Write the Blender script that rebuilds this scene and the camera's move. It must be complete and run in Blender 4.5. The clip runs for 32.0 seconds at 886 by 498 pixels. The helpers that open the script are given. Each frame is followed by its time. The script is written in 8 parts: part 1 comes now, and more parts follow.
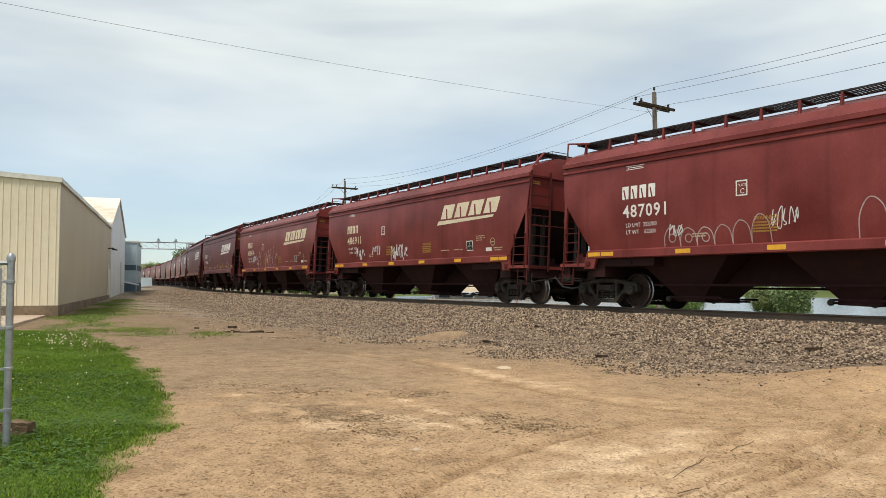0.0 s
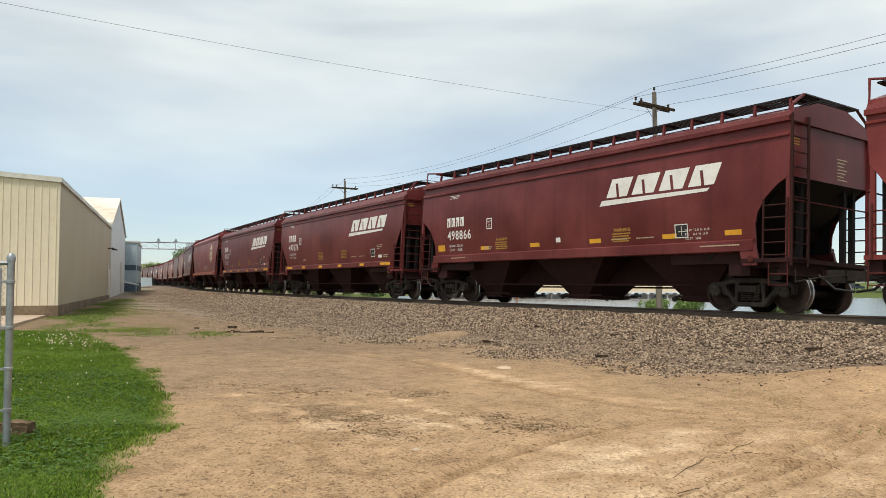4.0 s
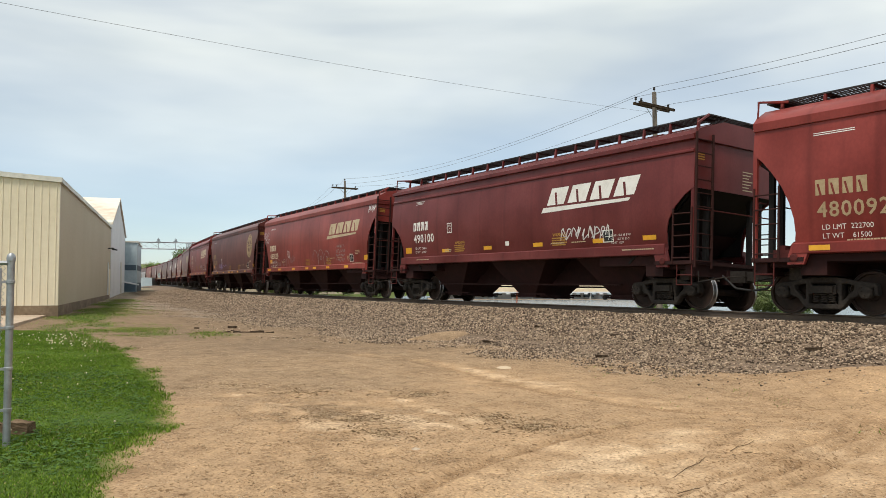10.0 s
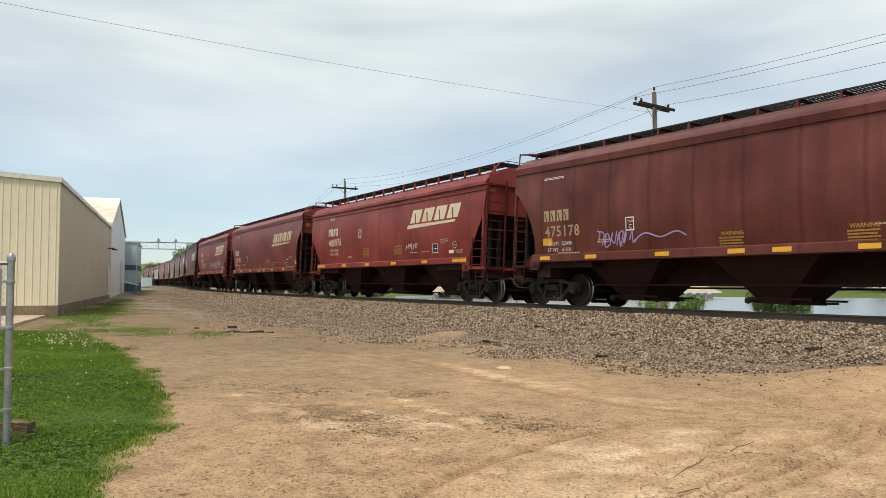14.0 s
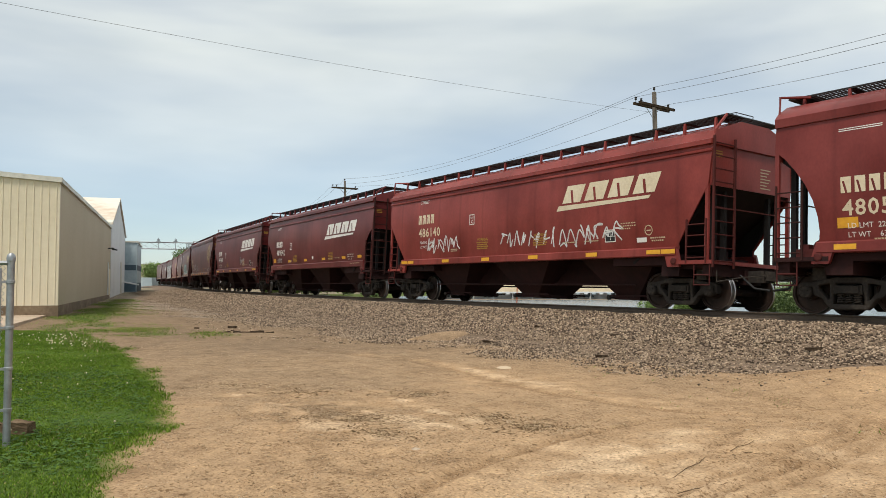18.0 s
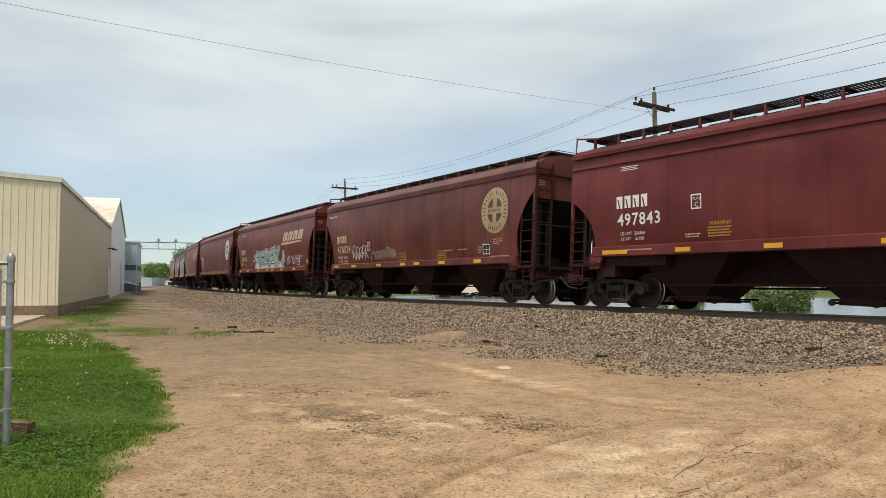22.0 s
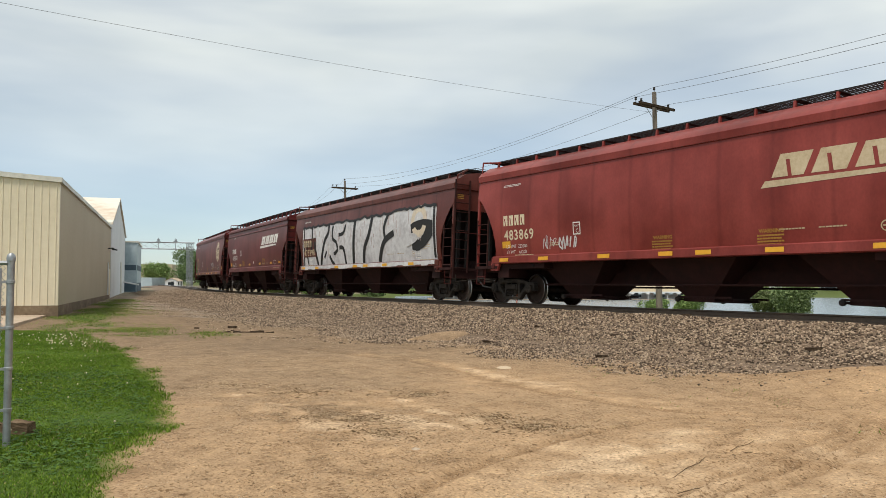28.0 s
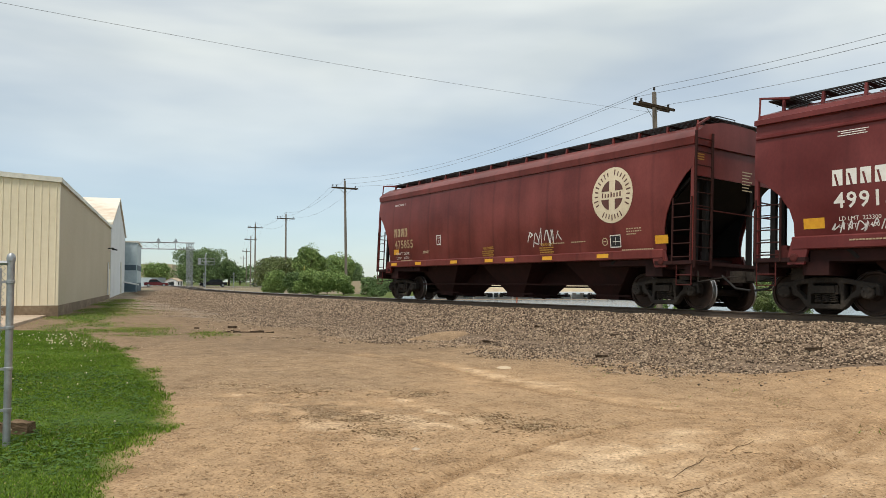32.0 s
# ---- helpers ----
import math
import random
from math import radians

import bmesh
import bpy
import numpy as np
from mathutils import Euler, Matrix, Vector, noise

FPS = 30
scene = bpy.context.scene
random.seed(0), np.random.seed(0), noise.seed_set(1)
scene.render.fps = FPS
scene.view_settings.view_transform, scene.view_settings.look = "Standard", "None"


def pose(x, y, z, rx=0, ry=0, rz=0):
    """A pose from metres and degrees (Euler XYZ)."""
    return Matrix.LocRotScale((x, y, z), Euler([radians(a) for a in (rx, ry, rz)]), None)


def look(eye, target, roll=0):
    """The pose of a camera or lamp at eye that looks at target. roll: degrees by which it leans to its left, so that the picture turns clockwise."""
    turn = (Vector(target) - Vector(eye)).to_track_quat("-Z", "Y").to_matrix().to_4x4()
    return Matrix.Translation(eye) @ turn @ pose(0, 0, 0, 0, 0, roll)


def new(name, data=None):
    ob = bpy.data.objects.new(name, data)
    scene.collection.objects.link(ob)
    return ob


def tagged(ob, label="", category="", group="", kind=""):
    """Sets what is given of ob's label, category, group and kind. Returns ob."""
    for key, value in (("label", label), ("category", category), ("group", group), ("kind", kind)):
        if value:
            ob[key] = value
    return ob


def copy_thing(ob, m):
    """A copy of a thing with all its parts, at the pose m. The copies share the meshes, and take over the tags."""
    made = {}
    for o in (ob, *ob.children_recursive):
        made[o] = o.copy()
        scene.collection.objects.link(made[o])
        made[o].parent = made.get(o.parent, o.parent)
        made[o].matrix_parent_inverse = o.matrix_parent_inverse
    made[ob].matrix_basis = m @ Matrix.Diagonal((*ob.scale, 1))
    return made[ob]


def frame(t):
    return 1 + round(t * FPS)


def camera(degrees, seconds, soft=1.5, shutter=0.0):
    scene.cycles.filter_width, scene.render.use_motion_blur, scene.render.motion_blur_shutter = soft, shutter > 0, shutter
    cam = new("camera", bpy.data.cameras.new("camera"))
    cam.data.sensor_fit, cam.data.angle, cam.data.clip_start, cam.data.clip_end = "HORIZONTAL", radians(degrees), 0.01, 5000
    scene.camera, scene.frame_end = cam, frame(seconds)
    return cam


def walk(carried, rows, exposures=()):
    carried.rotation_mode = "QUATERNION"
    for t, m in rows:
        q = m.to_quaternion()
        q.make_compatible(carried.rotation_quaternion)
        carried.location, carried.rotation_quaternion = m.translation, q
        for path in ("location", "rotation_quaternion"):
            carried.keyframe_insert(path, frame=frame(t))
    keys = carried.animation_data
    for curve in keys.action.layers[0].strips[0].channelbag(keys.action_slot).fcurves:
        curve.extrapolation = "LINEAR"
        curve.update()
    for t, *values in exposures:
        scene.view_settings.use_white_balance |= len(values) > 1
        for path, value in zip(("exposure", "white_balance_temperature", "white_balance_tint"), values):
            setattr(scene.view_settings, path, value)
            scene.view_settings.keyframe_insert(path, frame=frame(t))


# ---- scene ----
# The camera stands on the dirt lot beside the line.
cam = camera(59.9, 32.0, soft=0.8)
EYE = Vector((0.0, 0.0, 1.60))
YAW, PITCH = 57.659, 2.447
walk(cam, [(0.0, pose(EYE.x, EYE.y, EYE.z, 90 + PITCH, 0, YAW)),
           (32.0, pose(EYE.x, EYE.y, EYE.z, 90 + PITCH, 0, YAW))],
     [(0.0, 0.0), (15.5, 0.0), (18.5, -0.1), (32.0, -0.1)])

# ---- light: a bright, thinly clouded day, soft sun behind the camera ----
SUN_EL, SUN_AZ = 64.0, 145.0     # degrees; azimuth clockwise from +y
world = bpy.data.worlds.new("world")
scene.world = world
world.use_nodes = True


def build_world():
    nt = world.node_tree
    nt.nodes.clear()
    out = nt.nodes.new("ShaderNodeOutputWorld")
    bg = nt.nodes.new("ShaderNodeBackground")
    sky = nt.nodes.new("ShaderNodeTexSky")
    sky.sky_type = "NISHITA"
    sky.sun_disc = False
    sky.sun_elevation, sky.sun_rotation = radians(SUN_EL), radians(SUN_AZ)
    sky.air_density, sky.dust_density, sky.ozone_density = 1.0, 0.3, 2.5
    geo = nt.nodes.new("ShaderNodeTexCoord")
    mp = nt.nodes.new("ShaderNodeMapping")
    mp.inputs["Scale"].default_value = (1.1, 1.1, 4.6)
    mp.inputs["Rotation"].default_value = (0.05, -0.09, 0.4)
    nz = nt.nodes.new("ShaderNodeTexNoise")
    nz.inputs["Scale"].default_value, nz.inputs["Detail"].default_value = 1.3, 4.0
    nz.inputs["Roughness"].default_value, nz.inputs["Distortion"].default_value = 0.52, 0.35
    ramp = nt.nodes.new("ShaderNodeValToRGB")
    ramp.color_ramp.elements[0].position, ramp.color_ramp.elements[1].position = 0.30, 0.62
    ramp.color_ramp.elements[0].color = (0.42, 0.42, 0.42, 1)
    ramp.color_ramp.elements[1].color = (0.97, 0.97, 0.97, 1)
    # cloud tone: thin bright veils, a little grey within
    nz2 = nt.nodes.new("ShaderNodeTexNoise")
    nz2.inputs["Scale"].default_value, nz2.inputs["Detail"].default_value = 2.3, 5.0
    tone = nt.nodes.new("ShaderNodeValToRGB")
    tone.color_ramp.elements[0].position, tone.color_ramp.elements[1].position = 0.32, 0.68
    tone.color_ramp.elements[0].color = (7.25, 7.75, 7.5, 1)
    tone.color_ramp.elements[1].color = (9.0, 9.35, 8.9, 1)
    mix = nt.nodes.new("ShaderNodeMixRGB")
    bg.inputs["Strength"].default_value = 0.115
    ln = nt.links.new
    ln(geo.outputs["Generated"], mp.inputs["Vector"])
    ln(mp.outputs["Vector"], nz.inputs["Vector"])
    ln(mp.outputs["Vector"], nz2.inputs["Vector"])
    ln(nz.outputs["Fac"], ramp.inputs["Fac"])
    ln(nz2.outputs["Fac"], tone.inputs["Fac"])
    sep = nt.nodes.new("ShaderNodeSeparateXYZ")
    ln(geo.outputs["Generated"], sep.inputs["Vector"])
    thin = nt.nodes.new("ShaderNodeMapRange")
    thin.inputs["From Min"].default_value, thin.inputs["From Max"].default_value = 0.02, 0.30
    thin.inputs["To Min"].default_value, thin.inputs["To Max"].default_value = 0.45, 1.0
    ln(sep.outputs["Z"], thin.inputs["Value"])
    cover = nt.nodes.new("ShaderNodeMath")
    cover.operation = "MULTIPLY"
    ln(ramp.outputs["Color"], cover.inputs[0])
    ln(thin.outputs["Result"], cover.inputs[1])
    ln(cover.outputs[0], mix.inputs["Fac"])
    ln(sky.outputs["Color"], mix.inputs["Color1"])
    ln(tone.outputs["Color"], mix.inputs["Color2"])
    # bluish haze towards the horizon
    haze = nt.nodes.new("ShaderNodeValToRGB")
    haze.color_ramp.elements[0].position, haze.color_ramp.elements[0].color = 0.0, (0.88, 0.965, 1.05, 1)
    haze.color_ramp.elements[1].position, haze.color_ramp.elements[1].color = 0.26, (1, 1, 1, 1)
    ln(sep.outputs["Z"], haze.inputs["Fac"])
    tint = nt.nodes.new("ShaderNodeMixRGB")
    tint.blend_type = "MULTIPLY"
    tint.inputs["Fac"].default_value = 1.0
    ln(mix.outputs["Color"], tint.inputs["Color1"])
    ln(haze.outputs["Color"], tint.inputs["Color2"])
    ln(tint.outputs["Color"], bg.inputs["Color"])
    ln(bg.outputs["Background"], out.inputs["Surface"])


build_world()
sun_data = bpy.data.lights.new("sun", "SUN")
sun_data.energy, sun_data.angle, sun_data.color = 3.0, radians(11), (1.0, 0.93, 0.83)
sun = new("sun", sun_data)
_el, _az = radians(SUN_EL), radians(SUN_AZ)
_from = Vector((math.sin(_az) * math.cos(_el), math.cos(_az) * math.cos(_el), math.sin(_el)))
sun.matrix_world = look(_from * 60, (0, 0, 0))


# ---- materials ----
def material(name, base, dark=None, light=None, rough=0.7, metal=0.0, grain=8.0, blotch=0.6, bump=0.15,
             bump_scale=None, stretch=(1, 1, 1), amount=0.5, island=0.0, coords="Object", spec=0.5):
    """Noise at two scales mixes three tones; bump from the finer."""
    m = bpy.data.materials.new(name)
    m.use_nodes = True
    nt = m.node_tree
    b = nt.nodes["Principled BSDF"]
    ln = nt.links.new
    dark = dark or tuple(c * 0.7 for c in base)
    light = light or tuple(min(1, c * 1.25) for c in base)
    tc = nt.nodes.new("ShaderNodeTexCoord")
    mp = nt.nodes.new("ShaderNodeMapping")
    mp.inputs["Scale"].default_value = stretch
    ln(tc.outputs[coords], mp.inputs["Vector"])
    n1 = nt.nodes.new("ShaderNodeTexNoise")
    n1.inputs["Scale"].default_value, n1.inputs["Detail"].default_value = blotch, 5.0
    n2 = nt.nodes.new("ShaderNodeTexNoise")
    n2.inputs["Scale"].default_value, n2.inputs["Detail"].default_value = grain, 6.0
    n2.inputs["Roughness"].default_value = 0.65
    ln(mp.outputs["Vector"], n1.inputs["Vector"])
    ln(mp.outputs["Vector"], n2.inputs["Vector"])
    r1 = nt.nodes.new("ShaderNodeValToRGB")
    e = r1.color_ramp.elements
    e[0].position, e[0].color = 0.30, (*dark, 1)
    e[1].position, e[1].color = 0.70, (*light, 1)
    mid = e.new(0.5)
    mid.color = (*base, 1)
    mixf = nt.nodes.new("ShaderNodeMath")
    mixf.operation = "MULTIPLY_ADD"
    mixf.inputs[1].default_value = amount
    ln(n2.outputs["Fac"], mixf.inputs[0])
    sc = nt.nodes.new("ShaderNodeMath")
    sc.operation = "MULTIPLY"
    sc.inputs[1].default_value = 1.0 - amount
    ln(n1.outputs["Fac"], sc.inputs[0])
    ln(sc.outputs[0], mixf.inputs[2])
    fac = mixf.outputs[0]
    if island:
        gi = nt.nodes.new("ShaderNodeNewGeometry")
        isl = nt.nodes.new("ShaderNodeMath")
        isl.operation = "MULTIPLY_ADD"
        isl.inputs[1].default_value, isl.inputs[2].default_value = island, -island / 2
        ln(gi.outputs["Random Per Island"], isl.inputs[0])
        ad = nt.nodes.new("ShaderNodeMath")
        ad.operation = "ADD"
        ln(fac, ad.inputs[0])
        ln(isl.outputs[0], ad.inputs[1])
        fac = ad.outputs[0]
    ln(fac, r1.inputs["Fac"])
    ln(r1.outputs["Color"], b.inputs["Base Color"])
    b.inputs["Roughness"].default_value = rough
    b.inputs["Metallic"].default_value = metal
    b.inputs["Specular IOR Level"].default_value = spec
    if bump:
        bp = nt.nodes.new("ShaderNodeBump")
        bp.inputs["Strength"].default_value = bump
        bp.inputs["Distance"].default_value = 0.02
        src = n2
        if bump_scale:
            src = nt.nodes.new("ShaderNodeTexNoise")
            src.inputs["Scale"].default_value, src.inputs["Detail"].default_value = bump_scale, 4.0
            ln(mp.outputs["Vector"], src.inputs["Vector"])
        ln(src.outputs["Fac"], bp.inputs["Height"])
        ln(bp.outputs["Normal"], b.inputs["Normal"])
    return m


def car_paint(name, base, streak=0.5):
    """Weathered railway paint: vertical streaks, dusty blotches, faint sheet waviness."""
    m = bpy.data.materials.new(name)
    m.use_nodes = True
    nt = m.node_tree
    b = nt.nodes["Principled BSDF"]
    ln = nt.links.new
    tc = nt.nodes.new("ShaderNodeTexCoord")
    info = nt.nodes.new("ShaderNodeObjectInfo")
    shift = nt.nodes.new("ShaderNodeVectorMath")
    shift.operation = "ADD"
    cmb = nt.nodes.new("ShaderNodeMath")
    cmb.operation = "MULTIPLY"
    cmb.inputs[1].default_value = 37.0
    ln(info.outputs["Random"], cmb.inputs[0])
    ln(tc.outputs["Object"], shift.inputs[0])
    ln(cmb.outputs[0], shift.inputs[1])

    def noise_at(scale, stretch, detail=4.0):
        mp = nt.nodes.new("ShaderNodeMapping")
        mp.inputs["Scale"].default_value = stretch
        n = nt.nodes.new("ShaderNodeTexNoise")
        n.inputs["Scale"].default_value, n.inputs["Detail"].default_value = scale, detail
        ln(shift.outputs[0], mp.inputs["Vector"])
        ln(mp.outputs["Vector"], n.inputs["Vector"])
        return n
    n_st = noise_at(2.2, (1.0, 1.0, 0.10))
    n_bl = noise_at(0.55, (1, 1, 1))
    n_fi = noise_at(22, (1, 1, 0.6))

    def ramp(src, p0, c0, p1, c1):
        r = nt.nodes.new("ShaderNodeValToRGB")
        r.color_ramp.elements[0].position, r.color_ramp.elements[0].color = p0, (*c0, 1)
        r.color_ramp.elements[1].position, r.color_ramp.elements[1].color = p1, (*c1, 1)
        ln(src.outputs["Fac"], r.inputs["Fac"])
        return r

    def mixed(kind, a, bb, fac):
        x = nt.nodes.new("ShaderNodeMixRGB")
        x.blend_type = kind
        x.inputs["Fac"].default_value = fac
        ln(a.outputs["Color"], x.inputs["Color1"])
        ln(bb.outputs["Color"], x.inputs["Color2"])
        return x
    fade = tuple(min(1, c * 1.22 + 0.018) for c in base)
    deep = tuple(c * 0.72 for c in base)
    c1 = ramp(n_bl, 0.32, deep, 0.68, fade)
    c2 = ramp(n_st, 0.36, (0.62, 0.60, 0.60), 0.60, (1.06, 1.04, 1.03))
    c3 = ramp(n_fi, 0.3, (0.88, 0.88, 0.88), 0.7, (1.1, 1.1, 1.1))
    # faint dark lines down the welded joints of the side sheets
    sep = nt.nodes.new("ShaderNodeSeparateXYZ")
    ln(tc.outputs["Object"], sep.inputs["Vector"])
    wrap = nt.nodes.new("ShaderNodeMath")
    wrap.operation = "PINGPONG"
    wrap.inputs[1].default_value = 0.69
    ln(sep.outputs["X"], wrap.inputs[0])
    joint = nt.nodes.new("ShaderNodeValToRGB")
    joint.color_ramp.elements[0].position, joint.color_ramp.elements[0].color = 0.015, (0.62, 0.60, 0.60, 1)
    joint.color_ramp.elements[1].position, joint.color_ramp.elements[1].color = 0.085, (1, 1, 1, 1)
    ln(wrap.outputs[0], joint.inputs["Fac"])
    x = mixed("MULTIPLY", mixed("MULTIPLY", mixed("MULTIPLY", c1, c2, streak), c3, 0.7), joint, min(0.8, 1.3 * streak))
    ln(x.outputs["Color"], b.inputs["Base Color"])
    b.inputs["Roughness"].default_value = 0.38
    b.inputs["Specular IOR Level"].default_value = 0.24
    wave = noise_at(0.9, (1.0, 0.2, 0.5), 2.0)
    bp = nt.nodes.new("ShaderNodeBump")
    bp.inputs["Strength"].default_value, bp.inputs["Distance"].default_value = 0.25, 0.03
    ln(wave.outputs["Fac"], bp.inputs["Height"])
    ln(bp.outputs["Normal"], b.inputs["Normal"])
    return m


PAINTS = {
    "maroon": car_paint("maroon_paint", (0.146, 0.0222, 0.0172), 0.4),
    "deep": car_paint("deep_maroon_paint", (0.126, 0.0175, 0.0164), 0.26),
    "red": car_paint("faded_red_paint", (0.226, 0.0325, 0.0250), 0.34),
    "brick": car_paint("dull_red_paint", (0.178, 0.0262, 0.0220), 0.26),
    "brown": car_paint("old_brown_paint", (0.119, 0.0260, 0.0178), 0.55),
}
# shade under the cars is put into this near-black maroon base
M_UNDER = material("shade_dark_hopper_steel", (0.027, 0.0095, 0.009), (0.014, 0.007, 0.007), (0.042, 0.0135, 0.012), rough=0.8, grain=5, blotch=0.8, spec=0.2)
M_TRUCK = material("dusty_cast_steel", (0.036, 0.030, 0.026), (0.018, 0.016, 0.015), (0.080, 0.064, 0.050), rough=0.8, grain=14, blotch=2.5, bump=0.3, spec=0.2)
M_WHEEL = material("brown_wheel_steel", (0.030, 0.019, 0.015), (0.017, 0.012, 0.010), (0.054, 0.031, 0.022), rough=0.7, grain=9, blotch=3.0, spec=0.2)
M_TREAD = material("polished_wheel_tread", (0.30, 0.29, 0.29), rough=0.35, metal=1.0, bump=0.0)
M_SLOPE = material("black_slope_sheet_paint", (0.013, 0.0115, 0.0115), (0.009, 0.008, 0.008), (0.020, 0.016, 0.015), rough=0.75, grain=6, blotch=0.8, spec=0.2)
M_GRATE = material("dark_walkway_grating", (0.035, 0.033, 0.034), rough=0.7, metal=0.3, grain=12)
M_LADDER = material("dark_maroon_ladder_paint", (0.078, 0.020, 0.018), rough=0.7, grain=10, spec=0.12)
M_LADDER_D = material("sooty_ladder_paint", (0.040, 0.016, 0.014), rough=0.75, grain=10, spec=0.12)
M_WHITE = material("white_lettering", (0.74, 0.72, 0.68), (0.60, 0.57, 0.52), (0.80, 0.79, 0.76), rough=0.6, grain=14, blotch=1.5, bump=0)
M_CREAM = material("cream_lettering", (0.66, 0.56, 0.40), (0.52, 0.42, 0.28), (0.74, 0.66, 0.50), rough=0.6, grain=14, blotch=1.2, bump=0)
M_YELLOW = material("yellow_reflector", (0.72, 0.36, 0.02), (0.60, 0.26, 0.02), (0.80, 0.44, 0.03), rough=0.4, grain=10, bump=0)
M_YTEXT = material("yellow_stencil", (0.38, 0.20, 0.03), rough=0.6, bump=0)
M_BLACK = material("black_paint", (0.012, 0.012, 0.013), rough=0.6, bump=0)
M_SPRAY_W = material("white_spray_paint", (0.62, 0.61, 0.60), (0.38, 0.35, 0.34), (0.78, 0.78, 0.78), rough=0.7, grain=6, blotch=1.4, bump=0)
M_SPRAY_F = material("faint_white_spray_paint", (0.42, 0.33, 0.31), (0.28, 0.18, 0.17), (0.52, 0.45, 0.43), rough=0.7, grain=6, blotch=1.4, bump=0)
M_SPRAY_G = material("grey_spray_paint", (0.30, 0.26, 0.25), rough=0.7, grain=6, bump=0)
M_SPRAY_T = material("teal_spray_paint", (0.30, 0.44, 0.42), (0.20, 0.33, 0.32), (0.48, 0.60, 0.57), rough=0.7, grain=5, bump=0)
M_SPRAY_V = material("violet_spray_paint", (0.36, 0.25, 0.46), rough=0.7, grain=6, bump=0)
M_RAIL = material("rusty_rail", (0.080, 0.058, 0.042), (0.048, 0.035, 0.027), (0.13, 0.09, 0.06), rough=0.8, grain=12)
M_RAILTOP = material("worn_rail_head", (0.42, 0.41, 0.40), rough=0.3, metal=1.0, bump=0)
M_TIE = material("weathered_tie", (0.07, 0.055, 0.045), rough=0.9, grain=10, stretch=(1, 1, 1), island=0.4)
M_FOOT = material("dark_stained_footing", (0.19, 0.135, 0.085), (0.10, 0.072, 0.046), (0.29, 0.22, 0.145), rough=0.95, grain=6, blotch=0.9)
M_STONE = material("ballast_stone", (0.235, 0.168, 0.115), (0.085, 0.063, 0.047), (0.46, 0.352, 0.252), rough=0.95, grain=20, blotch=3.0, amount=0.5, island=0.75, bump=0, spec=0.1)
M_PEBBLE = material("pale_pebble", (0.36, 0.25, 0.15), (0.20, 0.13, 0.075), (0.55, 0.43, 0.30), rough=0.95, grain=20, island=0.7, bump=0, spec=0.1)
M_BARK = material("bark_litter", (0.250, 0.165, 0.092), (0.150, 0.096, 0.053), (0.52, 0.38, 0.235), rough=0.95, grain=20, island=0.9, bump=0, spec=0.06)
M_BEIGE = material("beige_metal_panel", (0.735, 0.645, 0.475), (0.67, 0.58, 0.42), (0.77, 0.685, 0.515), rough=0.5, grain=3, blotch=0.3, bump=0.04)
M_TAN = material("tan_painted_masonry", (0.475, 0.400, 0.285), (0.42, 0.35, 0.245), (0.52, 0.445, 0.325), rough=0.8, grain=6, blotch=0.25, bump=0.1)
M_TRIM = material("pale_metal_trim", (0.62, 0.60, 0.53), rough=0.5, grain=4, bump=0)
M_CONC = material("stained_concrete", (0.45, 0.345, 0.25), (0.30, 0.225, 0.16), (0.54, 0.44, 0.335), rough=0.9, grain=8, blotch=0.8)
M_WOOD = material("weathered_pole_wood", (0.18, 0.15, 0.122), (0.10, 0.082, 0.066), (0.27, 0.23, 0.19), rough=0.9, grain=9, stretch=(4, 4, 0.35))
M_GALV = material("galvanised_steel", (0.33, 0.345, 0.36), (0.23, 0.24, 0.25), (0.44, 0.455, 0.47), rough=0.45, metal=0.7, grain=14, blotch=3)
M_WIRE = material("dark_cable", (0.10, 0.10, 0.105), rough=0.6, bump=0)
M_WHITEWALL = material("white_painted_wall", (0.70, 0.71, 0.71), (0.6, 0.6, 0.6), (0.76, 0.77, 0.77), rough=0.7, grain=3, blotch=0.3, bump=0.05)
M_RUSTROOF = material("pale_roof_with_rust", (0.70, 0.66, 0.56), (0.50, 0.26, 0.10), (0.76, 0.74, 0.68), rough=0.6, grain=1.2, blotch=0.16, amount=0.3, stretch=(1, 1, 0.6))
M_BLUEGREY = material("blue_grey_sheet_wall", (0.42, 0.50, 0.53), (0.32, 0.40, 0.44), (0.54, 0.60, 0.62), rough=0.6, grain=3, blotch=0.35)
M_DARKBLUE = material("dark_blue_mural_paint", (0.07, 0.11, 0.14), rough=0.7, grain=2, bump=0)
M_LEAF = material("green_leaf", (0.1800, 0.2760, 0.0720), (0.0960, 0.1620, 0.0408), (0.2880, 0.3900, 0.1140), rough=0.6, grain=0.8, blotch=0.25, amount=0.3, island=0.7, bump=0)
M_LEAF_D = material("dark_leaf", (0.1320, 0.2100, 0.0720), (0.0720, 0.1200, 0.0432), (0.2040, 0.3000, 0.1080), rough=0.6, grain=0.8, blotch=0.25, amount=0.3, island=0.7, bump=0)
M_LEAF_B = material("bronze_leaf", (0.1500, 0.1920, 0.0624), (0.0840, 0.1104, 0.0360), (0.2220, 0.2700, 0.0960), rough=0.6, grain=0.8, blotch=0.25, amount=0.3, island=0.7, bump=0)
M_LEAF_L = material("bank_leaf", (0.1560, 0.2220, 0.0780), (0.0840, 0.1296, 0.0456), (0.2460, 0.3180, 0.1200), rough=0.6, grain=0.8, blotch=0.25, amount=0.3, island=0.7, bump=0)
M_TRUNK = material("tree_bark", (0.10, 0.075, 0.055), rough=0.95, grain=10)
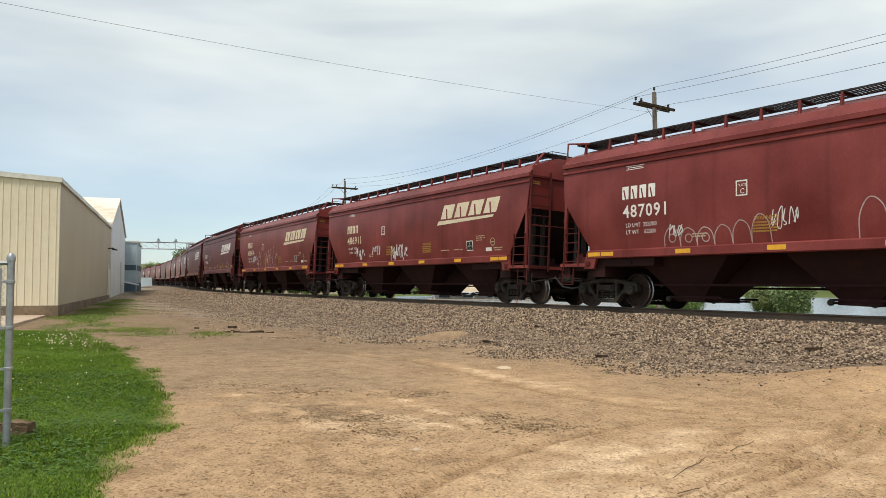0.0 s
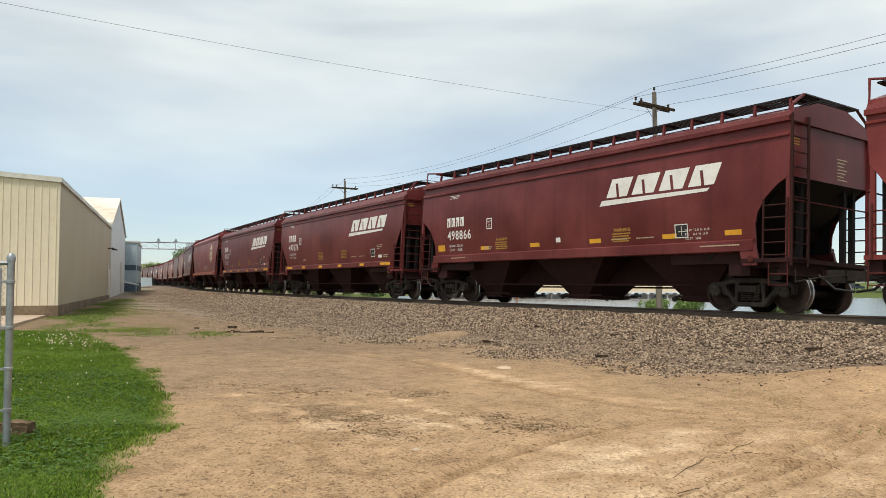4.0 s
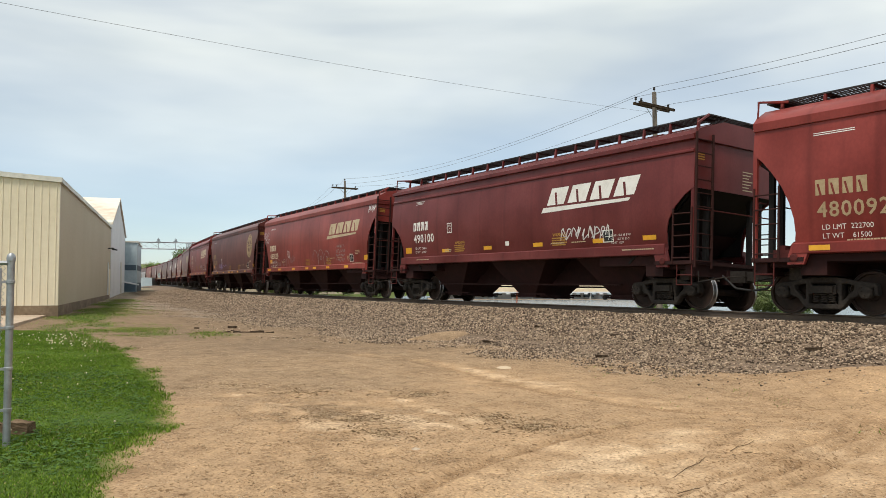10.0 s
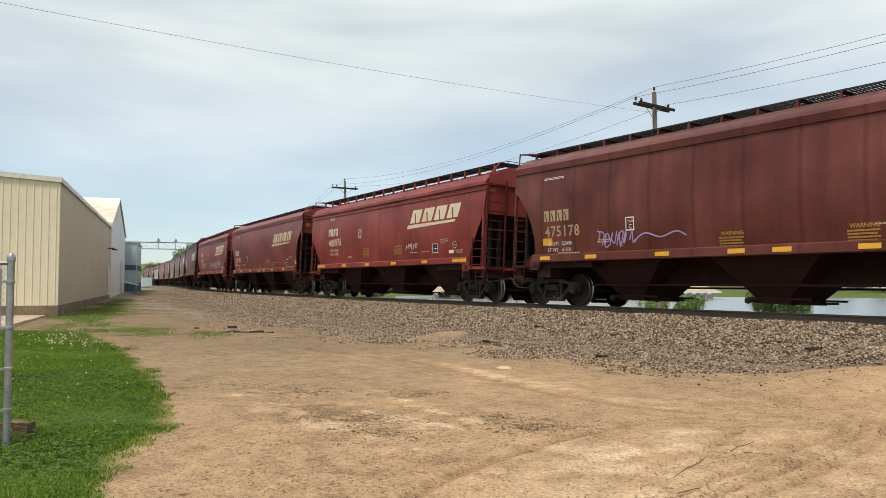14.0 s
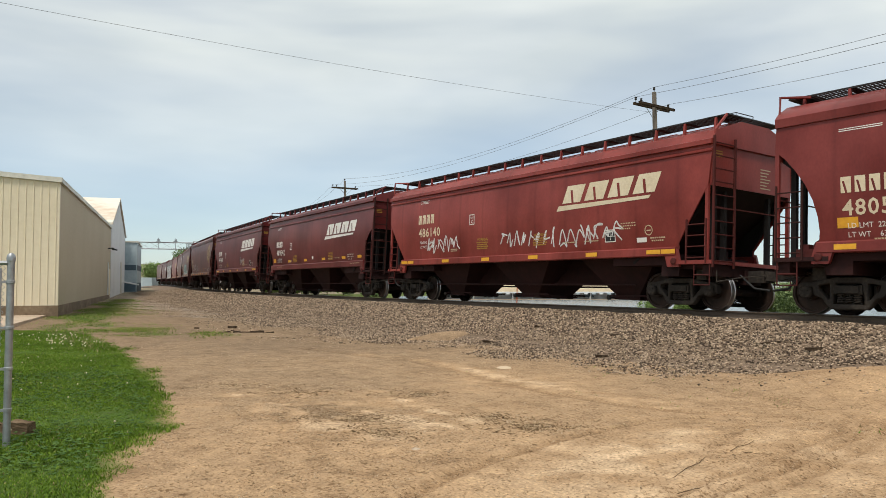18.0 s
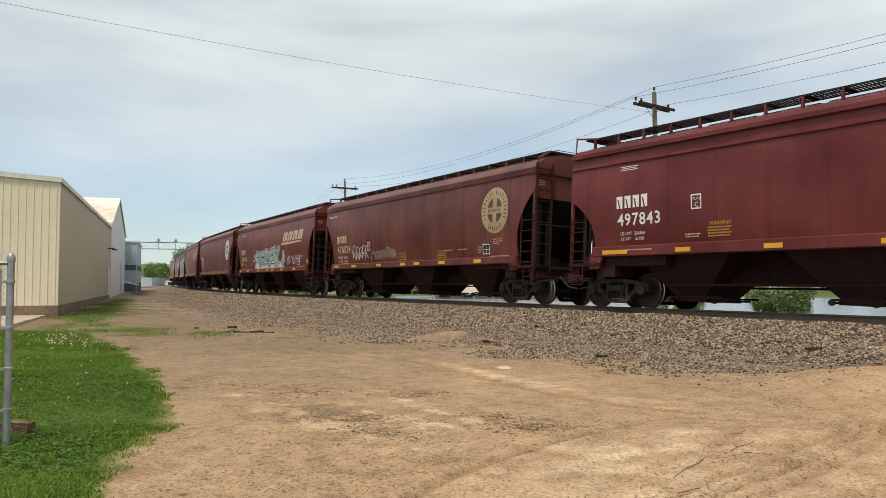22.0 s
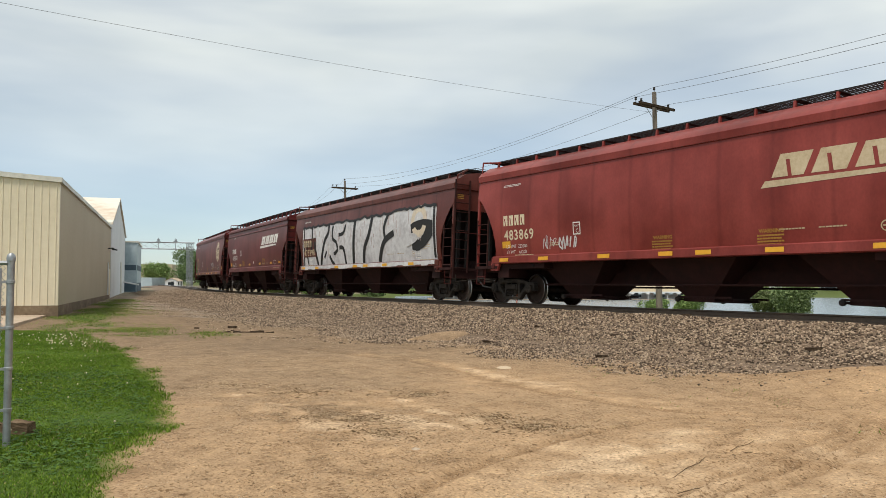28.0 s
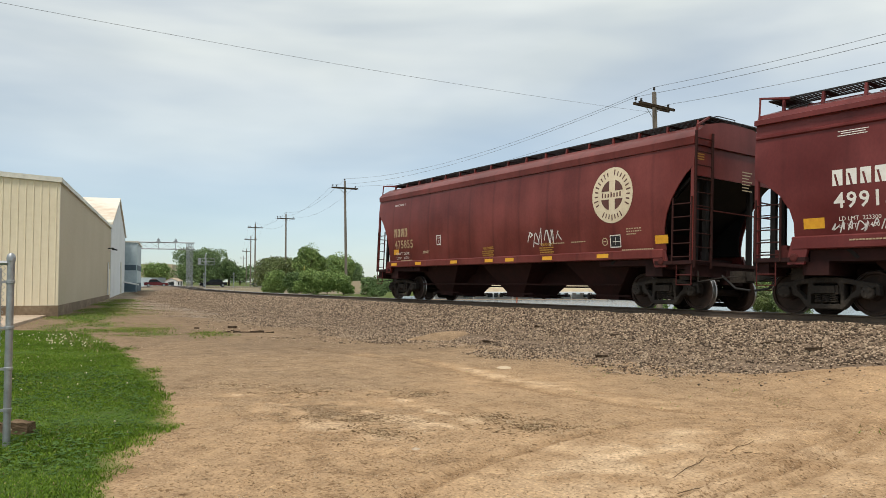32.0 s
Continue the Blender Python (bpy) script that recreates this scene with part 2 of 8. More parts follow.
M_GRASS = material("lawn_blade", (0.112, 0.198, 0.018), (0.064, 0.114, 0.011), (0.200, 0.280, 0.034), rough=0.75, grain=2.0, blotch=0.45, amount=0.35, island=0.4, bump=0, spec=0.15)
M_WEED = material("dark_weed_leaf", (0.050, 0.104, 0.020), (0.03, 0.066, 0.014), (0.08, 0.140, 0.032), rough=0.75, grain=2.0, island=0.5, bump=0, spec=0.15)
M_DEADWOOD = material("dark_rotten_wood", (0.050, 0.034, 0.022), (0.022, 0.016, 0.012), (0.13, 0.095, 0.065), rough=0.95, grain=26, blotch=5, bump=0.9, spec=0.06)
M_OFFCUT = material("brown_split_wood", (0.17, 0.115, 0.07), (0.05, 0.035, 0.024), (0.33, 0.25, 0.17), rough=0.95, grain=16, blotch=5, bump=0.8, stretch=(0.5, 2, 3), spec=0.06)
M_DRY = material("dry_blade", (0.27, 0.22, 0.10), rough=0.8, grain=3, island=0.5, bump=0)
M_WATER = material("grey_pond_water", (0.16, 0.18, 0.19), rough=0.22, grain=0.8, blotch=0.2, bump=0.06, spec=0.6)
M_GLASSDARK = material("dark_window_glass", (0.02, 0.025, 0.03), rough=0.08, bump=0)
M_TYRE = material("black_rubber", (0.02, 0.02, 0.02), rough=0.8, bump=0)


# ---- mesh helpers ----
def part(name, bm, mat, parent=None, label="", smooth=False):
    me = bpy.data.meshes.new(name)
    bmesh.ops.recalc_face_normals(bm, faces=bm.faces)
    bm.to_mesh(me)
    bm.free()
    for mm in (mat if isinstance(mat, (list, tuple)) else [mat]):
        me.materials.append(mm)
    if smooth:
        me.shade_smooth()
        me.set_sharp_from_angle(angle=radians(35))
    ob = new(name, me)
    if parent is not None:
        ob.parent = parent
    if label:
        ob["label"] = label
    return ob


def thing(name, label, category, group="", kind="", m=None):
    ob = new(name)
    ob.empty_display_size = 0.2
    if m is not None:
        ob.matrix_basis = m
    return tagged(ob, label, category, group, kind)


def box(bm, x0, x1, y0, y1, z0, z1, m=None, mi=0):
    vs = [bm.verts.new(p) for p in ((x0, y0, z0), (x1, y0, z0), (x1, y1, z0), (x0, y1, z0),
                                    (x0, y0, z1), (x1, y0, z1), (x1, y1, z1), (x0, y1, z1))]
    if m is not None:
        for v in vs:
            v.co = m @ v.co
    for f in ((3, 2, 1, 0), (4, 5, 6, 7), (0, 1, 5, 4), (1, 2, 6, 5), (2, 3, 7, 6), (3, 0, 4, 7)):
        bm.faces.new([vs[i] for i in f]).material_index = mi
    return vs


def prism(bm, poly, d0, d1, axis="y", mi=0):
    """A polygon of (a, b) pairs drawn out along an axis: y takes (x, z), x takes (y, z), z takes (x, y)."""
    def at(p, d):
        return {"y": (p[0], d, p[1]), "x": (d, p[0], p[1]), "z": (p[0], p[1], d)}[axis]
    a = [bm.verts.new(at(p, d0)) for p in poly]
    b = [bm.verts.new(at(p, d1)) for p in poly]
    n = len(poly)
    for i in range(n):
        bm.faces.new((a[i], a[(i + 1) % n], b[(i + 1) % n], b[i])).material_index = mi
    bm.faces.new(a[::-1]).material_index = mi
    bm.faces.new(b).material_index = mi


def tube(bm, pts, r, n=6, mi=0, r1=None):
    """A round bar along a path; r1: the radius at its end."""
    pts = [Vector(p) for p in pts]
    rings = []
    for i, p in enumerate(pts):
        d = (pts[min(i + 1, len(pts) - 1)] - pts[max(i - 1, 0)]).normalized()
        u = d.orthogonal().normalized() if abs(d.z) > 0.9 else Vector((0, 0, 1)).cross(d).normalized()
        w = d.cross(u)
        rr = r if r1 is None else r + (r1 - r) * i / max(1, len(pts) - 1)
        rings.append([bm.verts.new(p + rr * (math.cos(k * math.tau / n) * u + math.sin(k * math.tau / n) * w)) for k in range(n)])
    for a, b in zip(rings, rings[1:]):
        for k in range(n):
            bm.faces.new((a[k], a[(k + 1) % n], b[(k + 1) % n], b[k])).material_index = mi
    bm.faces.new(rings[0][::-1]).material_index = mi
    bm.faces.new(rings[-1]).material_index = mi


def lathe(bm, prof, n=32, axis="y", centre=(0, 0, 0), mi=None):
    """Turn (radius, along) pairs round an axis; mi gives each band's material."""
    rings = []
    c = Vector(centre)
    for r, a in prof:
        ring = []
        for k in range(n):
            t = k * math.tau / n
            p = {"y": (r * math.cos(t), a, r * math.sin(t)), "x": (a, r * math.cos(t), r * math.sin(t)),
                 "z": (r * math.cos(t), r * math.sin(t), a)}[axis]
            ring.append(bm.verts.new(c + Vector(p)))
        rings.append(ring)
    for i, (a, b) in enumerate(zip(rings, rings[1:])):
        for k in range(n):
            bm.faces.new((a[k], a[(k + 1) % n], b[(k + 1) % n], b[k])).material_index = mi[i] if mi else 0
    bm.faces.new(rings[0][::-1]).material_index = 0
    bm.faces.new(rings[-1]).material_index = 0


# ---- the line: a flat curve to the right, then easing back, banked ----
RAIL_Z, TRACK_Y, CANT = 0.873, 16.349, 0.0479
K_NEAR, K_FAR, S_NEAR, S_FAR = 0.00289, -0.00067, -82.3, -102.3
S_AXIS = np.arange(60.0, -620.0, -0.5)


def line_table():
    k = np.where(S_AXIS > S_NEAR, K_NEAR, np.where(S_AXIS < S_FAR, K_FAR, K_FAR + (K_NEAR - K_FAR) * (S_AXIS - S_FAR) / (S_NEAR - S_FAR)))
    th = np.cumsum(k) * 0.5
    th -= np.interp(20.0, -S_AXIS, th)
    x, y = -np.cumsum(np.cos(th)) * 0.5, np.cumsum(np.sin(th)) * 0.5
    x += -20.0 - np.interp(20.0, -S_AXIS, x)
    y -= np.interp(20.0, -S_AXIS, y)
    return x, y + TRACK_Y, th


LINE_X, LINE_Y, LINE_TH = line_table()


def on_line(s, lat=0.0):
    """x, y and heading at s metres along the line (falling with distance), lat metres beyond its middle."""
    x, y, th = (float(np.interp(-s, -S_AXIS, q)) for q in (LINE_X, LINE_Y, LINE_TH))
    return x + math.sin(th) * lat, y + math.cos(th) * lat, th


def line_y(x):
    return np.interp(-np.asarray(x, float), -LINE_X, LINE_Y)


def line_pose(s, lat=0.0, z=0.0):
    x, y, th = on_line(s)
    return Matrix.Translation((x, y, RAIL_Z)) @ Matrix.Rotation(-th, 4, "Z") @ Matrix.Rotation(-CANT, 4, "X") @ Matrix.Translation((0, lat, z))


# ---- ground ----
def lat_of(x, y):
    """Metres beyond the line's middle (near enough for the ground)."""
    return (np.asarray(y) - line_y(x)) * np.cos(np.interp(-np.asarray(x, float), -LINE_X, LINE_TH))


def ground_z(x, y):
    x, y = np.asarray(x, float), np.asarray(y, float)
    rise = np.clip((-x - 22.0) / 90.0, 0, 1)
    z = 0.52 * rise * rise * (3 - 2 * rise)
    lat = lat_of(x, y)
    side = np.clip((y * 2.3 + x - 12.0) / 10.0, 0, 1)
    z = z * (1 - side) + side * np.where(lat > 4, 0.25, z)
    shore = np.interp(lat, [13.0, 30.0, 128.0, 150.0, 185.0, 400.0], [0.0, 2.75, 2.75, 2.25, 0.7, 0.5])
    return z - shore * side + dirt_bank(x, lat)


def dirt_bank(x, lat):
    """Bare dirt pushed up over the foot of the ballast near the lot's end."""
    a, b = np.clip((x + 8.8) / 2.4, 0, 1), np.clip((lat + 6.8) / 2.4, 0, 1)
    return 0.27 * a * a * (3 - 2 * a) * b * b * (3 - 2 * b) * (lat < 0)


def wobble(x, y, scale, seed=0.0):
    return noise.noise(Vector((x * scale + seed, y * scale - seed, seed * 1.7)))


def fractal(x, y, scale, seed=0.0):
    return noise.fractal(Vector((x * scale + seed, y * scale - seed, seed)), 0.9, 2.0, 4)


def grass_amount(x, y):
    """1 in the lawn beside the fence, fading over a ragged edge; thin tufts by the wall."""
    edge = np.interp(-x, [-30, 3.0, 6.27, 6.96, 7.63, 8.28, 8.84, 11.02, 13.42, 17.53, 22.55, 26.41, 28.0, 31.0], [-8, -0.3, 0.94, 1.1, 1.28, 1.61, 1.98, 2.43, 2.8, 3.13, 3.4, 3.29, 2.5, -0.5])
    a = (edge - y) * 2.4 + 0.5 + 0.40 * fractal(x, y, 2.2, 3.0)
    b = 0.0
    if -66 < x < -22:
        wall = 3.9 + (-38.0 - x) * 0.227
        b = 1.0 - abs(y - (wall + 1.3)) / 1.6 + 1.2 * fractal(x, y, 0.35, 9.0)
        b = b * 0.95 if x < -36 else b * 0.6 - 0.1
        for cx, cy, rx, ry in ((-23.6, 6.9, 1.0, 0.6), (-25.0, 5.2, 1.6, 1.1), (-30.5, 4.6, 2.5, 0.9), (-27.5, 4.2, 1.6, 0.7), (-20.5, 4.6, 0.8, 0.4)):
            b = max(b, 0.62 - 0.7 * math.hypot((x - cx) / rx, (y - cy) / ry) + 0.7 * fractal(x, y, 1.0, 6.0))
    return max(0.0, min(1.0, max(a, b)))


def near_line(X, Y, pts):
    """Distance of each point from a polyline."""
    best = np.full(X.shape, 1e9)
    for (ax, ay), (bx, by) in zip(pts, pts[1:]):
        dx, dy = bx - ax, by - ay
        u = np.clip(((X - ax) * dx + (Y - ay) * dy) / (dx * dx + dy * dy), 0, 1)
        best = np.minimum(best, np.hypot(X - ax - u * dx, Y - ay - u * dy))
    return best


# wheel ruts in the lot: line, half width, depth
RUTS = [
    ([(-4.3, 1.7), (-5.06, 2.93), (-5.39, 3.51), (-5.7, 4.16), (-5.93, 4.88), (-6.05, 5.46), (-6.16, 6.02), (-6.24, 6.72), (-6.1, 7.6)], 0.06, 0.030),
    ([(-18.0, 6.9), (-16.1, 7.32), (-13.9, 7.71), (-11.5, 7.79), (-9.6, 7.4), (-8.4, 7.2), (-7.2, 7.3), (-5.6, 8.2)], 0.10, 0.020),
    ([(-3.2, 3.6), (-3.64, 4.93), (-3.82, 6.07), (-4.21, 7.83), (-4.9, 9.3)], 0.05, 0.024),
    ([(-3.42, 3.6), (-3.86, 4.93), (-4.04, 6.07), (-4.43, 7.83), (-5.12, 9.3)], 0.05, 0.024),
    ([(-3.64, 3.6), (-4.08, 4.93), (-4.26, 6.07), (-4.65, 7.83), (-5.34, 9.3)], 0.05, 0.024),
    ([(-4.55, 4.4), (-4.75, 5.5), (-5.05, 6.6), (-5.6, 7.6)], 0.05, 0.018),
    ([(-5.2, 1.9), (-6.3, 2.7), (-7.6, 3.3), (-9.4, 3.9)], 0.10, 0.005),
    ([(-6.2, 2.2), (-7.5, 2.9), (-9.8, 3.6), (-13.0, 4.4)], 0.12, 0.005),
]
TRACKS = [([(-8.56, 4.43), (-7.72, 4.51), (-7.07, 4.65)], 0.13), ([(-8.41, 3.78), (-7.6, 3.63), (-7.03, 3.81)], 0.2), ([(-9.63, 5.21), (-8.42, 5.13), (-7.24, 5.08)], 0.1), ([(-4.59, 4.5), (-5.2, 5.47), (-5.55, 6.42)], 0.35), ([(-10.6, 4.2), (-8.6, 4.35), (-7.2, 4.25)], 0.16), ([(-10.0, 5.2), (-8.4, 5.15), (-7.0, 5.0)], 0.14), ([(-15.5, 7.7), (-13.2, 8.1), (-10.8, 7.9), (-8.4, 7.6), (-6.4, 7.9)], 0.25), ([(-11.0, 3.4), (-8.8, 3.6), (-7.4, 3.4)], 0.18)]
PALE = [(-5.3, 5.1, 0.9), (-7.5, 3.8, 0.9), (-9.6, 3.8, 1.3), (-8.0, 5.0, 0.7), (-4.3, 4.6, 0.9), (-10.0, 7.6, 1.2), (-4.2, 7.0, 1.3)]


def build_ground():
    def steps(stops):
        out = []
        for a, b, d in stops:
            out += list(np.arange(a, b, d))
        return np.array(out + [stops[-1][1]])
    xs = steps([(-3000, -600, 400), (-600, -160, 40), (-160, -60, 4), (-60, -30, 0.8), (-30, -13, 0.22), (-13, -3.0, 0.07), (-3, 30, 3), (30, 330, 60), (330, 2500, 700)])
    ys = steps([(-2500, -300, 700), (-300, -30, 45), (-30, -2, 2), (-2, 1, 0.15), (1, 9, 0.07), (9, 12.5, 0.2), (12.5, 40, 1.5), (40, 160, 8), (160, 640, 60), (640, 3000, 590)])
    X, Y = np.meshgrid(xs, ys)
    Z = ground_z(X, Y).ravel()
    LAT = lat_of(X, Y).ravel()
    X, Y = X.ravel(), Y.ravel()
    nx, ny = len(xs), len(ys)
    gr, gv = np.zeros(nx * ny), np.zeros(nx * ny)
    rut = np.zeros(nx * ny)
    dz = np.zeros(nx * ny)
    for pts, w, depth in RUTS:
        d = near_line(X, Y, pts)
        dip = np.exp(-(d / w) ** 2)
        dz += -depth * dip + 0.5 * depth * np.exp(-((d - 2.0 * w) / (0.8 * w)) ** 2)
        rut = np.maximum(rut, dip * min(1.0, depth / 0.03))
    # paler dust on the trodden near part, darker gritty soil further out
    tone = np.interp(-X, [3.0, 6.0, 11.0, 20.0, 32.0], [0.58, 0.50, 0.36, 0.16, 0.10])
    pale = np.zeros(nx * ny)
    for px, py, r in PALE:
        pale += 0.16 * np.exp(-((X - px) ** 2 + (Y - py) ** 2) / (r * r))
    for pts, w in TRACKS:
        pale += 0.22 * np.exp(-(near_line(X, Y, pts) / w) ** 2)
    reach = np.interp(-X, [14.0, 20.0, 30.0, 45.0, 75.0], [5.3, 5.8, 7.2, 10.0, 13.0])
    grav = (LAT + reach) / 2.4
    inside = (X > -75) & (X < 5) & (Y > -5) & (Y < 20)
    for i in np.nonzero(inside)[0]:
        x, y = X[i], Y[i]
        gr[i] = grass_amount(x, y)
        tone[i] += pale[i] * max(0.0, 0.65 + 1.5 * fractal(x, y, 1.7, 17.0))
        gv[i] = min(min(1.0, max(0.0, (-x - 8.6) / 1.5)), max(0.0, grav[i] + 0.9 * fractal(x, y, 0.35, 5.0)))
        dz[i] += 0.035 * fractal(x, y, 0.5, 1.0) + 0.010 * fractal(x, y, 3.2, 7.0)
    gr = np.where(inside, gr, np.where(((Y > 24) | (Y < -5)) & ~((X < -75) & (Y < 60)), 0.75, np.where((Y > 24) | (X < -75) | (X > 30) | (Y < -5), 0.25, 0.0)))
    gv = np.where(inside, gv, np.where((X < -75) & (np.abs(LAT) < 20), 0.9, 0.0))
    Z = Z + np.where(inside, dz * (1 - 0.6 * gr), 0)
    co = np.stack([X, Y, Z], 1)
    faces = [(j * nx + i, j * nx + i + 1, (j + 1) * nx + i + 1, (j + 1) * nx + i) for j in range(ny - 1) for i in range(nx - 1)]
    me = bpy.data.meshes.new("ground")
    me.from_pydata([tuple(c) for c in co], [], faces)
    for nm, arr in (("grass", gr), ("gravel", gv), ("rut", rut), ("soil", tone)):
        at = me.attributes.new(nm, "FLOAT", "POINT")
        at.data.foreach_set("value", arr.astype(np.float32))
    me.materials.append(ground_material())
    me.shade_smooth()
    return tagged(new("ground", me), "dry tan dirt lot with ruts, lawn patches and gravel", "ground", kind="structure")


def ground_material():
    m = bpy.data.materials.new("dirt_grass_gravel")
    m.use_nodes = True
    nt = m.node_tree
    b = nt.nodes["Principled BSDF"]
    ln = nt.links.new
    tc = nt.nodes.new("ShaderNodeTexCoord")

    def nz(scale, detail=6.0, stretch=(1, 1, 1), rough=0.6):
        mp = nt.nodes.new("ShaderNodeMapping")
        mp.inputs["Scale"].default_value = stretch
        ln(tc.outputs["Object"], mp.inputs["Vector"])
        n = nt.nodes.new("ShaderNodeTexNoise")
        n.inputs["Scale"].default_value, n.inputs["Detail"].default_value, n.inputs["Roughness"].default_value = scale, detail, rough
        ln(mp.outputs["Vector"], n.inputs["Vector"])
        return n

    def ramp(src, stops):
        r = nt.nodes.new("ShaderNodeValToRGB")
        e = r.color_ramp.elements
        e[0].position, e[0].color = stops[0][0], (*stops[0][1], 1)
        e[1].position, e[1].color = stops[-1][0], (*stops[-1][1], 1)
        for p, c in stops[1:-1]:
            e.new(p).color = (*c, 1)
        ln(src, r.inputs["Fac"])
        return r

    def mix(a, bb, fac, kind="MIX"):
        x = nt.nodes.new("ShaderNodeMixRGB")
        x.blend_type = kind
        if isinstance(fac, float):
            x.inputs["Fac"].default_value = fac
        else:
            ln(fac, x.inputs["Fac"])
        ln(a, x.inputs["Color1"])
        ln(bb, x.inputs["Color2"])
        return x.outputs["Color"]

    def attr(name):
        a = nt.nodes.new("ShaderNodeAttribute")
        a.attribute_name = name
        return a.outputs["Fac"]
    big, fine, grit = nz(0.22, 5.0), nz(3.5, 8.0, rough=0.7), nz(38.0, 4.0)
    shade = nt.nodes.new("ShaderNodeMath")
    shade.operation = "MULTIPLY_ADD"
    shade.inputs[1].default_value = 0.45
    ln(big.outputs["Fac"], shade.inputs[0])
    off = nt.nodes.new("ShaderNodeMath")
    off.operation = "SUBTRACT"
    off.inputs[1].default_value = 0.225
    ln(attr("soil"), off.inputs[0])
    ln(off.outputs[0], shade.inputs[2])
    dirt = ramp(shade.outputs[0], [(0.12, (0.215, 0.150, 0.096)), (0.30, (0.298, 0.206, 0.126)), (0.55, (0.402, 0.266, 0.152)), (0.85, (0.55, 0.395, 0.250))])
    tone = ramp(fine.outputs["Fac"], [(0.28, (0.50, 0.46, 0.42)), (0.48, (1.0, 1.0, 1.0)), (0.72, (1.28, 1.28, 1.26))])
    gritc = ramp(grit.outputs["Fac"], [(0.30, (0.52, 0.50, 0.48)), (0.48, (1, 1, 1)), (0.72, (1.28, 1.28, 1.28))])
    c = mix(dirt.outputs["Color"], tone.outputs["Color"], 0.75, "MULTIPLY")
    c = mix(c, gritc.outputs["Color"], 0.7, "MULTIPLY")
    mid = nz(1.3, 6.0, rough=0.7)
    midc = ramp(mid.outputs["Fac"], [(0.34, (0.82, 0.79, 0.76)), (0.5, (1, 1, 1)), (0.66, (1.10, 1.10, 1.10))])
    c = mix(c, midc.outputs["Color"], 0.9, "MULTIPLY")
    # dark crumbs of soil and leaf, thicker in patches
    speck, where = nz(19.0, 3.0, rough=0.65), nz(0.9, 3.0)
    lift = nt.nodes.new("ShaderNodeMath")
    lift.operation = "MULTIPLY_ADD"
    lift.inputs[1].default_value, lift.inputs[2].default_value = 0.35, -0.175
    ln(where.outputs["Fac"], lift.inputs[0])
    both = nt.nodes.new("ShaderNodeMath")
    both.operation = "ADD"
    ln(speck.outputs["Fac"], both.inputs[0])
    ln(lift.outputs[0], both.inputs[1])
    speckc = ramp(both.outputs[0], [(0.345, (0.60, 0.54, 0.47)), (0.42, (1, 1, 1)), (0.60, (1, 1, 1)), (0.67, (1.22, 1.22, 1.20))])
    c = mix(c, speckc.outputs["Color"], 0.9, "MULTIPLY")
    rutc = ramp(attr("rut"), [(0.0, (1, 1, 1)), (1.0, (0.70, 0.66, 0.62))])
    c = mix(c, rutc.outputs["Color"], 1.0, "MULTIPLY")
    vor = nt.nodes.new("ShaderNodeTexVoronoi")
    vor.inputs["Scale"].default_value = 16.0
    ln(tc.outputs["Object"], vor.inputs["Vector"])
    stone = ramp(vor.outputs["Color"], [(0.2, (0.14, 0.105, 0.078)), (0.5, (0.25, 0.19, 0.14)), (0.85, (0.40, 0.325, 0.25))])
    gsoft = nt.nodes.new("ShaderNodeMath")
    gsoft.operation = "MULTIPLY_ADD"
    gsoft.inputs[1].default_value, gsoft.inputs[2].default_value = 1.0, -0.5
    ln(fine.outputs["Fac"], gsoft.inputs[0])

    def edged(a, hard):
        s = nt.nodes.new("ShaderNodeMath")
        s.operation = "ADD"
        ln(a, s.inputs[0])
        ln(gsoft.outputs[0], s.inputs[1])
        r = nt.nodes.new("ShaderNodeMapRange")
        r.inputs["From Min"].default_value, r.inputs["From Max"].default_value = 0.5 - hard, 0.5 + hard
        ln(s.outputs[0], r.inputs["Value"])
        return r.outputs["Result"]
    c = mix(c, stone.outputs["Color"], edged(attr("gravel"), 0.35))
    soil = ramp(fine.outputs["Fac"], [(0.3, (0.048, 0.080, 0.014)), (0.6, (0.076, 0.130, 0.020)), (0.75, (0.12, 0.15, 0.040))])
    c = mix(c, soil.outputs["Color"], edged(attr("grass"), 0.40))
    ln(c, b.inputs["Base Color"])
    b.inputs["Roughness"].default_value = 0.95
    b.inputs["Specular IOR Level"].default_value = 0.15
    bp = nt.nodes.new("ShaderNodeBump")
    bp.inputs["Strength"].default_value, bp.inputs["Distance"].default_value = 0.9, 0.04
    hsum = nt.nodes.new("ShaderNodeMath")
    hsum.operation = "MULTIPLY_ADD"
    hsum.inputs[1].default_value = 0.35
    ln(grit.outputs["Fac"], hsum.inputs[0])
    ln(fine.outputs["Fac"], hsum.inputs[2])
    ln(hsum.outputs[0], bp.inputs["Height"])
    ln(bp.outputs["Normal"], b.inputs["Normal"])
    return m


build_ground()


def ballast_z(s, lat):
    """Height of the ballast bed, banked with the rails."""
    top = RAIL_Z - 0.20
    base = float(ground_z(*on_line(s, lat)[:2]) - dirt_bank(s, lat))
    a = abs(lat)
    if a < 1.9:
        return top - lat * CANT
    side = top + (1.9 * CANT if lat < 0 else -1.9 * CANT)
    foot = 5.4 if lat < 0 else 4.4
    u = min(1.0, (a - 1.9) / (foot - 1.9))
    return side + (base - 0.06 - side) * (u ** 0.85)


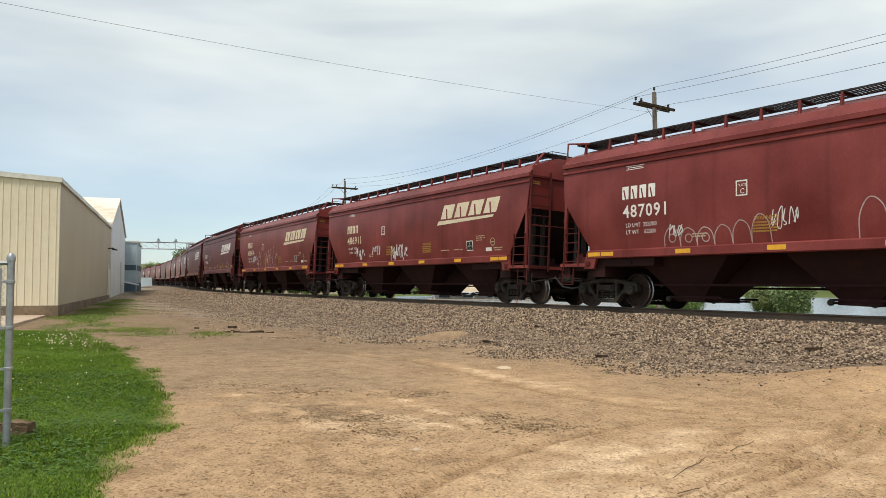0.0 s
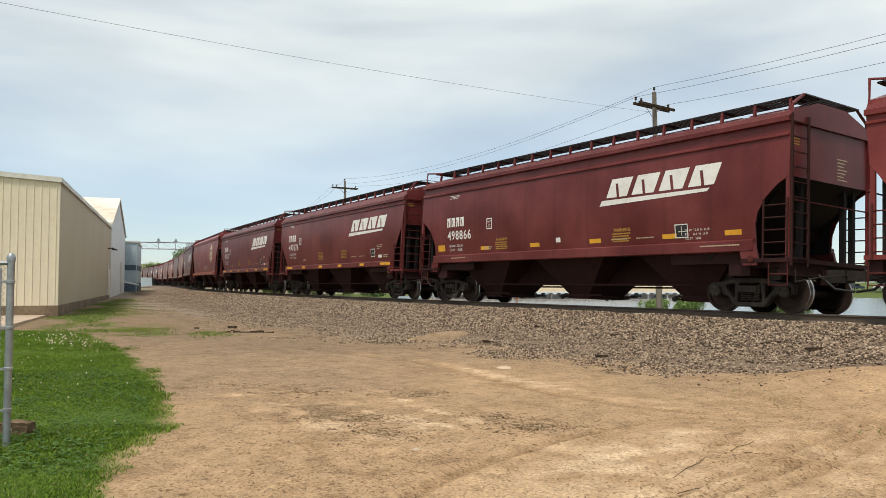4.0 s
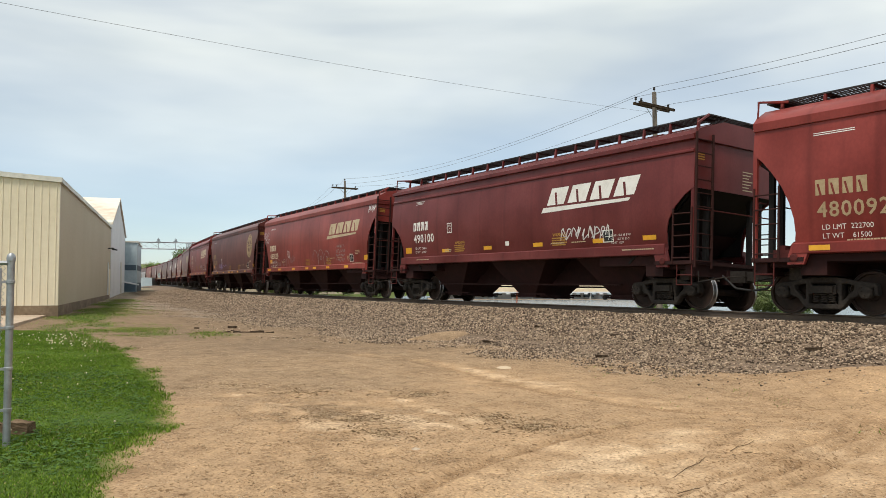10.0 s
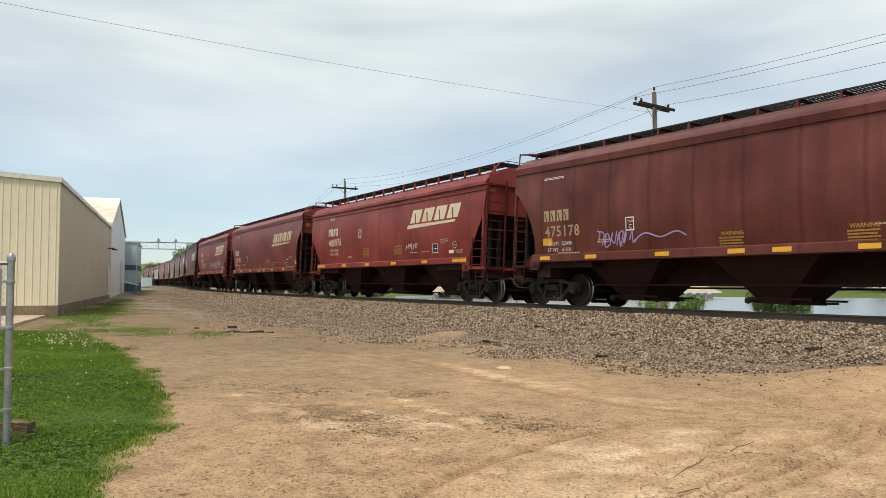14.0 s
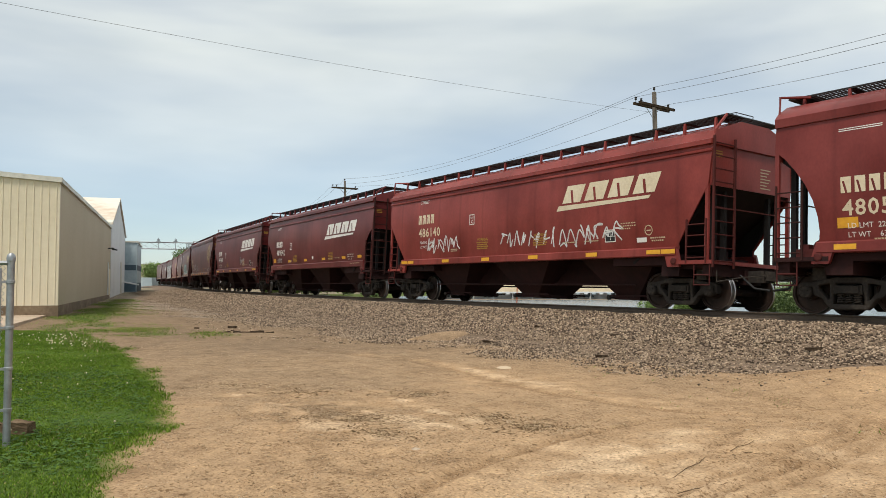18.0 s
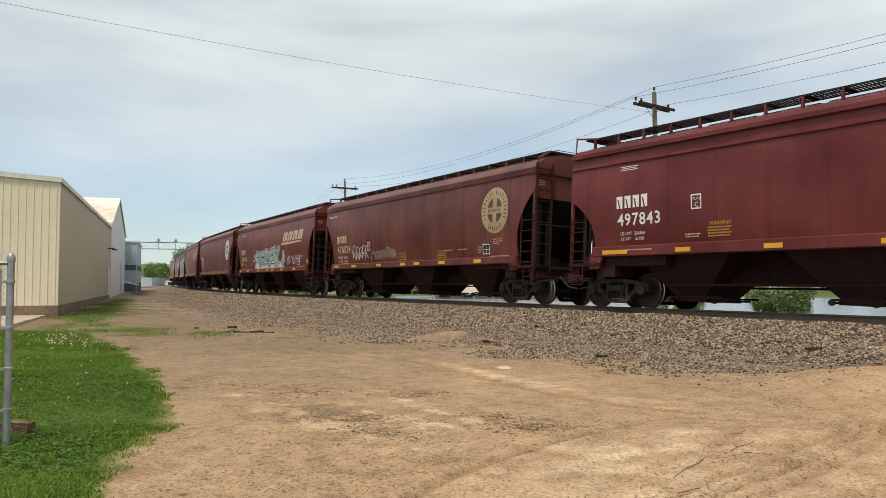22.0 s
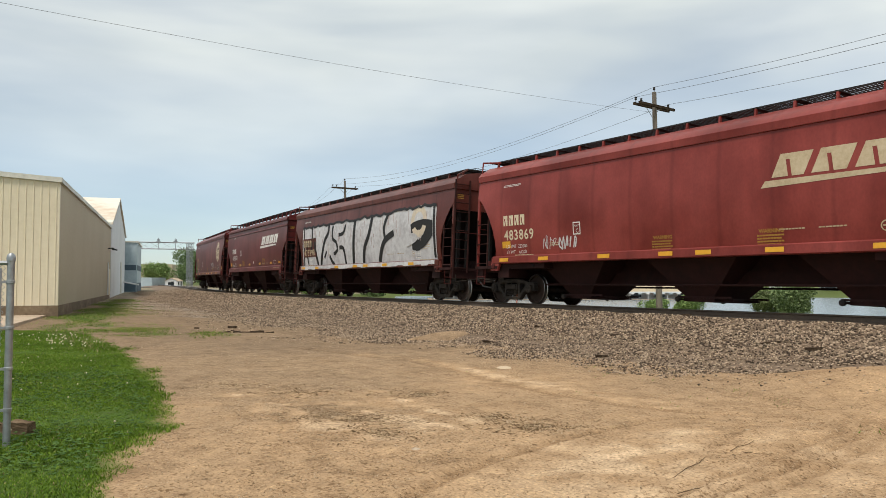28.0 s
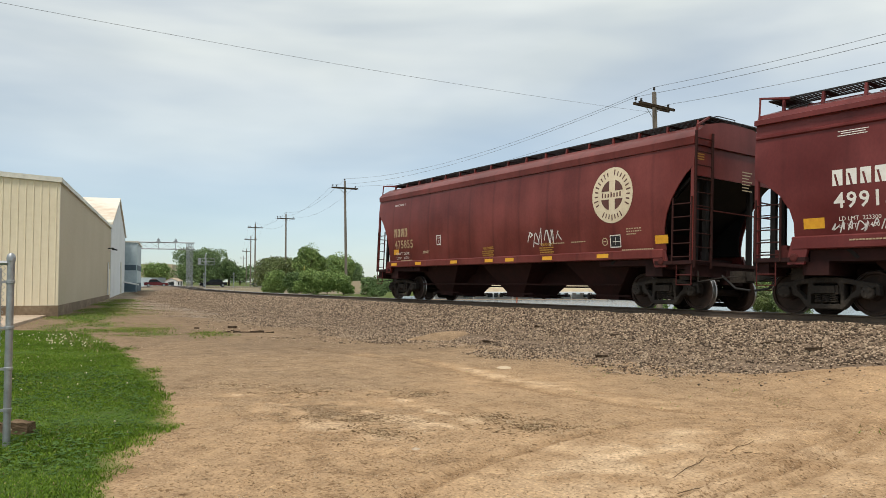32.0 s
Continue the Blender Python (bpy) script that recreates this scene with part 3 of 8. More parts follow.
def build_ballast():
    ss = np.concatenate([np.arange(30, -60, -0.5), np.arange(-60, -420.1, -4.0)])
    lats = [-5.6, -5.2, -4.8, -4.4, -4.0, -3.6, -3.2, -2.8, -2.4, -2.1, -1.9, -1.2, -0.5, 0.5, 1.2, 1.9, 2.6, 3.4, 4.4]
    co, faces = [], []
    n = len(lats)
    for s in ss:
        for lt in lats:
            x, y, _ = on_line(s, lt)
            z = ballast_z(s, lt)
            if s > -60 and 1.8 < abs(lt) < 4.5:
                z += 0.06 * wobble(x, y, 0.7, 2.0)
            co.append((x, y, z))
    for i in range(len(ss) - 1):
        for j in range(n - 1):
            faces.append((i * n + j, i * n + j + 1, (i + 1) * n + j + 1, (i + 1) * n + j))
    me = bpy.data.meshes.new("ballast_bed")
    me.from_pydata(co, [], faces)
    me.materials.append(material("ballast_bed_stone", (0.165, 0.113, 0.074), (0.085, 0.060, 0.041), (0.28, 0.20, 0.135), rough=0.95, grain=17, blotch=0.4, amount=0.75, bump=1.0, bump_scale=17))
    me.shade_smooth()
    return tagged(new("ballast_bed", me), "sloping bed of grey-brown crushed stone", "ballast", kind="structure")


build_ballast()


def scatter(name, spots, mat, label, category, shape="stone", seed=1):
    """Many small loose pieces joined into one object: spots are (x, y, z, size)."""
    rng = np.random.default_rng(seed)
    n = len(spots)
    spots = np.asarray(spots, float)
    base = np.array([(1, 0, 0), (0, 1, 0), (-1, 0, 0), (0, -1, 0), (0, 0, 1), (0, 0, -1)], float)
    tri = np.array([(0, 1, 4), (1, 2, 4), (2, 3, 4), (3, 0, 4), (1, 0, 5), (2, 1, 5), (3, 2, 5), (0, 3, 5)])
    v = np.repeat(base[None], n, 0) * rng.uniform(0.6, 1.25, (n, 6, 1))
    v[:, :, :2] += rng.uniform(-0.25, 0.25, (n, 6, 2))
    if shape == "chip":
        v *= np.stack([rng.uniform(0.8, 2.0, n), rng.uniform(0.25, 0.5, n), rng.uniform(0.12, 0.3, n)], 1)[:, None, :]
    else:
        v *= np.stack([rng.uniform(0.75, 1.25, n), rng.uniform(0.7, 1.0, n), rng.uniform(0.45, 0.85, n)], 1)[:, None, :]
    a, t = rng.uniform(0, math.tau, n), rng.uniform(-0.5, 0.5, n)
    ca, sa, ct, st = np.cos(a), np.sin(a), np.cos(t), np.sin(t)
    x, y, z = v[..., 0], v[..., 1], v[..., 2]
    x, z = x * ct[:, None] - z * st[:, None], x * st[:, None] + z * ct[:, None]
    x, y = x * ca[:, None] - y * sa[:, None], x * sa[:, None] + y * ca[:, None]
    v = np.stack([x, y, z], -1) * spots[:, None, 3:4] + spots[:, None, :3]
    f = tri[None] + (np.arange(n) * 6)[:, None, None]
    me = bpy.data.meshes.new(name)
    me.vertices.add(n * 6)
    me.vertices.foreach_set("co", v.ravel().astype(np.float32))
    me.loops.add(n * 24)
    me.loops.foreach_set("vertex_index", f.ravel().astype(np.int32))
    me.polygons.add(n * 8)
    me.polygons.foreach_set("loop_start", np.arange(0, n * 24, 3, dtype=np.int32))
    me.update(calc_edges=True)
    me.materials.append(mat)
    return tagged(new(name, me), label, category, kind="stuff")


def build_stones():
    rng = np.random.default_rng(11)
    spots = []
    for s0, s1, per, size in ((6, -14, 500, 0.030), (-14, -30, 380, 0.032), (-30, -52, 250, 0.034), (-52, -95, 75, 0.046)):
        count = int((s0 - s1) * 5.0 * per)
        S = rng.uniform(s1, s0, count)
        L = -1.25 - 5.9 * rng.beta(1.05, 1.12, count)
        for s, lt in zip(S, L):
            x, y, _ = on_line(s, lt)
            if lt < -5.0 and fractal(x, y, 0.35, 5.0) * 1.6 + fractal(x, y, 1.5, 8.0) * 0.8 + (lt + 6.3) < rng.uniform(-0.6, 0.5):
                continue
            if lt < -3.3 and float(ground_z(x, y)) > ballast_z(s, lt) + 0.015 and s > -9 and rng.random() > 0.04:
                continue
            z = max(ballast_z(s, lt) + (0.06 * wobble(x, y, 0.7, 2.0) if -4.5 < lt < -1.8 else 0), float(ground_z(x, y)))
            spots.append((x, y, z + size * rng.uniform(0.1, 0.5), size * rng.uniform(0.55, 1.5) * (1.0 if lt > -3.8 else 0.78)))
    # strays out on the dirt along the foot of the bed
    for _ in range(9000):
        s, lt = -18 - 45 * rng.random(), -5.4 - 3.6 * rng.random() ** 1.6
        x, y, _ = on_line(s, lt)
        if fractal(x, y, 0.3, 15.0) > rng.uniform(-0.4, 0.6):
            z = 0.032 * rng.uniform(0.6, 1.3)
            spots.append((x, y, float(ground_z(x, y)) + 0.035 * fractal(x, y, 0.5, 1.0) + 0.2 * z, z))
    scatter("ballast_stones", spots, M_STONE, "loose grey and brown crushed stones on the embankment", "stones", seed=2)


build_stones()


def build_dirt_heap():
    """A spill of bare dirt over the foot of the ballast."""
    n, m = 14, 40
    co, faces = [(-18.2, 11.3, max(float(ground_z(-18.2, 11.3)), ballast_z(-18.2, float(lat_of(-18.2, 11.3)))) + 0.17)], []
    for i in range(1, n + 1):
        for j in range(m):
            a, r = math.tau * j / m, i / n
            u, v = 0.95 * r * math.cos(a), 0.75 * r * math.sin(a)
            k = 1 + 0.25 * wobble(3 * math.cos(a), 3 * math.sin(a), 0.6, 4.0)
            x, y = -18.2 + k * (0.535 * u - 0.845 * v), 11.3 + k * (0.845 * u + 0.535 * v)
            lt = float(lat_of(x, y))
            base = max(float(ground_z(x, y)), ballast_z(x, lt) + 0.02 if lt > -5.5 else 0.0)
            co.append((x, y, base + 0.12 * (1 - r * r) + 0.03 * fractal(x, y, 2.5, 3.0) * (1 - r) - 0.05 * r ** 6))
    faces += [(0, 1 + j, 1 + (j + 1) % m) for j in range(m)]
    for i in range(n - 1):
        for j in range(m):
            a, b = 1 + i * m + j, 1 + i * m + (j + 1) % m
            faces.append((a, a + m, b + m, b))
    me = bpy.data.meshes.new("dirt_mound")
    me.from_pydata(co, [], faces)
    at = me.attributes.new("soil", "FLOAT", "POINT")
    at.data.foreach_set("value", np.full(len(co), 0.27, dtype=np.float32))
    me.materials.append(bpy.data.materials["dirt_grass_gravel"])
    me.shade_smooth()
    tagged(new("dirt_mound", me), "low mound of bare tan dirt at the ballast foot", "dirt mound")


build_dirt_heap()


def build_rails():
    prof = [(-0.075, 0.0), (0.075, 0.0), (0.075, 0.012), (0.012, 0.032), (0.009, 0.125), (0.036, 0.138), (0.036, 0.165), (0.028, 0.174), (-0.028, 0.174), (-0.036, 0.165), (-0.036, 0.138), (-0.009, 0.125), (-0.012, 0.032), (-0.075, 0.012)]
    ss = np.concatenate([np.arange(30, -60, -1.5), np.arange(-60, -420.1, -5.0)])
    for lat in (-0.7535, 0.7535):
        bm = bmesh.new()
        rings = []
        for s in ss:
            m = line_pose(s, lat, -0.174)
            rings.append([bm.verts.new(m @ Vector((0, a, b))) for a, b in prof])
        for a, b in zip(rings, rings[1:]):
            for k in range(len(prof)):
                f = bm.faces.new((a[k], a[(k + 1) % len(prof)], b[(k + 1) % len(prof)], b[k]))
                f.material_index = 1 if k in (7, 8) else 0
        tagged(part("steel_rail", bm, [M_RAIL, M_RAILTOP]), "rusty steel rail with a worn bright head", "rail", "running rails", "structure")
    bm = bmesh.new()
    for i in range(int(130 / 0.5)):
        s = 12 - i * 0.5
        box(bm, -0.115, 0.115, -1.3, 1.3, -0.36, -0.176, line_pose(s))
        for lt in (-0.7535, 0.7535):
            box(bm, -0.09, 0.09, lt - 0.17, lt + 0.17, -0.18, -0.166, line_pose(s))
    tagged(part("track_ties", bm, M_TIE), "dark weathered wooden ties bedded in stone", "ties", kind="stuff")


build_rails()



# ---- buildings beside the line ----
def local(x, y, z, deg):
    return pose(x, y, z, 0, 0, deg)


WALL_DIR = 77.2      # the building fronts run this many degrees left of +y


def build_beige_building():
    """Metal-clad warehouse: ribbed end towards the lot, plain masonry side along the line."""
    # local x runs along the side wall, away; y towards the building's inside
    m = local(-38.20, 3.86, 0.0, 90 + WALL_DIR)
    L, W, H, zb = 31.6, 30.0, 6.05, 0.55
    b = thing("warehouse", "beige metal warehouse with a tan side wall and concrete footing", "building", m=m)
    bm = bmesh.new()
    box(bm, 0.2, L, 0, 0.25, zb, H)
    part("side_wall", bm, M_TAN, b)
    bm = bmesh.new()
    prism(bm, [(-0.004, zb), (W, zb), (W, H), (W / 2, H + 1.0), (-0.004, H)], -0.004, 0.2, "x")
    part("end_wall", bm, M_BEIGE, b)
    for i in range(60):
        y = 0.10 + i * 0.305
        bm = bmesh.new()
        prism(bm, [(0, y), (-0.035, y + 0.015), (-0.035, y + 0.05), (0, y + 0.065)], zb, H + y / 15.0 - 0.02, "z")
        part("rib", bm, M_BEIGE, b)
    bm = bmesh.new()
    prism(bm, [(-0.08, 0.25), (-0.08, -0.10), (L, -0.10), (L, 0.25)][::-1], H, H + 0.20, "z")
    prism(bm, [(-0.1, H), (W / 2, H + 1.0), (W / 2, H + 1.22), (-0.1, H + 0.22)], -0.12, 0.1, "x")
    part("eave_trim", bm, M_TRIM, b)
    bm = bmesh.new()
    prism(bm, [(0.0, H + 0.08), (W / 2, H + 1.08), (W, H + 0.08), (W, H + 0.2), (W / 2, H + 1.2), (0.0, H + 0.2)], 0.1, L, "x")
    part("roof", bm, M_TRIM, b)
    bm = bmesh.new()
    box(bm, -0.03, L, -0.03, W, -0.6, zb)
    part("footing", bm, M_FOOT, b)
    bm = bmesh.new()
    box(bm, L - 1.55, L - 0.25, -0.03, 0.02, zb - 0.3, zb + 2.1)
    part("side_door", bm, M_BEIGE, b)
    bm = bmesh.new()
    tube(bm, [(L - 3.0, -0.05, zb), (L - 3.0, -0.05, zb + 2.6)], 0.05, 6)
    part("downpipe", bm, M_WHITEWALL, b)
    bm = bmesh.new()
    tube(bm, [(L - 3.0, 0, 4.25), (L - 3.0, -0.38, 4.30)], 0.05, 6)
    lathe(bm, [(0.04, 4.33), (0.09, 4.27), (0.09, 4.22)], 10, "z", (L - 3.0, -0.4, 0))
    part("wall_lamp", bm, M_BLACK, b)
    # concrete walk at its foot
    bm = bmesh.new()
    box(bm, -11.0, 0.0, 0.45, 2.3, -0.3, 0.13, m)
    tagged(part("concrete_walk", bm, M_CONC), "pinkish concrete walk along the end wall", "pavement", kind="structure")
    bm = bmesh.new()
    box(bm, -1.6, -0.7, 3.3, 4.6, 0.0, 0.95, m)
    tagged(part("concrete_block", bm, M_CONC), "pale concrete block by the end wall", "block")


build_beige_building()


def build_white_building():
    m = local(-38.20, 3.86, 0.0, 90 + WALL_DIR)
    b = thing("white_shed", "white gabled shed with a pale rusting metal roof", "building", m=m)
    x0, x1, xp, e, p, W = 31.9, 52.6, 41.4, 6.45, 9.38, 26.0
    bm = bmesh.new()
    prism(bm, [(x0, -0.5), (x0, e), (xp, p), (x1, e), (x1, -0.5)], -0.02, W)
    part("wall", bm, M_WHITEWALL, b)
    for sg in (0, 1):
        bm = bmesh.new()
        a = (x0 - 0.25, e - 0.05) if sg == 0 else (x1 + 0.25, e - 0.05)
        prism(bm, [a, (xp, p + 0.02), (xp, p + 0.22), (a[0], a[1] + 0.2)], -0.15, W)
        part("roof", bm, M_RUSTROOF, b)
    bm = bmesh.new()
    box(bm, x1 - 7.5, x1 - 5.5, -0.06, -0.02, 0.4, 3.6)
    part("loading_door", bm, M_TRIM, b)
    bm = bmesh.new()
    tube(bm, [(x0 + 0.8, -0.02, 4.35), (x0 + 0.8, -0.45, 4.3)], 0.06, 6)
    part("wall_lamp", bm, M_BLACK, b)
    bm = bmesh.new()
    tube(bm, [(x1 - 3, -0.02, 1.6), (x1 - 3, -1.6, 1.3)], 0.09, 6)
    part("pipe", bm, M_WHITEWALL, b)
    bm = bmesh.new()
    box(bm, x1 + 0.3, x1 + 1.4, 0.05, 1.0, 0, 7.4, m)
    tagged(part("grey_chimney", bm, M_BLUEGREY), "narrow grey chimney behind the shed", "chimney")
    bm_m = m
    b2 = thing("grey_store", "blue-grey sheet-metal store with dark painted bands", "building", m=bm_m)
    xa, xb = x1 + 2.0, x1 + 15.0
    bm = bmesh.new()
    box(bm, xa, xb, -1.2, 9.0, -0.5, 6.0)
    part("wall", bm, M_BLUEGREY, b2)
    bm = bmesh.new()
    box(bm, xa - 0.12, xb + 0.12, -1.32, 9.0, 6.0, 6.18)
    part("roof", bm, M_TRIM, b2)
    for za, zbb in ((2.9, 3.5), (0.5, 1.5)):
        bm = bmesh.new()
        box(bm, xa - 0.03, xa, -1.1, 9.0, za, zbb)
        box(bm, xa - 0.03, xb, -1.23, -1.2, za, zbb)
        part("painted_band", bm, M_DARKBLUE, b2)


build_white_building()


# ---- poles and wires ----
def pole_thing(x, y, height, lean, arm_deg, arm=2.9, z0=None):
    z0 = float(ground_z(x, y)) - 0.1 if z0 is None else z0
    m = Matrix.Translation((x, y, z0)) @ Matrix.Rotation(radians(arm_deg), 4, "Z")
    th = thing("utility_pole", "weathered wooden utility pole with one crossarm", "utility pole", "poles along the line", m=m)
    bm = bmesh.new()
    tube(bm, [(0, 0, 0), (0, lean * height, height)], 0.165, 10, r1=0.11)
    part("pole", bm, M_WOOD, th, smooth=True)
    yo = lean * height
    za = height - 0.75
    bm = bmesh.new()
    for xa in (-0.20, 0.13):
        box(bm, xa, xa + 0.09, yo - arm / 2, yo + arm / 2, za - 0.065, za + 0.065)
    part("crossarm", bm, M_DEADWOOD, th)
    for sg in (-1, 1):
        bm = bmesh.new()
        tube(bm, [(-0.12, yo + sg * 0.55, za - 0.02), (-0.1, yo, za - 0.55)], 0.02, 4)
        part("brace", bm, M_GALV, th)
    for yy in (yo - arm / 2 + 0.12, yo - arm / 2 + 0.55, yo + arm / 2 - 0.12, yo):
        bm = bmesh.new()
        zz = za + 0.07 if yy != yo else height
        tube(bm, [(-0.12 if yy != yo else 0, yy, zz), (-0.12 if yy != yo else 0, yy, zz + 0.12)], 0.02, 5)
        lathe(bm, [(0.03, zz + 0.10), (0.07, zz + 0.14), (0.05, zz + 0.2), (0.07, zz + 0.24), (0.03, zz + 0.27)], 8, "z", (-0.12 if yy != yo else 0, yy, 0))
        part("insulator", bm, M_GRATE, th)
    tips = [m @ Vector((-0.12, yo - arm / 2 + 0.12, za + 0.33)), m @ Vector((0, yo, height + 0.26)), m @ Vector((-0.12, yo + arm / 2 - 0.12, za + 0.33))]
    return th, tips


def wire(a, b, sag, r=0.009, n=14):
    a, b = Vector(a), Vector(b)
    bm = bmesh.new()
    pts = [a.lerp(b, i / n) - Vector((0, 0, sag * 4 * (i / n) * (1 - i / n))) for i in range(n + 1)]
    tube(bm, pts, r, 5)
    return tagged(part("overhead_wire", bm, M_WIRE), "thin dark overhead wire between the poles", "wire", "overhead wires")


def build_poles():
    spots = [(20.0, 25.5, 11.2), (-26.9, 29.9, 10.95), (-74.0, 34.8, 12.0), (-114.7, 43.5, 12.0), (-146.5, 49.3, 12.7), (-176.4, 58.3, 12.0), (-246, 79.9, 12.0), (-315, 101.0, 12.0)]
    tips = []
    for i, (x, y, h) in enumerate(spots):
        lean = -0.02 if i in (1, 2) else 0.0
        tips.append(pole_thing(x, y, h, lean, 6.0 if i < 2 else 0.0, z0=0.25)[1])
    for a, b in zip(tips, tips[1:]):
        for k in range(3):
            wire(a[k], b[k], 1.1)
    wire(tips[1][1] - Vector((0, 0, 1.30)), (-23.6, -6.4, 9.35), 0.3, 0.0055, 24)


build_poles()


# ---- water, far shore and far side ----
def build_lake():
    bm = bmesh.new()
    vs = [bm.verts.new(p) for p in ((-175, 96, -2.0), (-58, 32, -2.0), (60, 22, -2.0), (400, 30, -2.0), (400, 330, -2.0), (60, 210, -2.0), (-90, 178, -2.0))]
    bm.faces.new(vs)
    tagged(part("lake_water", bm, M_WATER), "pale grey rippled lake water", "water", kind="structure")


build_lake()


def leaf_cloud(rng, lobes, count, size):
    """Small leaf sprays over the lobes (x, y, z, rx, rz), thick at the rim, with gaps."""
    rn = np.random.default_rng(rng.randint(0, 10 ** 6))
    tot = sum(l[3] * l[3] for l in lobes)
    cs, ss = [], []
    for cx, cy, cz, rx, rz in lobes:
        n = int(4.6 * count * rx * rx / tot)
        a, u = rn.uniform(0, math.tau, n), rn.uniform(-0.75, 1, n)
        q = np.sqrt(np.maximum(0, 1 - u * u))
        r = rn.uniform(0.5, 1.0, n) ** 0.5 * (1 + 0.16 * np.sin(3 * a + cx) + 0.12 * np.sin(7 * u + 5 * a))
        cs.append(np.stack([cx + rx * r * q * np.cos(a), cy + rx * r * q * np.sin(a), cz + rz * r * u], 1))
    c = np.concatenate(cs)
    n = len(c)
    nr = rn.normal(0, 1, (n, 3)) + np.array([0, 0, 0.6])
    nr /= np.linalg.norm(nr, axis=1)[:, None]
    t = np.cross(nr, rn.normal(0, 1, (n, 3)))
    t /= np.linalg.norm(t, axis=1)[:, None]
    w = np.cross(nr, t)
    k = (size * 0.56 * rn.uniform(0.6, 1.4, n))[:, None]
    v = np.stack([c + k * t, c + k * (w * 0.6 + nr * 0.15), c - k * t, c + k * (nr * 0.15 - w * 0.6)], 1).reshape(-1, 3)
    me = bpy.data.meshes.new("leaves")
    me.from_pydata(v.tolist(), [], np.arange(4 * n).reshape(-1, 4).tolist())
    bm = bmesh.new()
    bm.from_mesh(me)
    bpy.data.meshes.remove(me)
    return bm


def tree(x, y, height, width, mat, seed, label, z=None, trunk=0.3, count=2600, size=0.22, name="tree", clear=0.25):
    rng = random.Random(seed)
    z = float(ground_z(x, y)) - 0.1 if z is None else z
    th = thing(name, label, name, "trees and bushes", m=Matrix.Translation((x, y, z)))
    bm = bmesh.new()
    top = height * 0.75
    tube(bm, [(0, 0, 0), (0.05 * width * rng.uniform(-1, 1), 0.05, top * 0.5), (0.1 * width * rng.uniform(-1, 1), 0, top)], trunk, 8, r1=trunk * 0.3)
    for i in range(7):
        h = height * rng.uniform(clear, 0.6)
        a = i * 0.9 + rng.uniform(-0.3, 0.3)
        tube(bm, [(0, 0, h), (math.cos(a) * width * 0.2, math.sin(a) * width * 0.2, h + height * 0.12), (math.cos(a) * width * 0.38, math.sin(a) * width * 0.38, h + height * 0.25)], trunk * 0.35, 5, r1=trunk * 0.08)
    part("trunk", bm, M_TRUNK, th)
    lobes = []
    n = 9
    for i in range(n):
        a = rng.uniform(0, math.tau)
        rr = width * 0.5 * rng.uniform(0.15, 0.68)
        h = height * (clear + (1 - clear) * rng.uniform(0.22, 0.82))
        r = width * rng.uniform(0.17, 0.30)
        lobes.append((math.cos(a) * rr, math.sin(a) * rr, h, r, min(r * 0.9, (height - h) * 1.05, h * 0.98)))
    lobes.append((0, 0, height * (clear + 0.5 * (1 - clear)), width * 0.34, height * (1 - clear) * 0.46))
    bm = leaf_cloud(rng, lobes, count, size)
    part("crown", bm, mat, th)
    return th


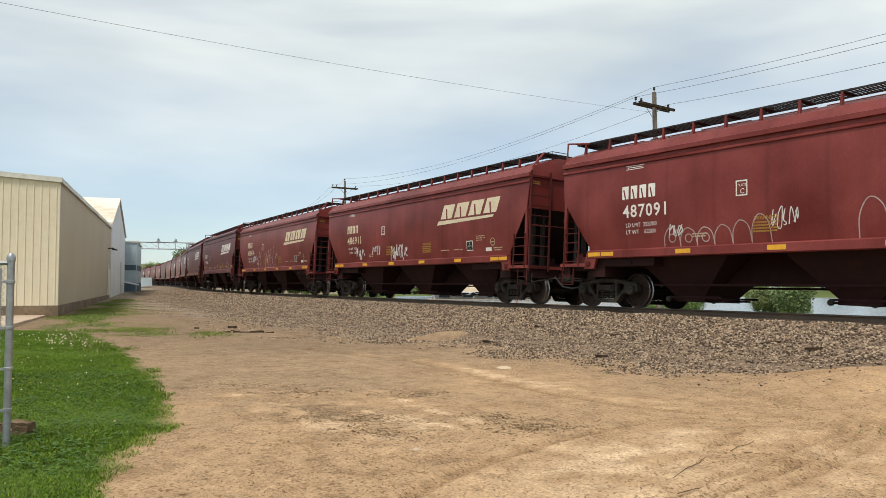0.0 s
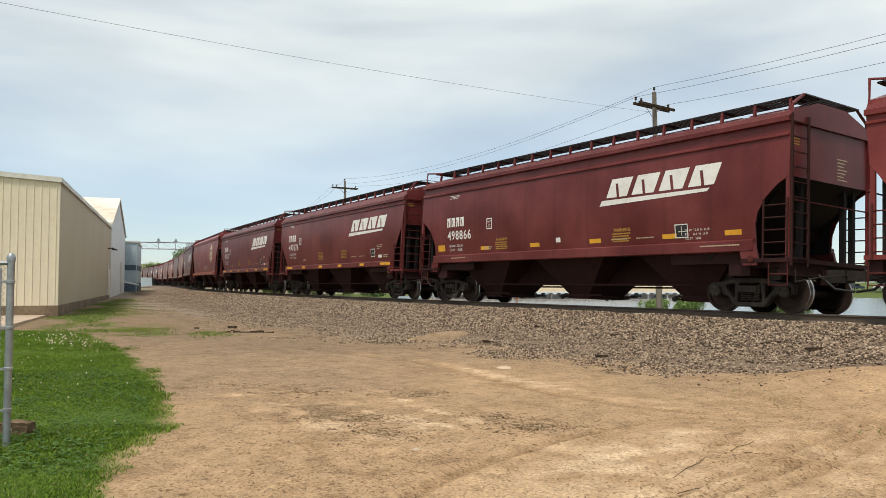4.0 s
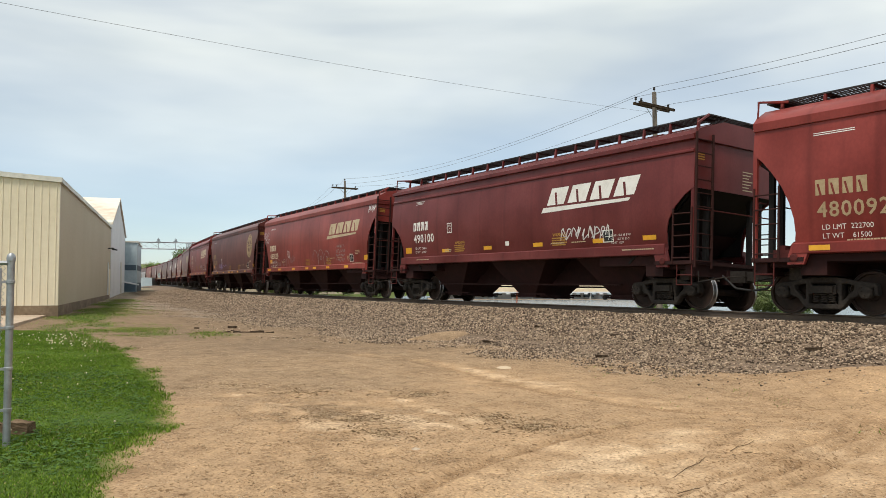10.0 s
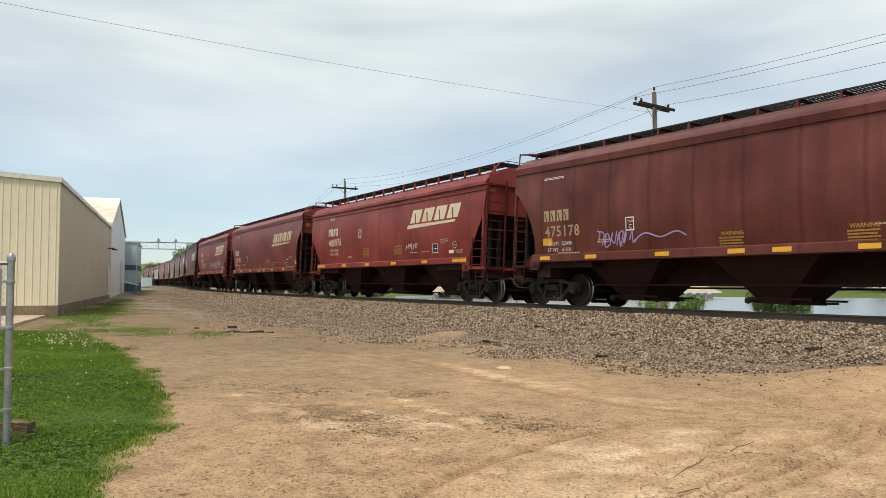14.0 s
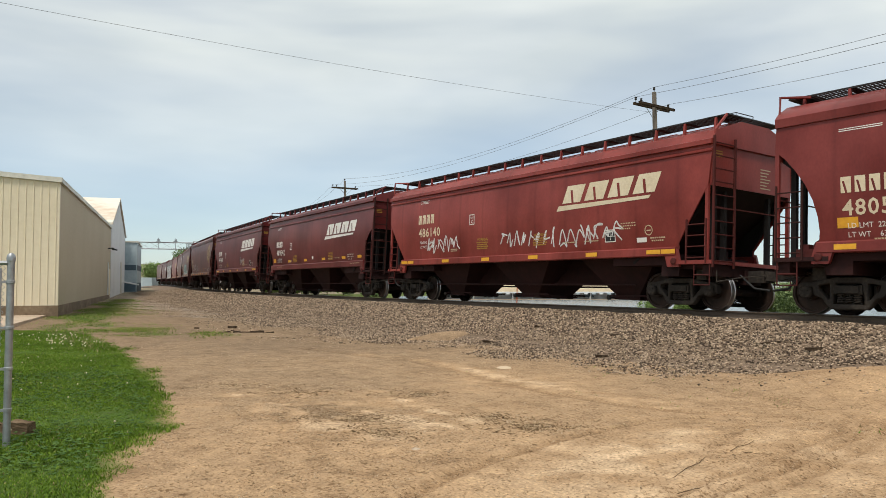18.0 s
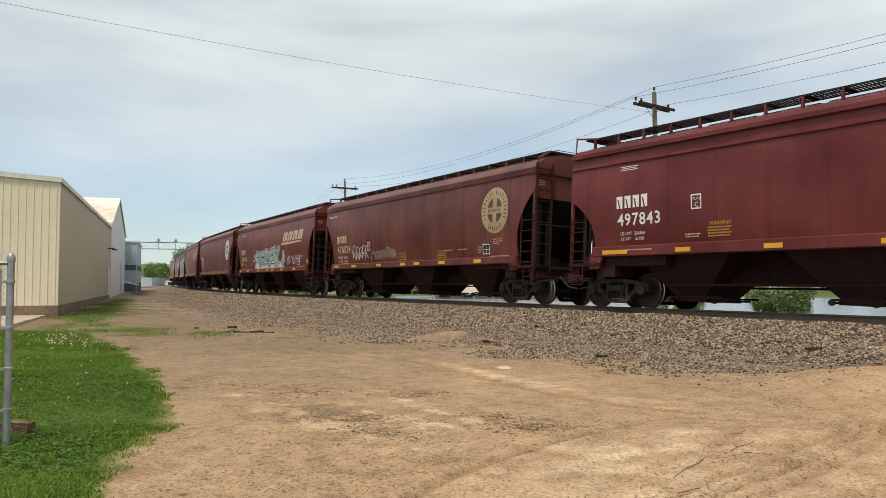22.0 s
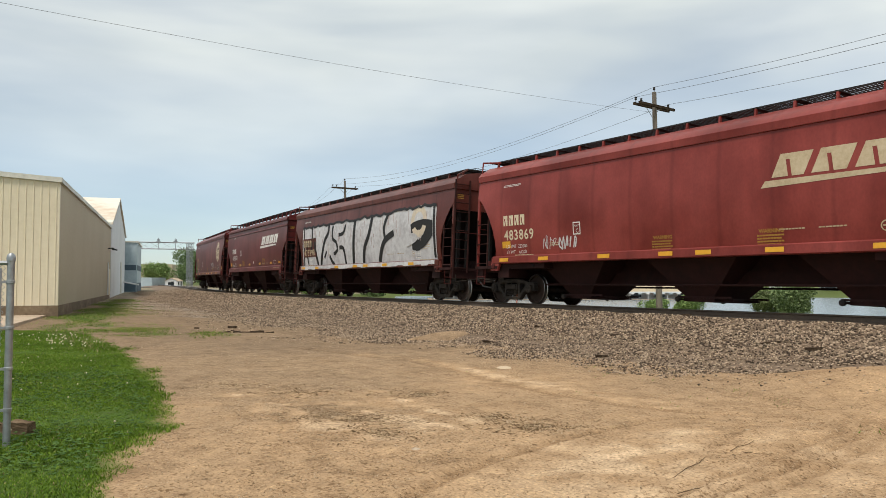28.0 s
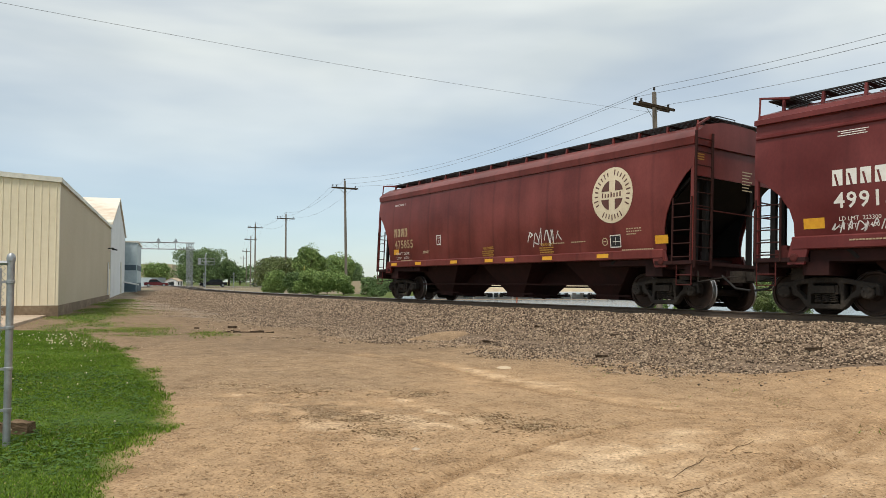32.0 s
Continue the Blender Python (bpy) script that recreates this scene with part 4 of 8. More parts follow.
def build_trees():
    tree(-192.8, 51.2, 9.3, 13.5, M_LEAF_D, 1, "broad dark green tree beyond the crossing", count=4200, size=0.32, clear=0.05)
    tree(-199.0, 60.0, 7.0, 8.0, M_LEAF_D, 2, "round dark green tree beyond the crossing", count=2200, size=0.32, clear=0.05)
    tree(-239.9, 51.6, 6.8, 9.5, M_LEAF, 3, "leafy green tree behind the small house", count=2000, size=0.36, clear=0.05)
    tree(-236.0, 60.0, 6.0, 8.5, M_LEAF_D, 4, "leafy dark tree behind the small house", count=1800, size=0.36, clear=0.05)
    tree(-116.1, 41.5, 5.0, 7.0, M_LEAF_B, 5, "bronze-green spreading tree beside the line", count=3000, size=0.24, clear=0.1)
    tree(-112.0, 46.5, 4.8, 6.5, M_LEAF_B, 6, "bronze-green spreading tree beside the line", count=2600, size=0.24, clear=0.1)
    tree(-98.7, 40.9, 6.4, 4.6, M_LEAF, 7, "tall fresh green tree beside the line", count=3600, size=0.20, clear=0.05)
    tree(-95.0, 43.5, 5.2, 4.5, M_LEAF, 8, "fresh green tree beside the line", count=2600, size=0.20, clear=0.05)
    for i, (x, y, h, w) in enumerate(((-76.5, 27.8, 2.6, 3.0), (-74.2, 29.2, 2.3, 2.4), (-72.2, 29.8, 2.5, 2.8), (-70.4, 31.0, 2.6, 2.9), (-69.2, 32.2, 2.2, 2.2))):
        tree(x, y, h, w, M_LEAF if i != 1 else M_LEAF_D, 20 + i, "dense low green bush at the track side", count=2600, size=0.13, trunk=0.05, name="bush", clear=0.0)
    tree(-64.5, 33.4, 1.9, 2.7, M_LEAF_D, 30, "dark green rounded bush at the track side", count=2400, size=0.12, trunk=0.05, name="bush", clear=0.0)
    for i, (x, y, h, w) in enumerate(((-117.3, 55.0, 4.4, 7.5), (-134, 60.0, 5.2, 8.0), (-124.0, 58.0, 4.8, 7.5))):
        tree(x, y, h, w, M_LEAF if i % 2 else M_LEAF_D, 40 + i, "green tree in the belt behind the line", count=1900, size=0.27, clear=0.05)
    tree(-28.5, 43.2, 2.4, 2.9, M_LEAF_L, 60, "leafy green bush on the lake bank", z=-0.75, count=3400, size=0.10, trunk=0.05, name="bush", clear=0.0)
    tree(-30.4, 43.3, 2.2, 2.4, M_LEAF_B, 61, "green-brown bush on the lake bank", z=-0.75, count=1800, size=0.09, trunk=0.05, name="bush", clear=0.0)
    tree(-34.5, 41.0, 1.3, 2.4, M_LEAF, 62, "low green bush on the lake bank", z=-0.6, count=1600, size=0.09, trunk=0.05, name="bush", clear=0.0)
    tree(-36.6, 40.2, 0.9, 2.2, M_LEAF, 63, "low green bush on the lake bank", z=-0.5, count=1200, size=0.09, trunk=0.05, name="bush", clear=0.0)
    for i in range(9):
        tree(-138.0 + i * 13.5 + (i % 3) * 2, 195.0 + (i % 2) * 9 + i * 3.5, 6.5 + (i % 3), 11.0, M_LEAF_D if i % 2 else M_LEAF, 80 + i, "distant green tree across the lake", z=-1.0, count=900, size=0.5, clear=0.15)
    for i in range(12):
        tree(-300.0 + i * 11.0, 70.0 + i * 9.0, 7.0, 14.0, M_LEAF_D, 100 + i, "distant tree in the skyline belt", count=700, size=0.6, clear=0.05)


build_trees()


def build_pavilion():
    """Long low lakeside building: tan hipped roof, white fascia with a valance, open front."""
    a, b = Vector((-133.0, 82.0)), Vector((-104.0, 133.0))
    d = b - a
    m = pose(a.x, a.y, -2.1, 0, 0, math.degrees(math.atan2(d.y, d.x)))
    L = d.length
    p = thing("lake_pavilion", "long low lakeside building with a tan roof and white fascia", "building", m=m)
    bm = bmesh.new()
    e = 1.65
    lo = [bm.verts.new(q) for q in ((-0.6, -0.6, e), (L + 0.6, -0.6, e), (L + 0.6, 12.6, e), (-0.6, 12.6, e))]
    hi = [bm.verts.new(q) for q in ((4.5, 5.0, e + 2.7), (L - 4.5, 5.0, e + 2.7), (L - 4.5, 7.0, e + 2.7), (4.5, 7.0, e + 2.7))]
    for i in range(4):
        bm.faces.new((lo[i], lo[(i + 1) % 4], hi[(i + 1) % 4], hi[i]))
    bm.faces.new(hi)
    bm.faces.new(lo[::-1])
    part("roof", bm, material("tan_shingle", (0.42, 0.34, 0.23), (0.33, 0.26, 0.17), (0.5, 0.41, 0.29), rough=0.9, grain=2.0), p)
    bm = bmesh.new()
    box(bm, -0.65, L + 0.65, -0.68, -0.58, e - 0.22, e + 0.05)
    part("fascia", bm, M_WHITEWALL, p)
    for i in range(int(L / 1.6)):
        bm = bmesh.new()
        x = 0.2 + i * 1.6
        box(bm, x, x + 0.8, -0.72, -0.66, e - 0.50, e - 0.22)
        part("valance", bm, M_WHITEWALL if i % 2 else M_BLUEGREY, p)
    for i in range(int(L / 4) + 1):
        bm = bmesh.new()
        box(bm, i * 4.0, i * 4.0 + 0.16, -0.3, -0.14, -0.3, e - 0.2)
        part("post", bm, M_WHITEWALL, p)
    bm = bmesh.new()
    box(bm, 0, L, 2.5, 12, -0.3, e)
    part("wall", bm, M_WHITEWALL, p)
    bm = bmesh.new()
    box(bm, -1, L + 1, -1.2, 12.5, -0.5, 0.18)
    part("deck", bm, M_CONC, p)
    for i in range(int(L / 5)):
        bm = bmesh.new()
        box(bm, 1.2 + i * 5, 3.4 + i * 5, 2.44, 2.5, 0.5, 1.7)
        part("window", bm, M_GLASSDARK, p)


build_pavilion()


def car_thing(x, y, z, deg, mat, kind, label, L=4.6):
    """A parked road car: body, glasshouse, wheels, lamps."""
    c = thing("parked_car", label, "car", "parked cars", m=pose(x, y, z, 0, 0, deg))
    tall = kind == "suv"
    h, r = (1.72, 0.36) if tall else (1.42, 0.31)
    bm = bmesh.new()
    f = L / 2
    hood = 0.98 if tall else 0.82
    body = [(-f, 0.35), (-f + 0.05, hood + 0.05), (-f + 0.5, hood + 0.1), (f - 1.35, hood + 0.05), (f - 0.25, hood - 0.08), (f, 0.6), (f - 0.02, 0.3), (-f + 0.1, 0.28)]
    prism(bm, body, -0.88, 0.88)
    bmesh.ops.bevel(bm, geom=list(bm.edges), offset=0.05, segments=2, affect="EDGES")
    part("body", bm, mat, c, smooth=True)
    bm = bmesh.new()
    back = -f + (0.15 if tall else 0.75)
    cab = [(back, hood), (back + 0.35, h), (f - 2.1, h), (f - 1.25, hood)]
    prism(bm, cab, -0.74, 0.74)
    part("glasshouse", bm, M_GLASSDARK, c)
    bm = bmesh.new()
    prism(bm, [(back + 0.32, h - 0.02), (back + 0.4, h + 0.05), (f - 2.15, h + 0.05), (f - 2.05, h - 0.02)], -0.72, 0.72)
    part("roof", bm, mat, c)
    for wx in (-f + 0.85, f - 0.85):
        for sg in (-1, 1):
            bm = bmesh.new()
            lathe(bm, [(r * 0.5, sg * 0.72), (r, sg * 0.73), (r, sg * 0.90), (r * 0.62, sg * 0.91)], 16, "y", (wx, 0, r))
            w = part("wheel", bm, M_TYRE, c)
            bm = bmesh.new()
            lathe(bm, [(0.02, sg * 0.905), (r * 0.6, sg * 0.905), (r * 0.6, sg * 0.915), (0.02, sg * 0.92)], 12, "y", (wx, 0, r))
            part("rim", bm, M_GALV, w)
    for sg in (-1, 1):
        bm = bmesh.new()
        box(bm, f - 0.06, f + 0.01, sg * 0.72 - 0.14, sg * 0.72 + 0.14, 0.58, 0.72)
        part("headlight", bm, M_TRIM, c)
        bm = bmesh.new()
        box(bm, -f - 0.01, -f + 0.06, sg * 0.74 - 0.12, sg * 0.74 + 0.12, 0.72, 0.90)
        part("tail_light", bm, M_TAIL, c)
    return c


M_TAIL = material("red_lens", (0.35, 0.02, 0.02), rough=0.2, bump=0)
M_CARBLACK = material("black_car_paint", (0.012, 0.013, 0.016), rough=0.2, bump=0)
M_CARRED = material("dark_red_car_paint", (0.10, 0.012, 0.015), rough=0.25, bump=0)
M_CARBLUE = material("blue_grey_car_paint", (0.05, 0.07, 0.10), rough=0.25, bump=0)
M_CARWHITE = material("white_car_paint", (0.7, 0.7, 0.7), rough=0.25, bump=0)


ROAD_CARS = []
# seconds and metres beyond the line's middle
SUV_RUN = [(0.0, 11.2), (30.0, 11.2), (30.5, 10.44), (31.0, 10.0), (31.4, 9.5), (31.8, 8.26), (32.0, 7.5)]
RED_RUN = [(0.0, -9.0), (30.0, -9.0), (30.6, -7.6), (31.0, -6.1), (31.4, -5.1), (31.8, -3.7), (32.0, -2.94)]


def build_crossing():
    """Road across the line with parked cars, signals and a small house."""
    bm = bmesh.new()
    s = -158.0
    pts = [on_line(s + ds, lt)[:2] for ds, lt in ((5, -40), (5, 70), (-5, 70), (-5, -40))]
    vs = [bm.verts.new((x, y, 0.62)) for x, y in pts] + [bm.verts.new((x, y, 0.3)) for x, y in pts]
    bm.faces.new(vs[:4])
    for i in range(4):
        bm.faces.new((vs[i], vs[(i + 1) % 4], vs[4 + (i + 1) % 4], vs[4 + i]))
    tagged(part("crossing_road", bm, material("worn_asphalt", (0.10, 0.095, 0.09), rough=0.9, grain=6)), "grey worn asphalt road over the line", "road", kind="structure")
    x, y, th = on_line(-156.0, 17.1)
    car_thing(x, y, 0.62, math.degrees(math.atan2(-math.cos(th), -math.sin(th))), M_CARBLUE, "sedan", "blue-grey sedan waiting on the crossing road", 4.5)
    ROAD_CARS.append((car_thing(-150, 45, 0.62, 0, M_CARBLACK, "sedan", "long low black car moving over the crossing road", 5.2), -156.0, SUV_RUN, -1))
    ROAD_CARS.append((car_thing(-150, 25, 0.62, 0, M_CARRED, "sedan", "dark red sedan driving up to the crossing", 4.5), -160.0, RED_RUN, 1))
    h = thing("small_house", "small white house with a grey roof", "house", m=pose(-186.0, 43.2, 0.35, 0, 0, 60) @ Matrix.Scale(0.7, 4))
    bm = bmesh.new()
    prism(bm, [(-2.0, 0), (-2.0, 2.1), (0, 3.0), (2.0, 2.1), (2.0, 0)], -3.0, 3.0)
    part("wall", bm, M_WHITEWALL, h)
    for sg in (-1, 1):
        bm = bmesh.new()
        prism(bm, [(sg * 2.25, 1.98), (0, 3.0), (0, 3.12), (sg * 2.25, 2.10)], -3.25, 3.25)
        part("roof", bm, M_CONC, h)
    for yy, w, z0, z1, nm in ((-1.6, 1.1, 0.8, 1.7, "window"), (1.2, 0.9, 0.0, 1.9, "door")):
        bm = bmesh.new()
        box(bm, 1.99, 2.04, yy - w / 2, yy + w / 2, z0, z1)
        part(nm, bm, M_GLASSDARK, h)
        bm = bmesh.new()
        box(bm, -0.5 + yy / 3, 0.5 + yy / 3, -3.04, -2.99, z0, z1)
        part(nm, bm, M_GLASSDARK, h)
    bm = bmesh.new()
    box(bm, -6, 6, -5, 5, 0, 2.2, pose(-193, 35.5, 0.4, 0, 0, 60))
    tagged(part("low_garage", bm, M_BLUEGREY), "low pale blue-grey garage beside the house", "garage")
    bm = bmesh.new()
    box(bm, -9, 9, -6, 6, 0, 7.6, pose(-300, 62.0, 0.4, 0, 0, 60))
    tagged(part("far_block", bm, M_TAN), "pale tan block far behind the trees", "building")
    bm = bmesh.new()
    box(bm, -3.2, 3.2, -2.0, 2.0, 0, 1.5, pose(-99.5, 48.8, 0.2, 0, 0, 25))
    tagged(part("tan_shed", bm, M_TAN), "low tan shed behind the bushes", "shed")
    for i in range(9):
        car_thing(-126.0 + i * 5.2, 186.0 + i * 3.2, -0.35, 30 + (i * 37) % 60, (M_CARWHITE, M_CARBLUE, M_CARBLACK, M_CARRED)[(i * 7) % 4], "sedan", "car parked across the lake", 4.5)


build_crossing()


def lattice(bm, a, b, w, n, r=0.04, chord=0.055):
    """A four-chord truss between two points."""
    a, b = Vector(a), Vector(b)
    d = (b - a).normalized()
    u = Vector((0, 0, 1)).cross(d).normalized() if abs(d.z) < 0.9 else d.orthogonal().normalized()
    v = d.cross(u)
    cs = [(u * i + v * j) * w / 2 for i, j in ((1, 1), (1, -1), (-1, -1), (-1, 1))]
    for c in cs:
        tube(bm, [a + c, b + c], chord, 4)
    for k in range(n):
        p, q = a.lerp(b, k / n), a.lerp(b, (k + 1) / n)
        for i in range(4):
            c0, c1 = cs[i], cs[(i + 1) % 4]
            tube(bm, [p + c0, q + c1] if k % 2 else [p + c1, q + c0], r, 4)


def build_signal_bridge():
    s = -172.0
    x0, y0, th = on_line(s, 4.4)
    x1, y1, _ = on_line(s, -15.0)
    g = thing("signal_bridge", "galvanised lattice signal bridge spanning the line", "signal bridge", m=Matrix.Translation((0, 0, 0)))
    for nm, (x, y) in (("mast", (x0, y0)), ("mast", (x1, y1))):
        for k in (-0.55, 0.55):
            bm = bmesh.new()
            lattice(bm, (x + k * 0.9, y + k * 0.4, 0.3), (x + k * 0.9, y + k * 0.4, 10.2), 0.5, 14, 0.035)
            part(nm, bm, M_GALV, g)
    bm = bmesh.new()
    lattice(bm, (x0 + 0.3, y0 + 0.9, 9.3), (x1, y1, 9.3), 1.4, 9, 0.022, 0.075)
    part("truss", bm, M_GALV, g)
    for u in (0.15, 0.33):
        x, y = x0 + (x1 - x0) * u, y0 + (y1 - y0) * u
        bm = bmesh.new()
        box(bm, x - 0.10, x + 0.10, y - 0.22, y + 0.22, 9.9, 10.7)
        box(bm, x - 0.05, x + 0.05, y - 0.06, y + 0.06, 8.4, 10.9)
        box(bm, x - 0.06, x + 0.06, y - 0.5, y + 0.5, 10.15, 10.27)
        part("signal_head", bm, M_GALV, g)
    # tall signal with a platform, beyond the crossing
    t = thing("platform_signal", "grey signal mast with a railed platform", "signal mast", m=Matrix.Translation((-148.6, 40.3, 0.4)))
    bm = bmesh.new()
    tube(bm, [(0, 0, 0), (0, 0, 6.6)], 0.13, 8)
    part("mast", bm, M_GALV, t)
    bm = bmesh.new()
    box(bm, -0.7, 0.7, -1.5, 1.5, 4.4, 4.5)
    for yy in (-1.5, 0, 1.5):
        tube(bm, [(0.7, yy, 4.5), (0.7, yy, 5.6)], 0.04, 4)
    tube(bm, [(0.7, -1.5, 5.6), (0.7, 1.5, 5.6)], 0.04, 4)
    tube(bm, [(0.7, -1.5, 5.05), (0.7, 1.5, 5.05)], 0.04, 4)
    part("platform", bm, M_GALV, t)
    bm = bmesh.new()
    box(bm, -0.15, 0.15, -1.4, -0.9, 4.6, 5.7)
    part("signal_head", bm, M_GALV, t)
    for (xx, yy) in ((-151.8, 40.9), (-146.0, 45.0)):
        t = thing("crossing_signal", "crossing signal post with lamps and crossed boards", "crossing signal", "crossing signals", m=Matrix.Translation((xx, yy, 0.4)))
        bm = bmesh.new()
        tube(bm, [(0, 0, 0), (0, 0, 3.0)], 0.07, 8)
        part("post", bm, M_GALV, t)
        bm = bmesh.new()
        for a in (0.7, -0.7):
            box(bm, -0.03, 0.0, -0.22, 0.22, -0.05, 0.05, Matrix.Translation((-0.08, 0, 2.75)) @ Matrix.Rotation(a, 4, "X"))
        part("crossed_boards", bm, M_GALV, t)
        for sg in (-1, 1):
            bm = bmesh.new()
            lathe(bm, [(0.05, -0.12), (0.16, -0.1), (0.16, 0.02), (0.1, 0.04)], 12, "x", (0, sg * 0.4, 2.1))
            part("lamp", bm, M_BLACK, t)


build_signal_bridge()

bm = bmesh.new()
tube(bm, [(0, 0, 0), (0.04, 0, 1.35)], 0.035, 6)
tagged(part("marker_post", bm, material("orange_marker", (0.55, 0.10, 0.03), rough=0.5, bump=0)), "thin orange-red marker post past the rails", "marker post").location = (-42.0, 32.6, 0.1)
bm = bmesh.new()
tube(bm, [(0, 0, 0), (0.45, 0.1, 3.0)], 0.05, 6)
tagged(part("guy_stake", bm, material("yellow_guy_guard", (0.50, 0.45, 0.12), rough=0.5, bump=0)), "leaning yellow guy-wire guard among bushes", "guy guard").location = (-73.0, 29.4, 0.2)


# ---- foreground: fence, timber, lawn, litter ----
def build_fence():
    f = thing("chain_link_fence", "galvanised chain-link fence ending at a round post", "fence", m=Matrix.Translation((-8.673, 0.452, 0)))
    lean = Vector((0.0, 0.004, 1.835))
    bm = bmesh.new()
    tube(bm, [(0, 0, -0.05), lean], 0.035, 14)
    part("end_post", bm, M_GALV, f, smooth=True)
    bm = bmesh.new()
    lathe(bm, [(0.040, 1.80), (0.042, 1.835), (0.035, 1.865), (0.013, 1.885)], 14, "z", (0, 0.004, 0))
    part("post_cap", bm, M_GALV, f, smooth=True)
    away = Vector((-0.16, -0.985, 0))
    for z in (0.35, 0.75, 1.15, 1.60):
        bm = bmesh.new()
        c = lean * (z / 1.8)
        lathe(bm, [(0.037, z - 0.018), (0.043, z - 0.014), (0.043, z + 0.014), (0.037, z + 0.018)], 14, "z", (c.x, c.y, 0))
        box(bm, c.x - 0.012, c.x + 0.012, c.y - 0.11, c.y - 0.04, z - 0.012, z + 0.012)
        part("tension_band", bm, M_GALV, f)
    bm = bmesh.new()
    tube(bm, [Vector((0, -0.085, 0.08)), lean + Vector((0, -0.085, -0.1))], 0.010, 6)
    part("tension_bar", bm, M_GALV, f)
    bm = bmesh.new()
    tube(bm, [lean + Vector((0, -0.03, -0.05)), lean + away * 3.2 + Vector((0, 0, -0.05))], 0.022, 8)
    part("top_rail", bm, M_GALV, f)
    bm = bmesh.new()
    p = 0.062
    w = 2.6
    base = Vector((0, -0.09, 0.06))
    for i in range(-28, int(w / p)):
        for sg in (1, -1):
            pts = []
            for k in range(29):
                u = (i + (k if sg > 0 else 28 - k)) * p
                if 0 <= u <= w:
                    z = k * p
                    pts.append(base + away * u + Vector((0, 0.03 * z, z)) + Vector((0.006 * (-1) ** k, 0, 0)))
            if len(pts) > 1:
                tube(bm, pts, 0.0028, 3)
    part("wire_mesh", bm, M_GALV, f, "woven wire mesh")
    bm = bmesh.new()
    tube(bm, [(-0.45, -2.85, -0.05), (-0.45, -2.8, 1.8)], 0.03, 10)
    part("line_post", bm, M_GALV, f)
    for k, (x, y, rz, w, h) in enumerate(((-9.28, 0.62, 50, 0.105, 0.13), (-9.40, 0.44, 72, 0.09, 0.11))):
        bm = bmesh.new()
        box(bm, -w, w, -0.07, 0.07, 0.0, h)
        bmesh.ops.subdivide_edges(bm, edges=list(bm.edges), cuts=4, use_grid_fill=True)
        for v in bm.verts:
            v.co += noise.noise_vector(v.co * 14 + Vector((k * 5, 0, 0))) * 0.016
        ob = tagged(part("timber_offcut", bm, M_OFFCUT), "brown rotten timber end in the grass by the post", "timber")
        ob.matrix_basis = pose(x, y, 0.0, 0, 5, rz)


build_fence()


